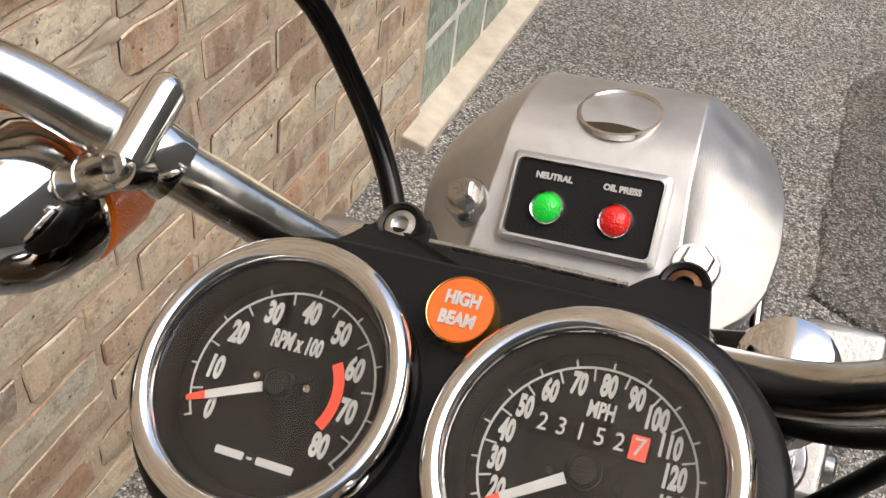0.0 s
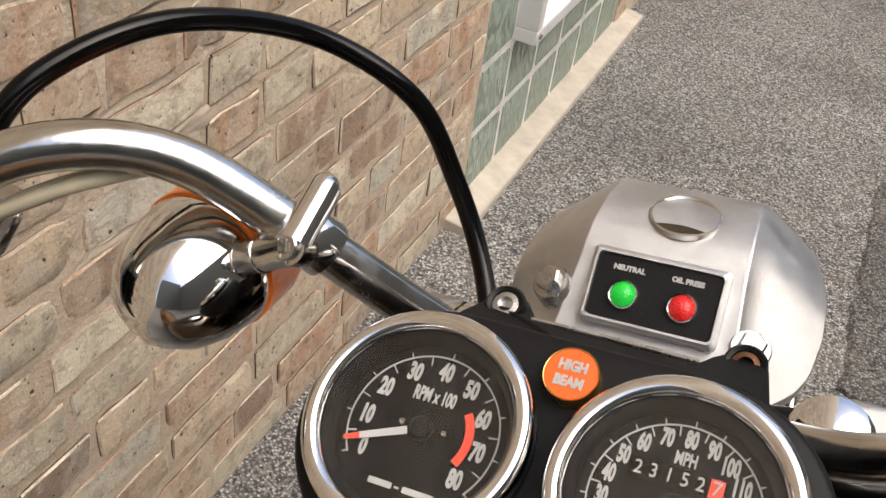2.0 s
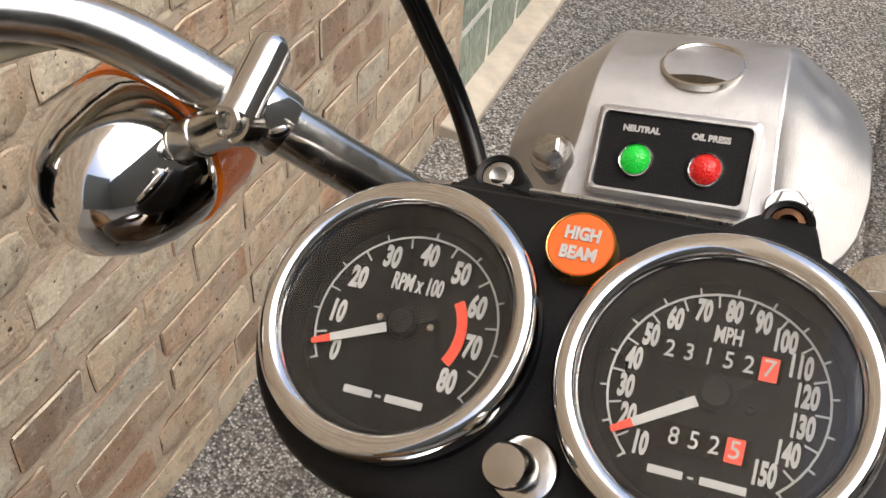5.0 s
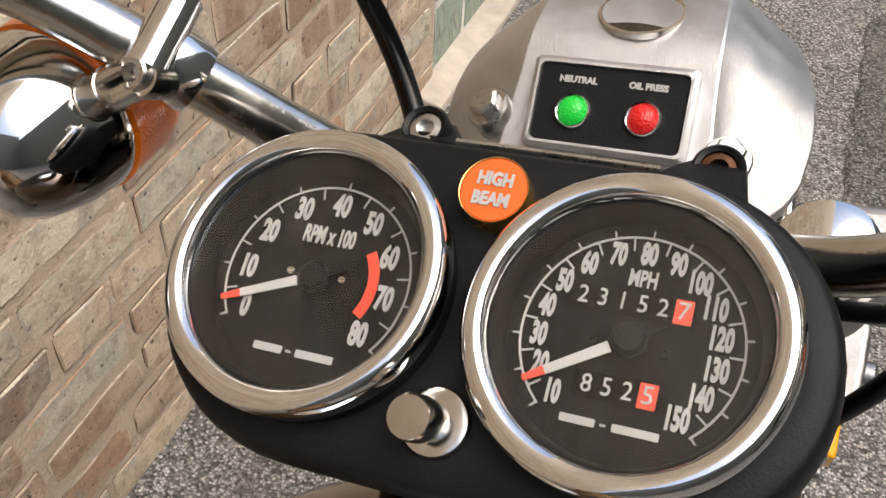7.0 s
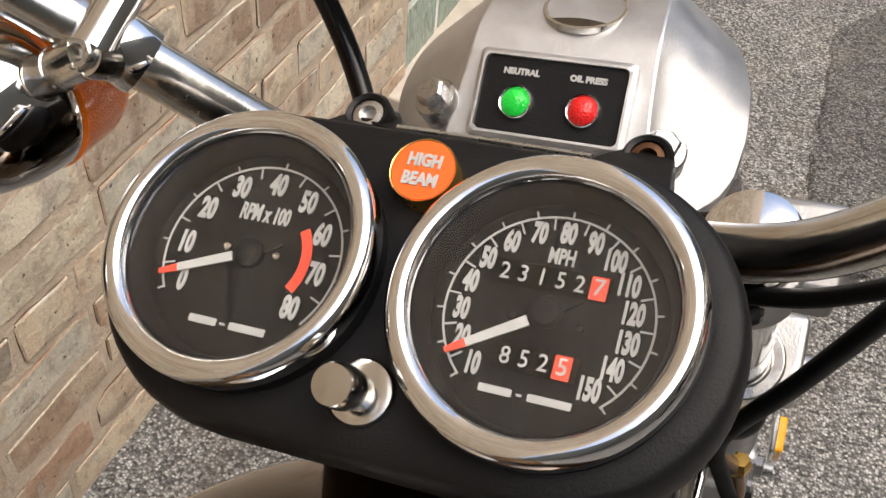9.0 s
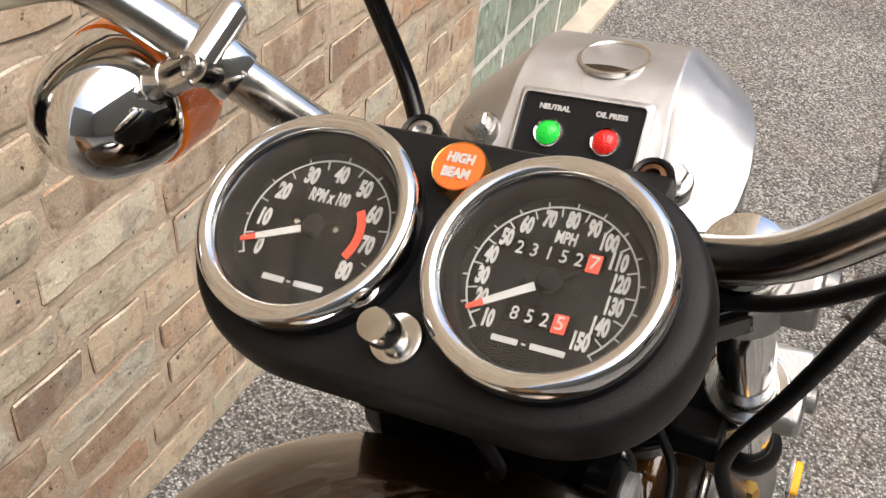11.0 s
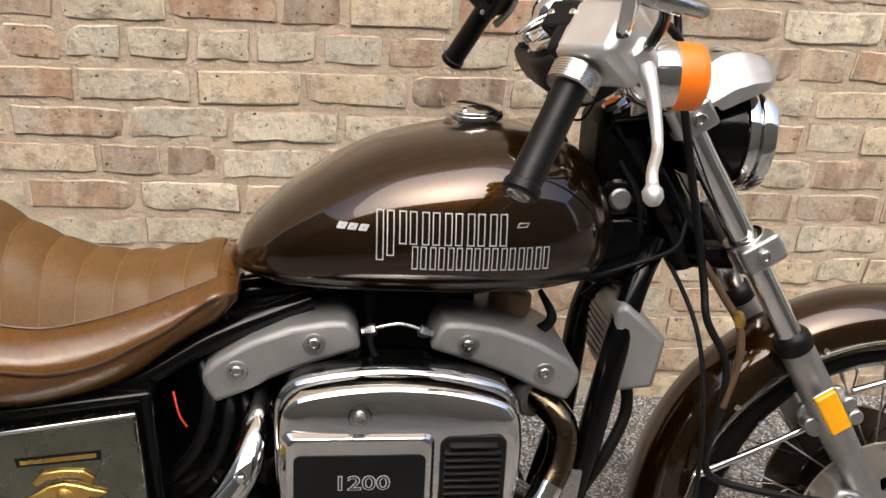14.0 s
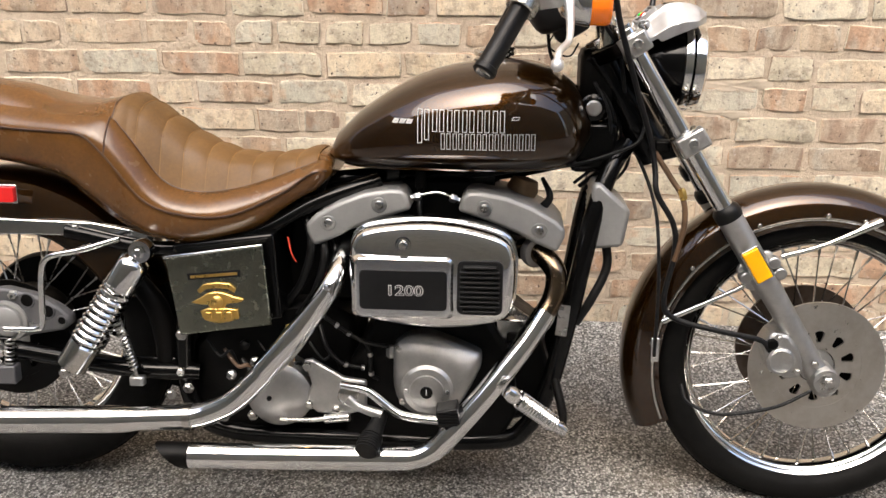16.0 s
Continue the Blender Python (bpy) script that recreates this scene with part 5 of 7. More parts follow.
def cables():
    part("clutch_cable", tube([(0.9986, 0.09, 0.9285), (1.04, 0.115, 0.965), (1.056, 0.1385, 1.01), (1.05, 0.163, 1.066), (1.022, 0.212, 1.108), (0.95, 0.246, 1.1355), (0.8855, 0.277, 1.126), (0.848, 0.2976, 1.089)], 0.0062, 14), BLACK_GLOSS, bike, "thick black clutch cable in a high loop")
    part("cable_ferrule", tube([(0.862, 0.299, 1.095), (0.848, 0.303, 1.083), (0.838, 0.305, 1.07)], [0.008, 0.008, 0.006], 14, 2), CAST, bike)
    c, d = along_bar(RIGHT_BAR, 0.05)
    part("throttle_cable", tube([c + Vector((0.016, 0.01, -0.022)), (0.838, -0.28, 1.035), (0.868, -0.238, 1.06), (0.905, -0.195, 1.03), (0.94, -0.13, 0.965), (0.972, -0.07, 0.92), (0.99, -0.03, 0.84)], 0.0042, 10), BLACK, bike, "black throttle cable")
    part("brake_hose", tube([(0.905, -0.225, 1.06), (0.942, -0.19, 1.03), (0.962, -0.168, 0.965), (1.0, -0.132, 0.855), (1.036, -0.098, 0.755), (1.046, -0.105, 0.7), (1.05, -0.12, 0.66), (1.085, -0.115, 0.6), (1.09, -0.115, 0.54), (1.075, -0.12, 0.45), (1.1, -0.12, 0.415), (1.19, -0.13, 0.395), (1.262, -0.128, 0.38), (1.285, -0.12, 0.355)], 0.0055, 12), BLACK, bike, "black brake hose")
    part("brake_pipe", tube([(1.045, -0.09, 0.735), (1.075, -0.1, 0.69), (1.1, -0.11, 0.65), (1.105, -0.115, 0.6), (1.09, -0.118, 0.53)], 0.0055, 12), BROWN_HOSE, bike, "brown pipe")
    part("speedometer_cable", tube([(0.84, 0.0, 0.95), (0.85, -0.02, 0.90), (0.9, 0.02, 0.83), (1.0, 0.03, 0.75), (1.05, -0.08, 0.64), (1.062, -0.125, 0.5), (1.063, -0.128, 0.34)], 0.0035, 10), BLACK, bike, "black speedometer cable")
    part("axle_cable", tube([(1.37, -0.12, 0.275), (1.30, -0.125, 0.24), (1.2, -0.12, 0.22), (1.14, -0.1, 0.235), (1.13, -0.07, 0.26)], 0.0035, 10), BLACK, bike, "thin black cable by the axle")
    part("choke_cable", tube([(0.69, -0.06, 0.675), (0.74, -0.07, 0.682), (0.805, -0.07, 0.692), (0.89, -0.07, 0.703), (0.955, -0.07, 0.722), (1.012, -0.07, 0.747), (1.03, -0.05, 0.78)], 0.0034, 10), BLACK, bike, "thin black cable under the tank")
    part("gauge_wire", tube([(0.86, 0.06, 0.955), (0.845, 0.05, 0.925), (0.86, 0.03, 0.91), (0.885, 0.01, 0.905), (0.9, 0.0, 0.93)], 0.0018, 8), BLACK, bike, "thin looped wire")


cables()



# ---- frame, engine, exhaust ----
def frame_tubes():
    root = part("frame", tube([(0.985, 0, 0.80), (0.9, 0, 0.715), (0.7, 0, 0.672), (0.45, 0, 0.655), (0.30, 0, 0.62)], 0.02, 18), BLACK_GLOSS, bike, "glossy black tubular frame")
    for s in (-1, 1):
        k = -0.10 if s < 0 else 0.045
        part("down_tube", tube([(1.0, s * 0.02, 0.74), (0.965, s * 0.06, 0.69), (0.935, s * 0.09, 0.6), (0.905, k, 0.45), (0.882, k, 0.34), (0.862, k, 0.26), (0.82, k, 0.17), (0.74, k, 0.135), (0.4, k, 0.13), (0.2, k, 0.14), (0.13, k, 0.2), (0.12, k, 0.35), (0.16, s * 0.09, 0.5), (0.3, s * 0.08, 0.61)], 0.019, 18), BLACK_GLOSS, root, "black down tube")
        part("seat_rail", tube([(0.52, s * 0.06, 0.665), (0.40, s * 0.09, 0.625), (0.28, s * 0.11, 0.565), (0.1, s * 0.12, 0.53), (-0.1, s * 0.115, 0.56)], 0.015, 16), BLACK_GLOSS, root)
        part("swing_arm", tube([(0.15, s * 0.10, 0.265), (0.0, s * 0.115, 0.275), (-0.26, s * 0.118, 0.312)], 0.019, 16), BLACK_GLOSS, root, "black swing arm")
        part("rear_axle_plate", slab(rounded(0.07, 0.045, 0.015), (-0.262, s * 0.118, 0.315), (0, s, 0), 0.016), BLACK_GLOSS, root, bevel=0.003)
        bolt((-0.258, s * 0.136, 0.315), (0, s, 0), 0.015, root, STEEL, "axle_nut")
    part("name_plate", slab(rounded(0.022, 0.062, 0.002), (0.884, -0.118, 0.405), OUT, 0.003, up=(0.1, 0, 1)), STEEL, root, "bare metal plate")
    part("side_stand", tube([(0.55, 0.09, 0.14), (0.56, 0.17, 0.11), (0.575, 0.27, 0.05)], 0.011, 14), BLACK_GLOSS, bike, "black side stand")
    part("stand_foot", slab(rounded(0.06, 0.03, 0.01), (0.575, 0.273, 0.044), (0, -0.16, 1), 0.008, up=(0, 1, 0.16)), BLACK_GLOSS, bike)
    # boss behind the tank's nose
    b = part("neck_boss", lathe([(0.026, 0), (0.026, 0.014), (0.02, 0.018), (0.012, 0.02), (0, 0.02)], (0.93, -0.04, 0.812), OUT, 28), BLACK_GLOSS, root)
    part("boss_cap", lathe([(0.015, 0), (0.015, 0.004), (0.012, 0.007), (0, 0.008)], (0.93, -0.059, 0.812), OUT, 24), CAST, b, "dull round cap")
    part("wiring_cover", box((0.942, 0.035, 0.868), (0.075, 0.13, 0.11)), BLACK_MATT, root, "black wiring bundle cover", bevel=0.02)
    part("coil_cover", box((0.935, -0.005, 0.735), (0.09, 0.09, 0.10)), BLACK_GLOSS, root, bevel=0.012)
    for k in range(5):
        p0 = Vector((0.93 + 0.012 * k, -0.045 + 0.02 * k, 0.86 - 0.01 * k))
        part("wire", tube([p0, p0 + Vector((0.03, -0.01, -0.06)), p0 + Vector((0.03, 0.01, -0.14)), p0 + Vector((-0.03, 0.02, -0.2))], 0.0035 + 0.001 * (k % 2), 8), (BLACK, RUBBER, BLACK, BROWN_HOSE, BLACK)[k], root)


frame_tubes()


def finned(base, top, r, count, name):
    """A cylinder with cooling fins from base to top."""
    b, t = Vector(base), Vector(top)
    prof = [(r * 0.7, 0)]
    length = (t - b).length
    for k in range(count):
        h = length * (k + 0.3) / count
        prof += [(r * 0.72, h), (r, h + 0.001), (r, h + length / count * 0.42), (r * 0.72, h + length / count * 0.5)]
    prof += [(r * 0.7, length)]
    return part(name, lathe(prof, b, t - b, 40), BLACK_MATT, bike, "black finned engine cylinder", smooth=30)


def engine():
    crank = Vector((0.625, 0.0, 0.285))
    case = slab([(0.44, 0.12), (0.76, 0.12), (0.80, 0.2), (0.79, 0.32), (0.74, 0.40), (0.63, 0.44), (0.52, 0.40), (0.46, 0.3), (0.46, 0.2)], (0, 0.12, 0), OUT, 0.23)
    part("crankcase", case, BLACK_MATT, bike, "oily dark crankcase", bevel=0.012)
    gearbox = slab([(0.10, 0.125), (0.46, 0.12), (0.47, 0.38), (0.40, 0.42), (0.2, 0.40), (0.13, 0.32)], (0, 0.12, 0), OUT, 0.20)
    part("gearbox", gearbox, BLACK_MATT, bike, "oily dark gearbox", bevel=0.015)
    for lean, tag in ((-22.5, "rear"), (22.5, "front")):
        d = Vector((math.sin(radians(lean)), 0, math.cos(radians(lean))))
        finned(crank + d * 0.13, crank + d * 0.275, 0.078, 11, "cylinder")
        finned(crank + d * 0.275, crank + d * 0.335, 0.074, 5, "cylinder_head")
        for k in (-1, 1):
            for off in (0.028, -0.005):
                q = Vector((off, -0.07, 0))
                part("push_rod_tube", tube([Vector((0.625 + 0.05 * math.copysign(1, lean) + off, -0.105, 0.40)), crank + d * 0.30 + Vector((off, -0.085, 0))], 0.008, 12, 1, smooth=False), CHROME_OLD, bike)
            break
    front_cover = [(0.676, 0.618), (0.684, 0.645), (0.695, 0.657), (0.72, 0.657), (0.77, 0.648), (0.82, 0.629), (0.865, 0.603), (0.882, 0.585), (0.881, 0.57), (0.867, 0.541), (0.83, 0.556), (0.79, 0.577), (0.74, 0.597)]
    rear_cover = [(1.263 - x, z + 0.001) for x, z in front_cover][::-1]
    for out, bolts in ((front_cover, ((0.727, 0.626), (0.832, 0.585))), (rear_cover, ((0.426, 0.59), (0.525, 0.628)))):
        c = part("rocker_cover", slab(out, (0, 0.05, 0), OUT, 0.172), CAST_MATT, bike, "matt grey rocker cover", bevel=0.008, segments=3)
        for x, z in bolts:
            part("bolt_seat", lathe([(0.015, 0), (0.0135, 0.003), (0.009, 0.0035), (0.009, 0.0005)], (x, -0.1215, z), OUT, 28, closed=True), CAST, c)
            bolt((x, -0.1215, z), OUT, 0.0085, c, STEEL, hexagon=False, h=0.006)
    rod = part("oil_line", tube([(0.60, -0.115, 0.645), (0.612, -0.115, 0.649), (0.636, -0.115, 0.653), (0.66, -0.115, 0.647), (0.674, -0.115, 0.640)], 0.0032, 10), CHROME, bike, "bright oil line between the heads")
    for p, w in (((0.598, -0.115, 0.644), (-1, 0, -0.2)), ((0.668, -0.115, 0.642), (1, 0, -0.35))):
        part("fitting", lathe([(0.005, -0.008), (0.0085, -0.006), (0.0085, 0.003), (0.006, 0.006), (0.006, 0.012)], p, w, 6), STEEL, rod)
    # carburettor and clutter under the tank
    part("engine_mount", slab([(0.74, 0.15), (0.85, 0.17), (0.865, 0.28), (0.84, 0.36), (0.76, 0.42)], (0, 0.09, 0), OUT, 0.14), BLACK_MATT, bike, "black front engine mount", bevel=0.01)
    part("carburettor", box((0.63, -0.09, 0.545), (0.09, 0.10, 0.09)), BLACK_MATT, bike, "dark carburettor", bevel=0.012)
    part("coil_pack", box((0.63, 0.0, 0.625), (0.14, 0.09, 0.085)), BLACK_MATT, bike, "black ignition coil", bevel=0.01)
    part("engine_top_mount", slab([(0.44, 0.60), (0.47, 0.655), (0.56, 0.69), (0.74, 0.69), (0.76, 0.66), (0.70, 0.62), (0.66, 0.5), (0.58, 0.5), (0.54, 0.61)], (0, 0.045, 0), OUT, 0.03), BLACK_MATT, bike, "black top engine mount", bevel=0.004)
    part("oil_tank", slab([(0.31, 0.40), (0.46, 0.40), (0.5, 0.44), (0.49, 0.52), (0.44, 0.6), (0.40, 0.625), (0.33, 0.60)], (0, 0.1, 0), OUT, 0.13), BLACK_MATT, bike, "black oil tank", bevel=0.012)
    part("intake", tube([(0.56, -0.02, 0.55), (0.63, -0.05, 0.56), (0.70, -0.02, 0.55)], 0.026, 16), CAST, bike)
    part("fuel_tap", lathe([(0.009, 0), (0.011, 0.01), (0.011, 0.03), (0.007, 0.034), (0.007, 0.05)], (0.60, -0.07, 0.685), (0, 0, -1), 16), BLACK_MATT, bike)
    part("fuel_hose", tube([(0.60, -0.07, 0.64), (0.6, -0.085, 0.61), (0.615, -0.095, 0.58)], 0.0055, 10), RUBBER, bike, "black fuel hose")
    for x in (0.53, 0.72):
        part("head_bracket", slab(rounded(0.05, 0.05, 0.008), (x, -0.02, 0.672), OUT, 0.01), BLACK_GLOSS, bike, bevel=0.002)
    for s, x in ((1, 0.868), (-1, 0.385)):
        part("spark_plug_cap", tube([(x - 0.04 * s, -0.03, 0.60), (x - 0.015 * s, -0.05, 0.635), (x - 0.03 * s, -0.03, 0.67)], [0.009, 0.0075, 0.004], 12), BLACK, bike, "black plug cap and lead")
    part("tan_manifold", lathe([(0.0, -0.03), (0.026, -0.025), (0.032, 0), (0.026, 0.02), (0, 0.024)], (0.80, -0.01, 0.645), (0.3, 0, 1), 24), plain_tan, bike, "tan stained casting")


HEAT_CHROME = metal("browned_chrome", (0.17, 0.125, 0.08), 0.18, 0.05, 300, spots=(0.11, 0.08, 0.055))
plain_tan = plain("tan_stained_metal", (0.30, 0.19, 0.10), 0.6, 0.4, 120, 0.35)
engine()


def air_cleaner():
    out = [(0.478, 0.545), (0.482, 0.578), (0.5, 0.599), (0.53, 0.609), (0.58, 0.616), (0.63, 0.618), (0.69, 0.613), (0.74, 0.602), (0.772, 0.588), (0.787, 0.565), (0.792, 0.52), (0.788, 0.465), (0.776, 0.437), (0.75, 0.424), (0.70, 0.416), (0.63, 0.413), (0.56, 0.419), (0.515, 0.428), (0.49, 0.443), (0.48, 0.47)]
    out = [(p.x, p.y) for p in curve([(x, z, 0) for x, z in out + out[:1]], 3)[:-1]]
    cx, cz = 0.635, 0.515

    def ring(f, y):
        return [Vector((cx + (x - cx) * f, y, cz + (z - cz) * f)) for x, z in out]

    back = part("air_cleaner", skin(bmesh.new(), [ring(0.93, -0.125), ring(0.985, -0.135), ring(0.99, -0.165), ring(0.95, -0.17)]), BLACK_GLOSS, bike, "large chrome air cleaner with black name panel")
    part("rear_rim", skin(bmesh.new(), [ring(0.985, -0.172), ring(1.005, -0.169), ring(1.012, -0.174), ring(1.005, -0.18), ring(0.98, -0.179)]), CHROME, back, "chrome rear rim")
    cover = part("cover", skin(bmesh.new(), [ring(0.965, -0.178), ring(0.985, -0.184), ring(0.985, -0.203), ring(0.972, -0.213), ring(0.945, -0.2195), ring(0.9, -0.2235), ring(0.8, -0.2265), ring(0.65, -0.2287), ring(0.4, -0.2305)]), CHROME, back, "polished chrome cover")
    bolt((0.583, -0.2262, 0.577), OUT, 0.008, cover, STEEL, "cover_screw", hexagon=False, h=0.012)
    part("screw_well", lathe([(0.0085, 0), (0.012, 0.001), (0.014, 0.003), (0.0155, 0.0005)], (0.583, -0.2265, 0.577), OUT, 24, closed=True), BLACK, cover)

    def block(x0, x1, z0, z1, y, h, mat, name, r, label, f=1.0):
        o = [((x0 + x1) / 2 + u, (z0 + z1) / 2 + v) for u, v in rounded(x1 - x0, z1 - z0, r)]
        return part(name, slab(o, (0, y, 0), OUT, h, taper=f), mat, back, label, bevel=0.0025)

    block(0.486, 0.679, 0.436, 0.558, -0.2255, 0.0125, CHROME, "panel_frame", 0.014, "raised chrome frame", 0.9)
    plate = block(0.503, 0.664, 0.456, 0.531, -0.2381, 0.0012, BLACK, "name_panel", 0.009, "black name panel")
    turn = axes(OUT, (0, 0, 1)).to_4x4()
    lettering("1200", 0.027, Matrix.Translation((0.586, -0.2397, 0.4925)) @ turn @ Matrix.Diagonal((1.3, 1, 1, 1)), WHITE_INK, plate, outline=0.0008, label="bright outlined number")
    lettering("1200", 0.027, Matrix.Translation((0.586, -0.2400, 0.4925)) @ turn @ Matrix.Diagonal((1.3, 1, 1, 1)), BLACK, plate, outline=-0.0003)
    block(0.681, 0.766, 0.447, 0.552, -0.2265, 0.0045, BLACK, "louvre_panel", 0.014, "black louvred panel")
    for k in range(10):
        z = 0.456 + k * 0.0093
        w = 0.072 if 0 < k < 9 else 0.06
        part("louvre", box((0.7235, -0.2325, z), (w, 0.010, 0.0045), Matrix.Rotation(radians(25), 3, "X")), RUBBER, back, bevel=0.001)


air_cleaner()


def covers():
    cam = [(0.553, 0.33), (0.557, 0.352), (0.585, 0.372), (0.62, 0.377), (0.655, 0.368), (0.716, 0.343), (0.727, 0.33), (0.724, 0.305), (0.695, 0.245), (0.672, 0.217), (0.64, 0.205), (0.60, 0.207), (0.57, 0.225), (0.554, 0.262)]
    cam = [(p.x, p.y) for p in curve([(x, z, 0) for x, z in cam + cam[:1]], 3)[:-1]]
    cx, cz = 0.635, 0.285

    def ring(f, y):
        return [Vector((cx + (x - cx) * f, y, cz + (z - cz) * f)) for x, z in cam]

    c = part("cam_cover", skin(bmesh.new(), [ring(1.0, -0.09), ring(1.0, -0.135), ring(0.98, -0.143), ring(0.9, -0.148), ring(0.75, -0.158), ring(0.5, -0.164)]), CAST, bike, "cast aluminium cone-shaped cam cover", smooth=50)
    at = (0.622, -0.158, 0.268)
    p = part("points_cover", lathe([(0.052, 0), (0.052, 0.006), (0.046, 0.012), (0.034, 0.014), (0.033, 0.018), (0.02, 0.019), (0, 0.019)], at, OUT, 48), CAST, c, "round points cover", smooth=30)
    part("badge", lathe([(0.0125, 0), (0.0125, 0.001), (0, 0.001)], (0.622, -0.177, 0.268), OUT, 28), BLACK_GLOSS, p, "round dark badge")
    lettering("1", 0.018, Matrix.Translation((0.622, -0.1785, 0.268)) @ axes(OUT).to_4x4(), WHITE_INK, p, name="number_one")
    for a in (0, 180):
        bolt((0.622 + 0.041 * math.cos(radians(a)), -0.17, 0.268 + 0.041 * math.sin(radians(a))), OUT, 0.0042, p, STEEL, "screw", hexagon=False)
    for x, z in ((0.708, 0.322), (0.565, 0.345), (0.67, 0.225), (0.572, 0.235)):
        bolt((x, -0.145, z), OUT, 0.007, c, STEEL, hexagon=False, h=0.006)
    # round clutch-release cover and its plate
    s = part("round_cover", lathe([(0.066, -0.05), (0.068, 0.0), (0.066, 0.012), (0.056, 0.02), (0.03, 0.024), (0, 0.025)], (0.322, -0.13, 0.238), OUT, 48), CAST, bike, "round cast aluminium side cover")
    bolt((0.305, -0.155, 0.235), OUT, 0.005, s, BLACK, "screw", hexagon=False)
    plate = [(0.375, 0.315), (0.392, 0.318), (0.455, 0.282), (0.50, 0.276), (0.50, 0.215), (0.455, 0.2), (0.40, 0.205), (0.375, 0.225), (0.39, 0.265)]
    b = part("pedal_plate", slab(plate, (0, -0.135, 0), OUT, 0.014), CAST, bike, "cast aluminium pedal bracket", bevel=0.004)
    for x, z in ((0.383, 0.303), (0.385, 0.222), (0.44, 0.215)):
        bolt((x, -0.149, z), OUT, 0.008, b, STEEL)
    pedal = part("brake_pedal", tube([(0.455, -0.17, 0.275), (0.50, -0.185, 0.274), (0.52, -0.19, 0.265), (0.56, -0.195, 0.235), (0.59, -0.2, 0.226), (0.655, -0.205, 0.222)], 0.0085, 16), CHROME, bike, "chrome rear brake pedal")
    part("pedal_pad", box((0.668, -0.215, 0.243), (0.042, 0.05, 0.034), Matrix.Rotation(radians(-12), 3, "Y")), RUBBER, pedal, "ribbed black pedal rubber", bevel=0.003)
    for k in range(5):
        part("pad_rib", box((0.668 + 0.0, -0.241, 0.231 + 0.006 * k), (0.038, 0.003, 0.003)), RUBBER, pedal)
    part("pivot", lathe([(0.018, -0.03), (0.021, -0.02), (0.021, 0.012), (0.015, 0.016)], (0.468, -0.165, 0.255), OUT, 24), CHROME_OLD, pedal)
    part("pedal_arm", tube([(0.468, -0.175, 0.25), (0.49, -0.18, 0.235), (0.535, -0.185, 0.222)], [0.012, 0.009, 0.011], 14), CAST, pedal)
    part("brake_rod", tube([(0.33, -0.17, 0.197), (0.4, -0.172, 0.2), (0.47, -0.175, 0.215)], 0.0045, 10), STEEL, pedal)
    part("rod_fork", tube([(0.42, -0.173, 0.203), (0.47, -0.175, 0.21)], 0.009, 12, 1, smooth=False), STEEL, pedal)
    peg = part("foot_peg", tube([(0.532, -0.17, 0.215), (0.522, -0.22, 0.195), (0.514, -0.258, 0.178)], [0.013, 0.018, 0.021], 24, 4, smooth=False), RUBBER, bike, "black rubber foot peg")
    for k in range(6):
        f = 0.15 + 0.14 * k
        q = Vector((0.522, -0.22, 0.195)).lerp(Vector((0.514, -0.258, 0.178)), f)
        part("peg_rib", lathe([(0.0185 + 0.0025 * f, -0.0025), (0.0215 + 0.0025 * f, -0.0015), (0.0215 + 0.0025 * f, 0.0015), (0.0185 + 0.0025 * f, 0.0025)], q, (-0.014, -0.07, -0.03), 24, closed=True), RUBBER, peg)


covers()


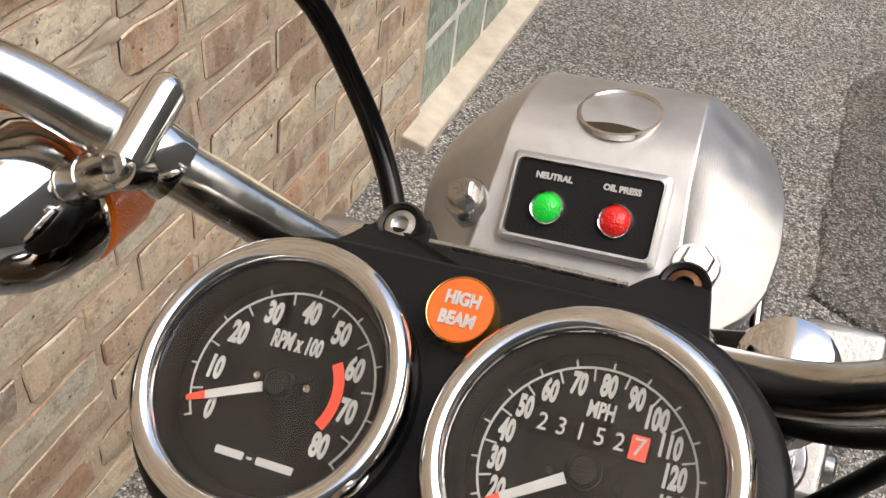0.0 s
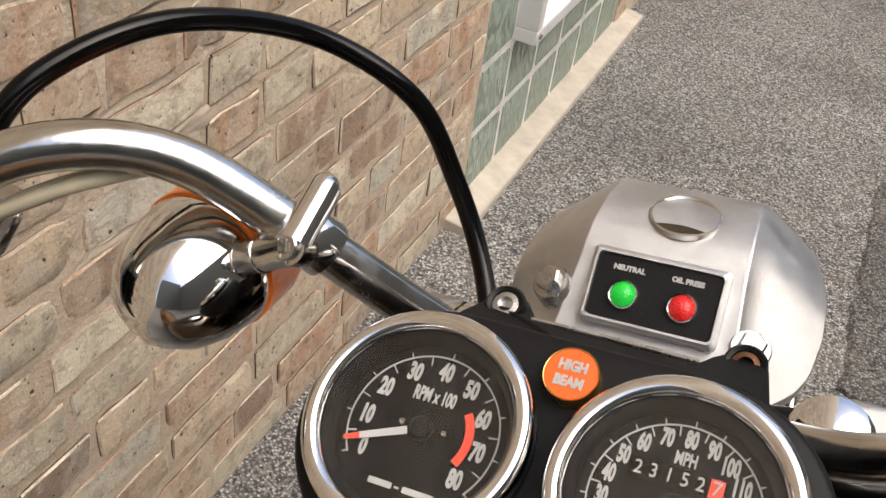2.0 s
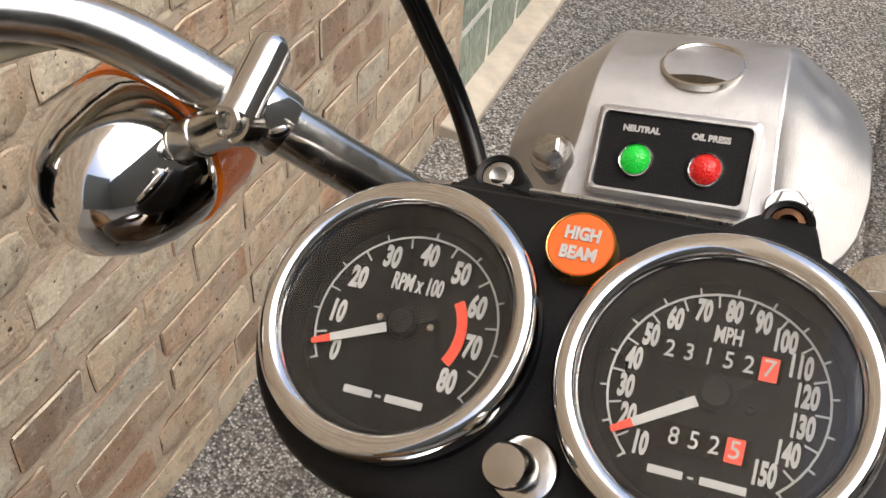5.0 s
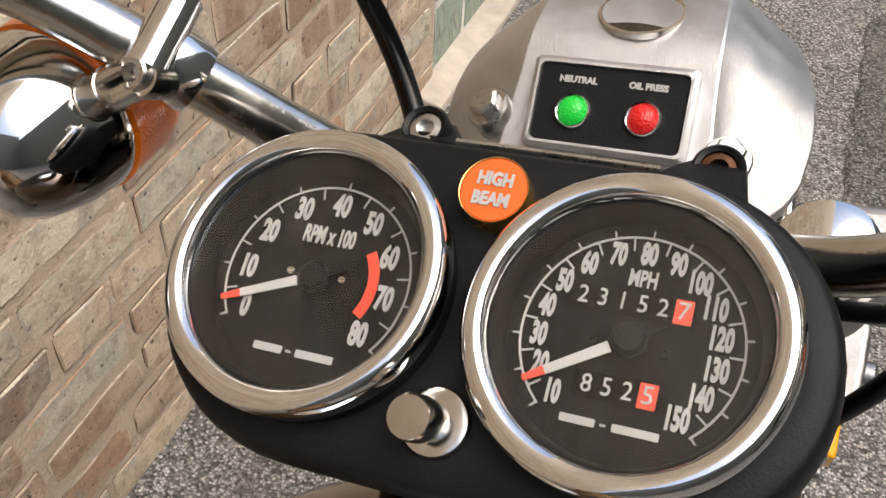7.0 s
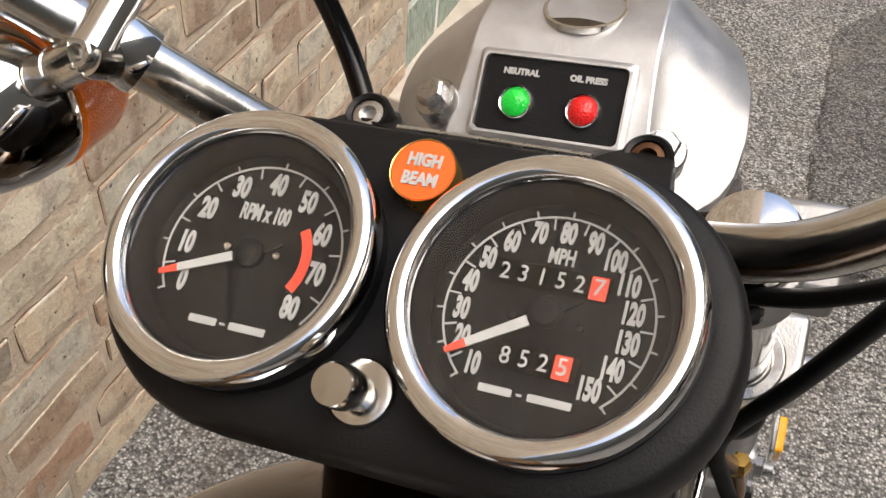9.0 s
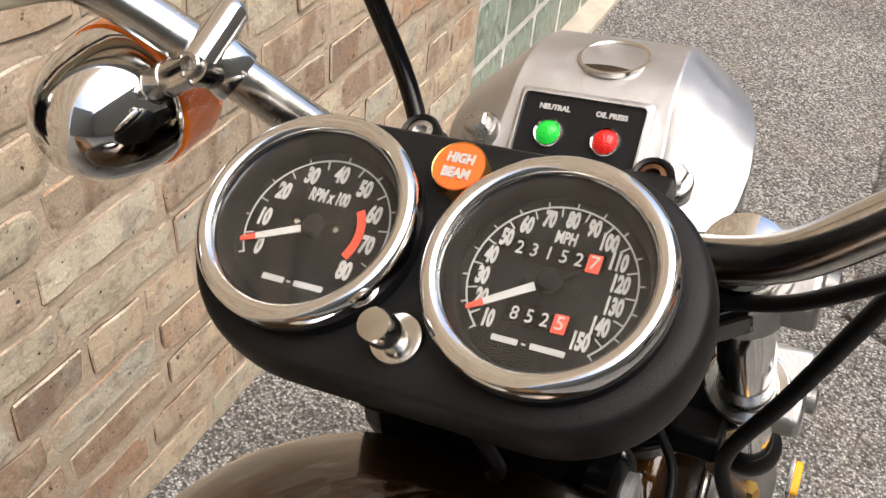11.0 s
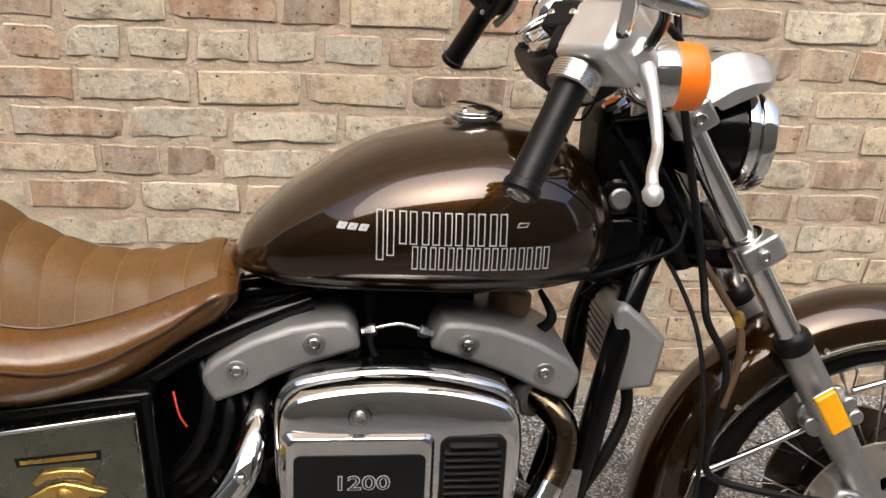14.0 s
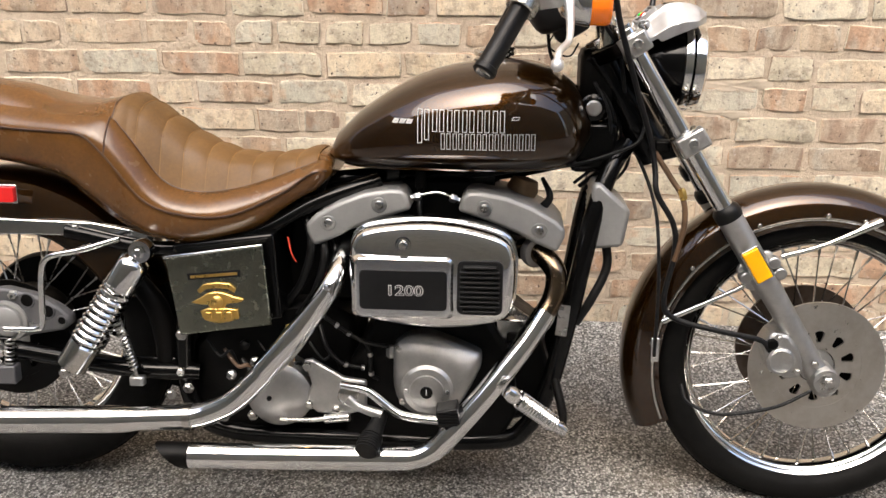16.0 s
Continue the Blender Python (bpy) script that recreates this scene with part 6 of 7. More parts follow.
def exhaust():
    p = part("front_exhaust", tube([(0.848, -0.135, 0.425), (0.835, -0.145, 0.405), (0.79, -0.175, 0.343), (0.73, -0.2, 0.268), (0.675, -0.215, 0.205), (0.645, -0.218, 0.172), (0.61, -0.22, 0.153), (0.57, -0.22, 0.149)], 0.0225, 22), CHROME, bike, "long chrome lower exhaust pipe")
    part("header_pipe", tube([(0.80, -0.05, 0.53), (0.835, -0.08, 0.53), (0.864, -0.105, 0.505), (0.868, -0.115, 0.475), (0.86, -0.125, 0.445), (0.845, -0.137, 0.42)], 0.021, 22), HEAT_CHROME, p, "heat-browned header pipe")
    low = tube([(0.60, -0.22, 0.15), (0.56, -0.22, 0.148), (0.3, -0.22, 0.140), (0.15, -0.22, 0.1365)], [0.0235, 0.0255, 0.0255, 0.0255], 28, 3, smooth=False)
    part("muffler", low, CHROME, p, "straight chrome muffler")
    tip = bmesh.new()
    rings = []
    for x0, slope, r in ((0.16, 0.0, 0.026), (0.152, 0.0, 0.0262), (0.122, 1.15, 0.0262), (0.123, 1.15, 0.0225), (0.15, 0.5, 0.0215)):
        rings.append([Vector((x0 - slope * r * math.sin(a), -0.22 + r * math.cos(a), 0.1365 + r * math.sin(a))) for a in np.linspace(0, 2 * math.pi, 29)[:-1]])
    skin(tip, rings)
    part("slash_tip", tip, BLACK_MATT, p, "sooty slash-cut tip")
    part("exhaust_gasket", lathe([(0.03, -0.01), (0.032, 0), (0.03, 0.01)], (0.828, -0.075, 0.531), (0.5, -0.8, 0), 24), CAST, p)
    q = part("rear_exhaust", tube([(0.46, -0.06, 0.54), (0.455, -0.12, 0.525), (0.447, -0.165, 0.50), (0.43, -0.19, 0.465), (0.375, -0.2, 0.385), (0.31, -0.2, 0.31), (0.25, -0.2, 0.25), (0.2, -0.2, 0.222), (0.15, -0.2, 0.208), (0.08, -0.2, 0.203)], [0.02, 0.02, 0.0205, 0.0215, 0.023, 0.024, 0.024, 0.024, 0.024, 0.024], 22), CHROME, bike, "chrome upper exhaust pipe")
    part("muffler", tube([(0.165, -0.2, 0.210), (0.05, -0.2, 0.202), (0.03, -0.2, 0.2005), (0.0, -0.2, 0.198), (-0.3, -0.2, 0.185), (-0.75, -0.2, 0.165)], [0.0245, 0.0245, 0.027, 0.0275, 0.0275, 0.0275], 28, 3, smooth=False), CHROME, q, "straight chrome muffler")
    part("pipe_clamp", lathe([(0.025, -0.008), (0.0275, -0.007), (0.0275, 0.007), (0.025, 0.008)], (0.155, -0.2, 0.209), (1, 0, 0.08), 28), CHROME_OLD, q)
    shield = [(0.437, -0.2, 0.478), (0.37, -0.208, 0.385), (0.31, -0.209, 0.315)]
    part("heat_shield", tube(shield, [0.012, 0.0235, 0.0245], 20), CHROME, q, "chrome heat shield")
    bolt((0.438, -0.21, 0.487), OUT, 0.006, q, CHROME, "shield_screw", h=0.008)


exhaust()


def side_cover():
    out = [(0.114, 0.526), (0.306, 0.555), (0.320, 0.394), (0.136, 0.367)]
    part("battery_box", slab([(0.12, 0.545), (0.322, 0.572), (0.335, 0.40), (0.15, 0.372)], (0, 0.06, 0), OUT, 0.205), BLACK_GLOSS, bike, "black battery box", bevel=0.006)
    c = part("side_cover", slab(out, (0, -0.152, 0), OUT, 0.018), PLATED, bike, "flat polished side cover tinted as if reflecting dark green, with gilt emblem", bevel=0.004)
    part("top_lip", slab([(0.112, 0.528), (0.307, 0.5575), (0.3075, 0.5515), (0.1125, 0.522)], (0, -0.166, 0), OUT, 0.008), CHROME, c, bevel=0.002)
    part("slot", slab([(0.157, 0.494), (0.262, 0.505), (0.262, 0.4915), (0.159, 0.4815)], (0, -0.1695, 0), OUT, 0.001), BLACK, c, "dark slot")
    part("slot_insert", slab([(0.163, 0.4905), (0.256, 0.5005), (0.256, 0.4945), (0.164, 0.485)], (0, -0.1702, 0), OUT, 0.001), BRASS, c, "yellow strip")
    # gilt emblem: banner, spread shape, block
    em = part("emblem", slab([(0.176, 0.462), (0.19, 0.475), (0.215, 0.479), (0.24, 0.478), (0.253, 0.468), (0.25, 0.459), (0.236, 0.467), (0.215, 0.468), (0.195, 0.465), (0.182, 0.456)], (0, -0.170, 0), OUT, 0.005), BRASS, c, "gilt relief emblem", bevel=0.0015)
    wing = [(0.163, 0.437), (0.18, 0.446), (0.197, 0.457), (0.215, 0.461), (0.232, 0.458), (0.25, 0.452), (0.268, 0.447), (0.262, 0.441), (0.247, 0.439), (0.234, 0.437), (0.228, 0.428), (0.203, 0.426), (0.196, 0.434), (0.182, 0.434)]
    part("emblem_spread", slab(wing, (0, -0.170, 0), OUT, 0.006), BRASS, em, bevel=0.002)
    part("emblem_boss", lathe([(0.013, 0), (0.012, 0.004), (0.006, 0.008), (0, 0.0085)], (0.215, -0.174, 0.441), OUT, 20), BRASS, em)
    part("emblem_block", slab([(0.181, 0.421), (0.196, 0.427), (0.232, 0.428), (0.255, 0.426), (0.257, 0.408), (0.244, 0.402), (0.215, 0.396), (0.19, 0.402), (0.184, 0.409)], (0, -0.170, 0), OUT, 0.006), BRASS, em, bevel=0.002)
    for k in range(3):
        part("emblem_bar", box((0.198 + 0.02 * k, -0.1775, 0.4125 + 0.001 * k), (0.012, 0.004, 0.014)), BRASS, em, bevel=0.0015)
    part("red_wire", tube([(0.345, -0.12, 0.56), (0.352, -0.125, 0.53), (0.36, -0.12, 0.51)], 0.0015, 8), RED_INK, bike, "red wire")
    for k, (x, z) in enumerate(((0.36, 0.55), (0.385, 0.53), (0.41, 0.51))):
        part("black_hose", tube([(x, -0.06, z + 0.07), (x + 0.03, -0.11, z), (x + 0.01, -0.105, z - 0.08), (x - 0.03, -0.08, z - 0.14)], 0.009 - 0.001 * k, 12), RUBBER, bike, "black hose")


side_cover()


def shock(s):
    a, b = Vector((0.069, s * 0.165, 0.537)), Vector((-0.092, s * 0.165, 0.293))
    d = (b - a).normalized()
    L = (b - a).length
    root = part("shock_absorber", tube([a, a + d * (L - 0.02)], 0.011, 16, 1, smooth=False), CHROME, bike, "chrome coil-spring shock absorber")
    part("eye", lathe([(0.010, -0.014), (0.0215, -0.014), (0.0225, -0.01), (0.0225, 0.01), (0.0215, 0.014), (0.010, 0.014)], a, OUT, 28, closed=True), CHROME, root)
    part("eye_bushing", lathe([(0.0102, -0.016), (0.0102, 0.016)], a, OUT, 20), RUBBER, root)
    bolt(a + Vector((0, s * 0.016, 0)), (0, s, 0), 0.009, root, CHROME)
    part("top_cover", lathe([(0.013, 0.016), (0.027, 0.024), (0.031, 0.034), (0.031, 0.088), (0.029, 0.09)], a, d, 32), CHROME, root)
    turns, pts = 10, []
    for k in range(turns * 14 + 1):
        f = k / (turns * 14)
        ang = 2 * math.pi * k / 14
        turn = axes(d)
        pts.append(a + d * (0.088 + f * (L - 0.088 - 0.06)) + turn @ Vector((0.028 * math.cos(ang), 0.028 * math.sin(ang), 0)))
    part("spring", tube(pts, 0.0057, 8, 1, smooth=False), CHROME, root, "chrome coil spring")
    part("bottom_body", lathe([(0.03, L - 0.064), (0.031, L - 0.06), (0.031, L - 0.005), (0.022, L + 0.002), (0, L + 0.003)], a, d, 32), CHROME_OLD, root)
    bolt(b + Vector((-0.004, s * 0.02, -0.006)), (0, s, 0), 0.010, root, STEEL)


shock(-1)
shock(1)


def rear_end():
    strut = part("fender_strut", slab([(-0.45, 0.585), (-0.2, 0.582), (-0.05, 0.579), (0.035, 0.566), (0.082, 0.552), (0.06, 0.53), (0.01, 0.528), (-0.02, 0.546), (-0.1, 0.55), (-0.45, 0.55)], (0, -0.105, 0), OUT, 0.012), CHROME, bike, "chrome fender strut", bevel=0.003)
    bolt((-0.08, -0.117, 0.565), OUT, 0.009, strut, STEEL)
    # slight emission brightens this reflector, which holds no bulb
    part("rear_reflector", slab(rounded(0.05, 0.03, 0.003), (-0.222, -0.118, 0.632), OUT, 0.008), lamp_mat("red_reflector", (0.6, 0.015, 0.015), 0.05), bike, "red side reflector in a chrome rim", bevel=0.001)
    part("reflector_rim", slab(rounded(0.058, 0.038, 0.004), (-0.222, -0.1135, 0.632), OUT, 0.005), CHROME, bike, bevel=0.001)
    part("guard_bar", tube([(0.02, -0.15, 0.555), (-0.05, -0.165, 0.535), (-0.115, -0.17, 0.52), (-0.132, -0.17, 0.49), (-0.138, -0.17, 0.42), (-0.14, -0.17, 0.385), (-0.155, -0.17, 0.372), (-0.22, -0.17, 0.37)], 0.0062, 14), CHROME, bike, "bent chrome guard bar")
    cal = part("rear_caliper", slab([(-0.34, 0.41), (-0.29, 0.432), (-0.24, 0.438), (-0.18, 0.425), (-0.13, 0.4), (-0.108, 0.382), (-0.108, 0.365), (-0.125, 0.352), (-0.19, 0.34), (-0.24, 0.325), (-0.32, 0.335)], (0, -0.09, 0), OUT, 0.03), GREY_CAST, bike, "dark grey cast rear caliper", bevel=0.006, segments=3)
    for x, z, r in ((-0.194, 0.414, 0.013), (-0.153, 0.392, 0.0125), (-0.125, 0.373, 0.008)):
        rim = part("hole_rim", lathe([(r, -0.004), (r, 0.0022), (r + 0.0022, 0.0026), (r + 0.0035, 0)], (x, -0.12, z), OUT, 24, closed=True), GREY_CAST, cal)
        # no opening here: a black disc gives the shade of the hole
        part("hole", lathe([(0, 0.0006), (r, 0.0006), (r, -0.004)], (x, -0.12, z), OUT, 24), BLACK_MATT, rim, "black disc standing for a shaded hole")
    part("caliper_body", lathe([(0.044, -0.004), (0.043, 0.004), (0.037, 0.006), (0.0355, 0.003), (0.033, 0.003), (0.031, 0.009), (0.026, 0.012), (0, 0.0135)], (-0.24, -0.12, 0.369), OUT, 40), CAST_MATT, cal, "dull grey round caliper cap")
    bolt((-0.222, -0.12, 0.424), (0.2, -1, 0.3), 0.0085, cal, STEEL)
    part("bleed_nipple", tube([(-0.19, -0.118, 0.36), (-0.178, -0.132, 0.362), (-0.168, -0.138, 0.363)], [0.008, 0.007, 0.005], 12, 1, smooth=False), STEEL, cal)
    a, b, coil = Vector((-0.229, -0.14, 0.336)), Vector((-0.234, -0.14, 0.285)), []
    for k in range(6 * 10 + 1):
        coil.append(a.lerp(b, k / 60) + Vector((0.0085 * math.cos(0.2 * math.pi * k), 0.0085 * math.sin(0.2 * math.pi * k), 0)))
    spring = part("adjuster_spring", tube(coil, 0.0022, 6, 1, smooth=False), STEEL, bike, "small bright coil spring")
    part("adjuster_block", box((-0.238, -0.135, 0.262), (0.036, 0.03, 0.04)), GREY_CAST, spring, bevel=0.004)
    part("brake_drum", lathe([(0.04, 0), (0.135, 0.004), (0.14, 0.012), (0.14, 0.03), (0.04, 0.034)], (-0.255, 0.085, 0.315), (0, 1, 0), 48), BLACK_MATT, bike, "black rear sprocket and drum")
    part("chain_guard", slab([(-0.36, 0.36), (-0.2, 0.47), (0.05, 0.44), (0.2, 0.36), (0.2, 0.24), (-0.1, 0.25), (-0.34, 0.27)], (0, 0.137, 0), OUT, 0.012), BLACK_GLOSS, bike, "black chain guard", bevel=0.003)
    coil = []
    a, b = Vector((-0.0, -0.15, 0.40)), Vector((0.032, -0.15, 0.285))
    for k in range(15 * 10 + 1):
        f, ang = k / 150, 2 * math.pi * k / 10
        coil.append(a.lerp(b, f) + axes(b - a) @ Vector((0.0085 * math.cos(ang), 0.0085 * math.sin(ang), 0)))
    sp = part("switch_spring", tube(coil, 0.0022, 6, 1, smooth=False), STEEL, bike, "small dark coil spring")
    part("spring_rod", tube([a + Vector((0, 0, 0.03)), b + Vector((0.004, 0, -0.02))], 0.004, 10, 1, smooth=False), STEEL, sp)
    part("rod_block", box((0.036, -0.15, 0.262), (0.03, 0.02, 0.02)), CAST, sp, bevel=0.004)
    part("inner_fender", tube([(0.02, -0.09, 0.46), (0.062, -0.09, 0.40), (0.078, -0.09, 0.33), (0.076, -0.09, 0.27)], [0.02, 0.024, 0.024, 0.02], 14), BLACK_MATT, bike, "black chain guard")
    # added black plate that hides the bright ground behind the frame
    part("lower_frame_plate", slab([(-0.02, 0.17), (0.14, 0.13), (0.14, 0.42), (0.02, 0.42)], (0, 0.10, 0), OUT, 0.03), BLACK_MATT, bike, "black plate added to darken a gap in the frame", bevel=0.004)
    part("frame_plate", box((0.05, -0.10, 0.275), (0.13, 0.01, 0.04)), BLACK_GLOSS, bike, bevel=0.004)
    for x, z in ((0.115, 0.27), (0.128, 0.235), (0.09, 0.22), (0.26, 0.18), (0.2, 0.175), (0.12, 0.35)):
        bolt((x, -0.118, z), OUT, 0.009, bike, STEEL)
    for k in range(7):
        x, z = 0.17 + 0.035 * k, 0.34 - 0.02 * (k % 3)
        part("wire", tube([(x, -0.11, z), (x + 0.03, -0.125, z - 0.03), (x + 0.05, -0.12, z - 0.02 - 0.01 * (k % 2)), (x + 0.06, -0.1, z - 0.06)], 0.003 + 0.0012 * (k % 3), 8), (BLACK, BROWN_HOSE, RUBBER, BLACK_GLOSS)[k % 4], bike)
    for k, (x, z, m) in enumerate(((0.27, 0.30, STEEL), (0.33, 0.315, BRASS), (0.22, 0.27, STEEL), (0.36, 0.34, CAST), (0.25, 0.335, BLACK_MATT))):
        part("fitting", lathe([(0.008, 0), (0.010, 0.004), (0.010, 0.014), (0.006, 0.018), (0, 0.019)], (x, -0.118, z), (0.2, -1, 0.1), 12), m, bike)
    part("brass_strip", slab(rounded(0.022, 0.06, 0.004), (0.345, -0.115, 0.35), OUT, 0.006), BRASS, bike, bevel=0.002)
    hoses = ([(0.39, -0.10, 0.42), (0.415, -0.125, 0.401), (0.439, -0.125, 0.383), (0.463, -0.125, 0.366), (0.498, -0.125, 0.348), (0.542, -0.122, 0.341)], [(0.40, -0.10, 0.375), (0.414, -0.122, 0.343), (0.432, -0.125, 0.317), (0.456, -0.125, 0.30), (0.489, -0.12, 0.293)], [(0.498, -0.125, 0.347), (0.505, -0.125, 0.323), (0.507, -0.125, 0.283), (0.52, -0.115, 0.268)])
    for line, at in zip(hoses, ((2, 3), (3, 4), (1, 2))):
        hose = part("oil_hose", tube(line, 0.0042, 10), RUBBER, bike, "thin black oil hose with bright clips")
        for k in at:
            d = Vector(line[k]) - Vector(line[k - 1])
            part("hose_clip", lathe([(0.0044, -0.004), (0.0058, -0.003), (0.0058, 0.003), (0.0044, 0.004)], line[k], d, 14), STEEL, hose, "bright clip")
    part("oil_sender", lathe([(0.009, -0.012), (0.011, -0.008), (0.011, 0.006), (0.006, 0.012), (0, 0.013)], (0.547, -0.118, 0.329), (0, 0, 1), 6), CAST, bike, "dull hexagonal fitting")


rear_end()


def front_bits():
    horn = slab([(0.93, 0.668), (0.945, 0.676), (1.006, 0.622), (0.994, 0.55), (0.936, 0.544)], (0, 0.04, 0), OUT, 0.14)
    h = part("regulator", horn, CAST_MATT, bike, "wedge-shaped ribbed grey regulator box", bevel=0.008)
    for k in range(9):
        z = 0.565 + 0.0115 * k
        part("regulator_rib", box((0.936 + 0.002 * (k > 6), -0.03, z), (0.012, 0.13, 0.005)), CAST_MATT, h)
    part("regulator_lead", tube([(0.965, -0.06, 0.552), (0.968, -0.07, 0.50), (0.94, -0.085, 0.44), (0.91, -0.09, 0.39)], 0.009, 14), RUBBER, bike, "thick black lead")
    rod = part("highway_peg", lathe([(0, -0.022), (0.012, -0.018), (0.016, -0.006), (0.016, 0.004), (0.011, 0.012), (0.0095, 0.02), (0.0095, 0.12), (0.012, 0.125), (0.012, 0.14), (0, 0.143)], (0.79, -0.262, 0.305), (0.70, 0.335, -0.63), 24), CHROME, bike, "chrome ribbed highway peg")
    coil = []
    a = Vector((0.79, -0.262, 0.305))
    d = Vector((0.70, 0.335, -0.63)).normalized()
    for k in range(14 * 10 + 1):
        ang = 2 * math.pi * k / 10
        coil.append(a + d * (0.014 + 0.098 * k / 140) + axes(d) @ Vector((0.0145 * math.cos(ang), 0.0145 * math.sin(ang), 0)))
    part("spring", tube(coil, 0.0036, 7, 1, smooth=False), CHROME, rod, "chrome coil")
    part("peg_bracket", tube([(0.884, -0.217, 0.222), (0.886, -0.17, 0.24), (0.87, -0.1, 0.285)], 0.009, 12), BLACK_MATT, rod)
    # caliper on the disc
    cal_out = [(1.268, 0.365), (1.285, 0.395), (1.318, 0.39), (1.338, 0.365), (1.352, 0.325), (1.345, 0.302), (1.318, 0.30), (1.285, 0.315)]
    c = part("front_caliper", slab(cal_out, (0, -0.062, 0), OUT, 0.062), CAST, bike, "cast aluminium front brake caliper", bevel=0.008, segments=3)
    part("piston_cap", lathe([(0.027, 0), (0.027, 0.006), (0.022, 0.009), (0.018, 0.007), (0, 0.007)], (1.305, -0.123, 0.338), OUT, 32), CAST, c)
    bolt((1.338, -0.123, 0.315), OUT, 0.007, c, STEEL)
    bolt((1.298, -0.123, 0.382), OUT, 0.007, c, STEEL)
    part("banjo", lathe([(0.011, -0.008), (0.011, 0.008)], (1.287, -0.122, 0.372), OUT, 16), BLACK_MATT, c, bevel=0.002)
    # mudguard stays
    for s in (-1, 1):
        y = 0.082 * s
        part("fender_stay", tube([(1.27, y, 0.495), (1.2, y * 0.97, 0.455), (1.085, y * 0.83, 0.392)], [0.006, 0.0045, 0.0065], 12), CHROME, ff, "bright stay")
        part("fender_stay", tube([(1.30, y, 0.535), (1.38, y * 0.97, 0.56), (1.485, y * 0.83, 0.605)], [0.006, 0.0045, 0.0085], 12), CHROME, ff, "bright stay")
    for ang in (38, 75, 88, 112, 140, 172):
        r = 0.312
        bolt((1.375 + r * math.cos(radians(ang)), -0.0655, 0.302 + r * math.sin(radians(ang))), OUT, 0.0045, ff, CHROME_OLD, "rivet", hexagon=False, h=0.002)
    part("cable_clip", slab(rounded(0.016, 0.05, 0.003), (1.064, -0.118, 0.352), OUT, 0.008), CHROME, bike, bevel=0.002)
    part("stem_boot", lathe([(0.02, -0.02), (0.026, -0.015), (0.028, 0.0), (0.026, 0.015), (0.02, 0.02)], on_fork(0.345, 0.112), FORK, 24), RUBBER, bike)
    part("hose_union", box((1.06, -0.075, 0.745), (0.03, 0.035, 0.022)), BLACK_MATT, bike, bevel=0.004)
    part("brass_fitting", lathe([(0.006, -0.01), (0.008, -0.006), (0.008, 0.008), (0.006, 0.012)], (1.098, -0.112, 0.66), (0.3, 0, -1), 6), BRASS, bike)


front_bits()


def rear_of_engine():
    """The small relay box and its return spring between the air cleaner and the pipe."""
    b = part("relay_box", box((0.782, -0.075, 0.372), (0.06, 0.03, 0.044)), CHROME_OLD, bike, "dented bright relay box", bevel=0.004)
    part("relay_base", box((0.80, -0.078, 0.356), (0.05, 0.03, 0.022)), BLACK_MATT, b, bevel=0.003)
    coil = []
    a, e = Vector((0.783, -0.085, 0.413)), Vector((0.837, -0.085, 0.377))
    for k in range(13 * 10 + 1):
        coil.append(a.lerp(e, k / 130) + axes(e - a) @ Vector((0.008 * math.cos(2 * math.pi * k / 10), 0.008 * math.sin(2 * math.pi * k / 10), 0)))
    part("return_spring", tube(coil, 0.002, 6, 1, smooth=False), STEEL, b, "small coil spring")


rear_of_engine()



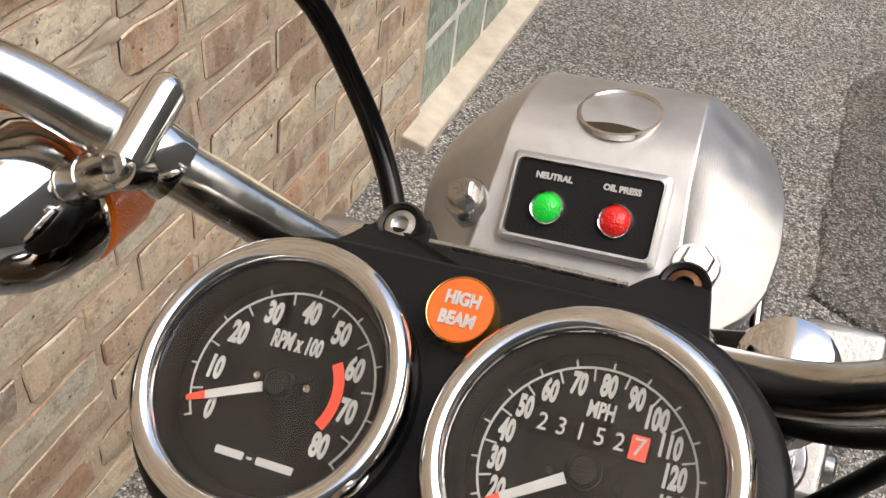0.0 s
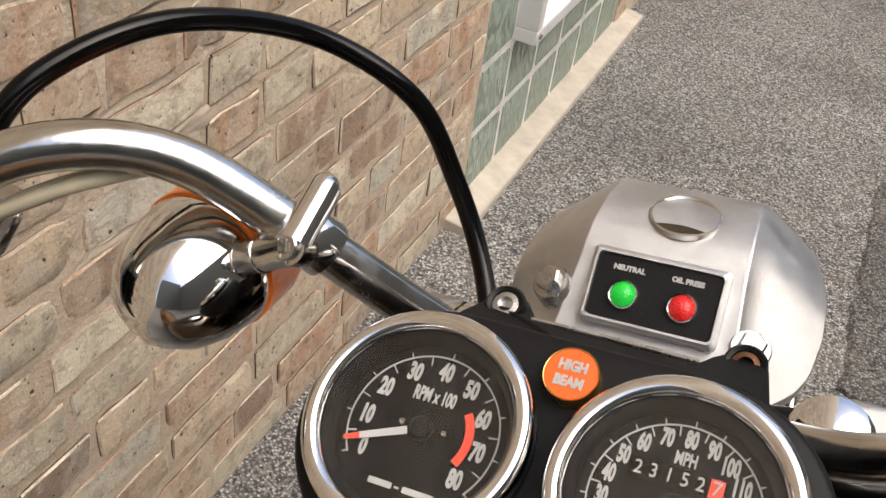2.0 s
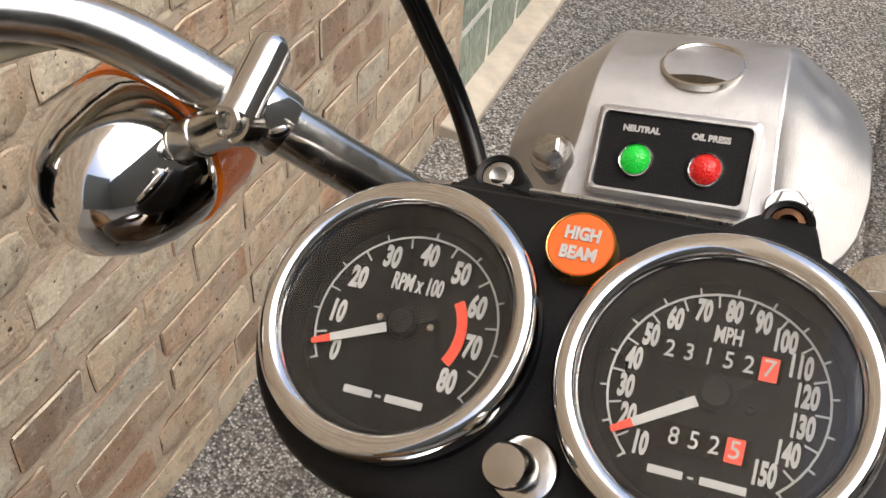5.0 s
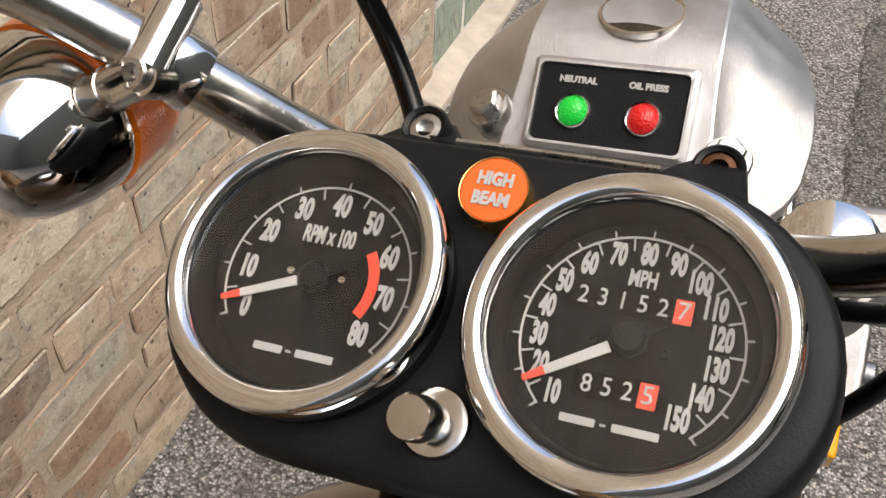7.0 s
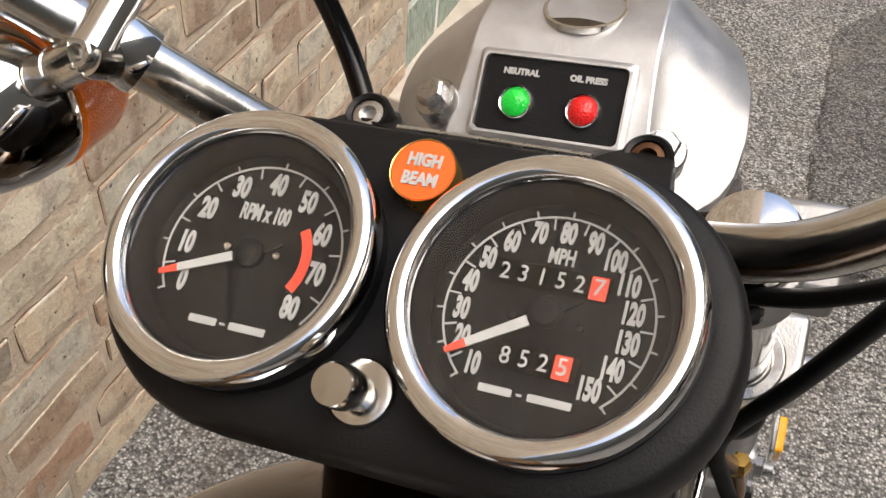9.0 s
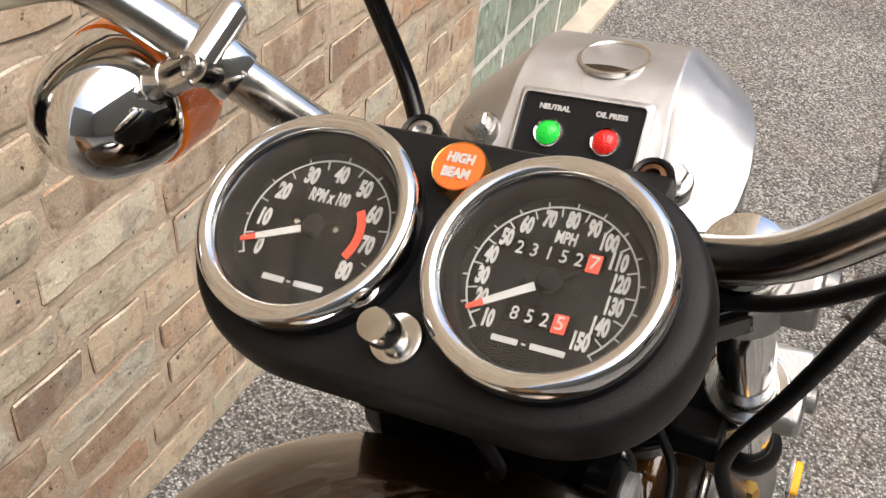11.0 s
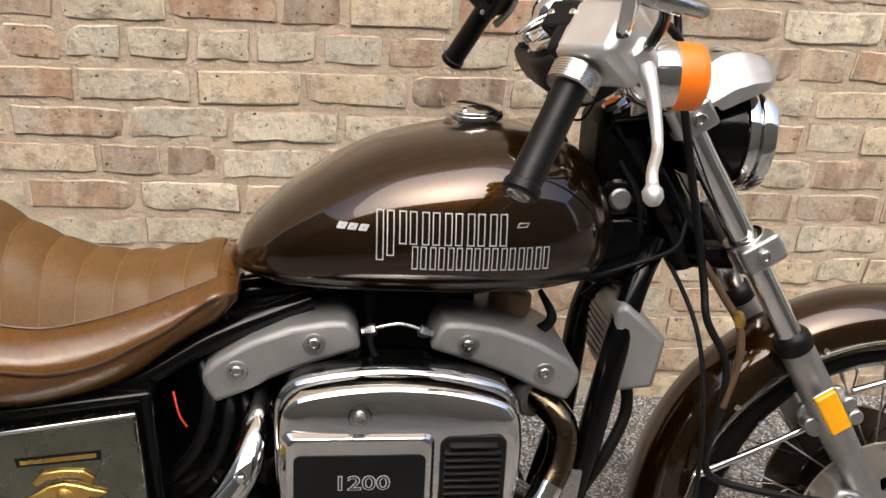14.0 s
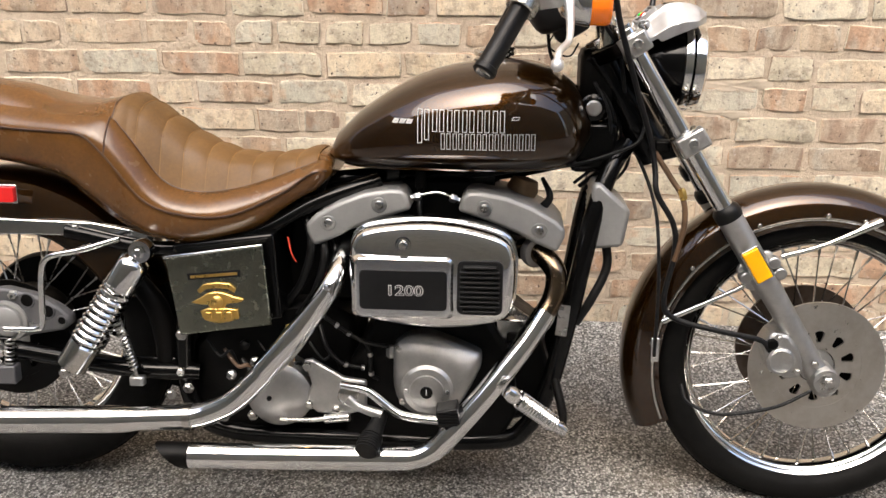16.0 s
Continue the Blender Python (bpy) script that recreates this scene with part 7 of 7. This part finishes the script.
# ---- the bricks of the wall ----
def brick_mesh(length, height, seed):
    """A worn brick: an uneven front, a chipped and rounded outline, and sides that run back into the mortar."""
    rnd = random.Random(seed)
    lip = 0.003
    inner = 7 if length > 0.15 else 4
    xs = [-length / 2, -length / 2 + lip, *[length * (k / inner - 0.5) for k in range(1, inner)], length / 2 - lip, length / 2]
    zs = [-height / 2, -height / 2 + lip, 0.0, height / 2 - lip, height / 2]
    nx, nz = len(xs) - 1, len(zs) - 1
    bites = [(rnd.choice((-1, 1)) * length / 2, rnd.choice((-1, 1)) * height / 2, rnd.uniform(0.006, 0.02)) for _ in range(2)]
    bites += [(rnd.uniform(-0.4, 0.4) * length, rnd.choice((-1, 1)) * height / 2, rnd.uniform(0.004, 0.011)) for _ in range(3)]
    bm = bmesh.new()
    rows = []
    for i, x in enumerate(xs):
        row = []
        for j, z in enumerate(zs):
            rim = i in (0, nx) or j in (0, nz)
            near = rim or i in (1, nx - 1) or j in (1, nz - 1)
            px = x + 0.0045 * noise.noise((x * 20, z * 20, seed)) * near
            pz = z + (0.0042 * noise.noise((x * 16, z * 30, seed + 7)) + 0.0022 * noise.noise((x * 60, z * 60, seed + 3))) * near
            if i in (0, nx) and j in (0, nz):
                px, pz = px * (1 - 0.004 / abs(x)), pz * (1 - 0.004 / abs(z))
            y = -0.0008 + 0.0016 * noise.noise((x * 25, z * 25, seed + 1)) + (0.0015 if rim else 0)
            for bx, bz, r in bites:
                f = max(0.0, 1 - math.hypot(px - bx, pz - bz) / r)
                px, pz, y = px - 0.35 * r * f * (0.4 if bx > 0 else -0.4) * (abs(bx) > 0.49 * length), pz - 0.5 * r * f * math.copysign(1, bz), y + 0.004 * f
            row.append(bm.verts.new((px, y, pz)))
        rows.append(row)
    for a, b in zip(rows, rows[1:]):
        for k in range(nz):
            bm.faces.new((a[k], b[k], b[k + 1], a[k + 1]))
    rim = [rows[i][0] for i in range(nx + 1)] + [rows[nx][j] for j in range(1, nz + 1)] + [rows[i][nz] for i in range(nx - 1, -1, -1)] + [rows[0][j] for j in range(nz - 1, 0, -1)]
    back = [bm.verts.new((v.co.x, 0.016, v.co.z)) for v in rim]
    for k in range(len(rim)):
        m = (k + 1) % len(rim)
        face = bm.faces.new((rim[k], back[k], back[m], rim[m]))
        # second slot: darker sides that stand for shade in the joint
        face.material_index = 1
    bmesh.ops.recalc_face_normals(bm, faces=bm.faces)
    me = bpy.data.meshes.new("brick")
    bm.to_mesh(me)
    bm.free()
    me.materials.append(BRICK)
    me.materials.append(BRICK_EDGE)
    me.shade_smooth()
    me.set_sharp_from_angle(angle=radians(22))
    return me


BRICK_H = 0.0635
SHAPES = {size: [brick_mesh(size, BRICK_H, 100 * k + int(size * 1000)) for k in range(10)] for size in (0.206, 0.197, 0.188, 0.098, 0.112)}


def lay_bricks():
    rnd = random.Random(7)
    near, rest = [], []
    courses = int((WALL_T - FIRST) / COURSE)
    for n in range(courses):
        z = FIRST + (n + 0.5) * COURSE
        if z > 3.4:
            break
        x = -3.4 - rnd.uniform(0, 0.2)
        header = n % 6 == 4
        while x < 7.0:
            size = rnd.choice((0.206, 0.206, 0.197, 0.188)) if not header and rnd.random() < 0.86 else rnd.choice((0.098, 0.112))
            gap = rnd.uniform(0.009, 0.015)
            a, b = x, x + size
            x = b + gap
            if z - 0.03 < WIN_T and b > WIN_L - 0.004 and a < WIN_R + 0.004:
                if a < WIN_L - 0.06:
                    b = WIN_L - 0.006
                elif b > WIN_R + 0.06:
                    a = WIN_R + 0.006
                else:
                    continue
            me = SHAPES[size][rnd.randrange(10)]
            m = pose((a + b) / 2, rnd.uniform(-0.002, 0.001), z + rnd.uniform(-0.003, 0.003), rnd.uniform(-1, 1), rnd.uniform(-0.8, 0.8), 0) @ Matrix.Diagonal(((b - a) / size, 1, rnd.uniform(0.92, 1.05), 1))
            picked = -0.7 < (a + b) / 2 < 2.4 and 0 < z < 1.5
            (near if picked else rest).append((m, me))
    near.sort(key=lambda k: abs(k[0].translation.x - 0.9) + abs(k[0].translation.z - 0.7))
    rest += near[300:]
    for m, me in near[:300]:
        ob = new("brick", me)
        ob.parent = WALL
        ob.matrix_world = m
    verts, faces, slots = [], [], []
    for m, me in rest:
        base = len(verts)
        verts += [tuple(m @ v.co) for v in me.vertices]
        faces += [[base + i for i in p.vertices] for p in me.polygons]
        slots += [p.material_index for p in me.polygons]
    me = bpy.data.meshes.new("brickwork")
    me.from_pydata(verts, [], faces)
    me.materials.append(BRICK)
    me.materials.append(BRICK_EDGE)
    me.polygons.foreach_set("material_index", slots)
    me.shade_smooth()
    me.set_sharp_from_angle(angle=radians(22))
    ob = new("brickwork", me)
    ob.parent = WALL
    tagged(ob, kind="stuff")


lay_bricks()


def smears():
    """Ragged patches of mortar smeared over the bricks."""
    rnd = random.Random(3)
    for cx, cz, w, h in ((1.33, 0.69, 0.24, 0.05), (1.3, 0.615, 0.2, 0.045)):
        bm = bmesh.new()
        rings = []
        turns = np.linspace(0, 2 * math.pi, 49)[:-1]
        edge = [1 + 0.35 * noise.noise((cx * 9 + 1.6 * math.cos(a), cz * 9 + 1.6 * math.sin(a), 1)) + 0.12 * noise.noise((cx * 9 + 5 * math.cos(a), cz * 9 + 5 * math.sin(a), 4)) for a in turns]
        for f, y in ((1.0, 0.006), (0.95, 0.003), (0.85, 0.001), (0.7, 0.0), (0.5, -0.0004), (0.3, -0.0004), (0.05, -0.0004)):
            rings.append([Vector((cx + w / 2 * f * e * math.copysign(abs(math.cos(a)) ** 0.8, math.cos(a)), y - 0.003 * noise.noise((cx * 40 + 5 * f * math.cos(a), cz * 40 + 4 * f * math.sin(a), cx)), cz + h / 2 * f * e * math.copysign(abs(math.sin(a)) ** 0.8, math.sin(a)))) for e, a in zip(edge, turns)])
        skin(bm, rings)
        part("mortar_smear", bm, GREY_MORTAR, WALL, "grey smeared mortar patch")


GREY_MORTAR = plain("grey_mortar", (0.57, 0.485, 0.375), 0.95, 0.9, 60, 0.2)
smears()
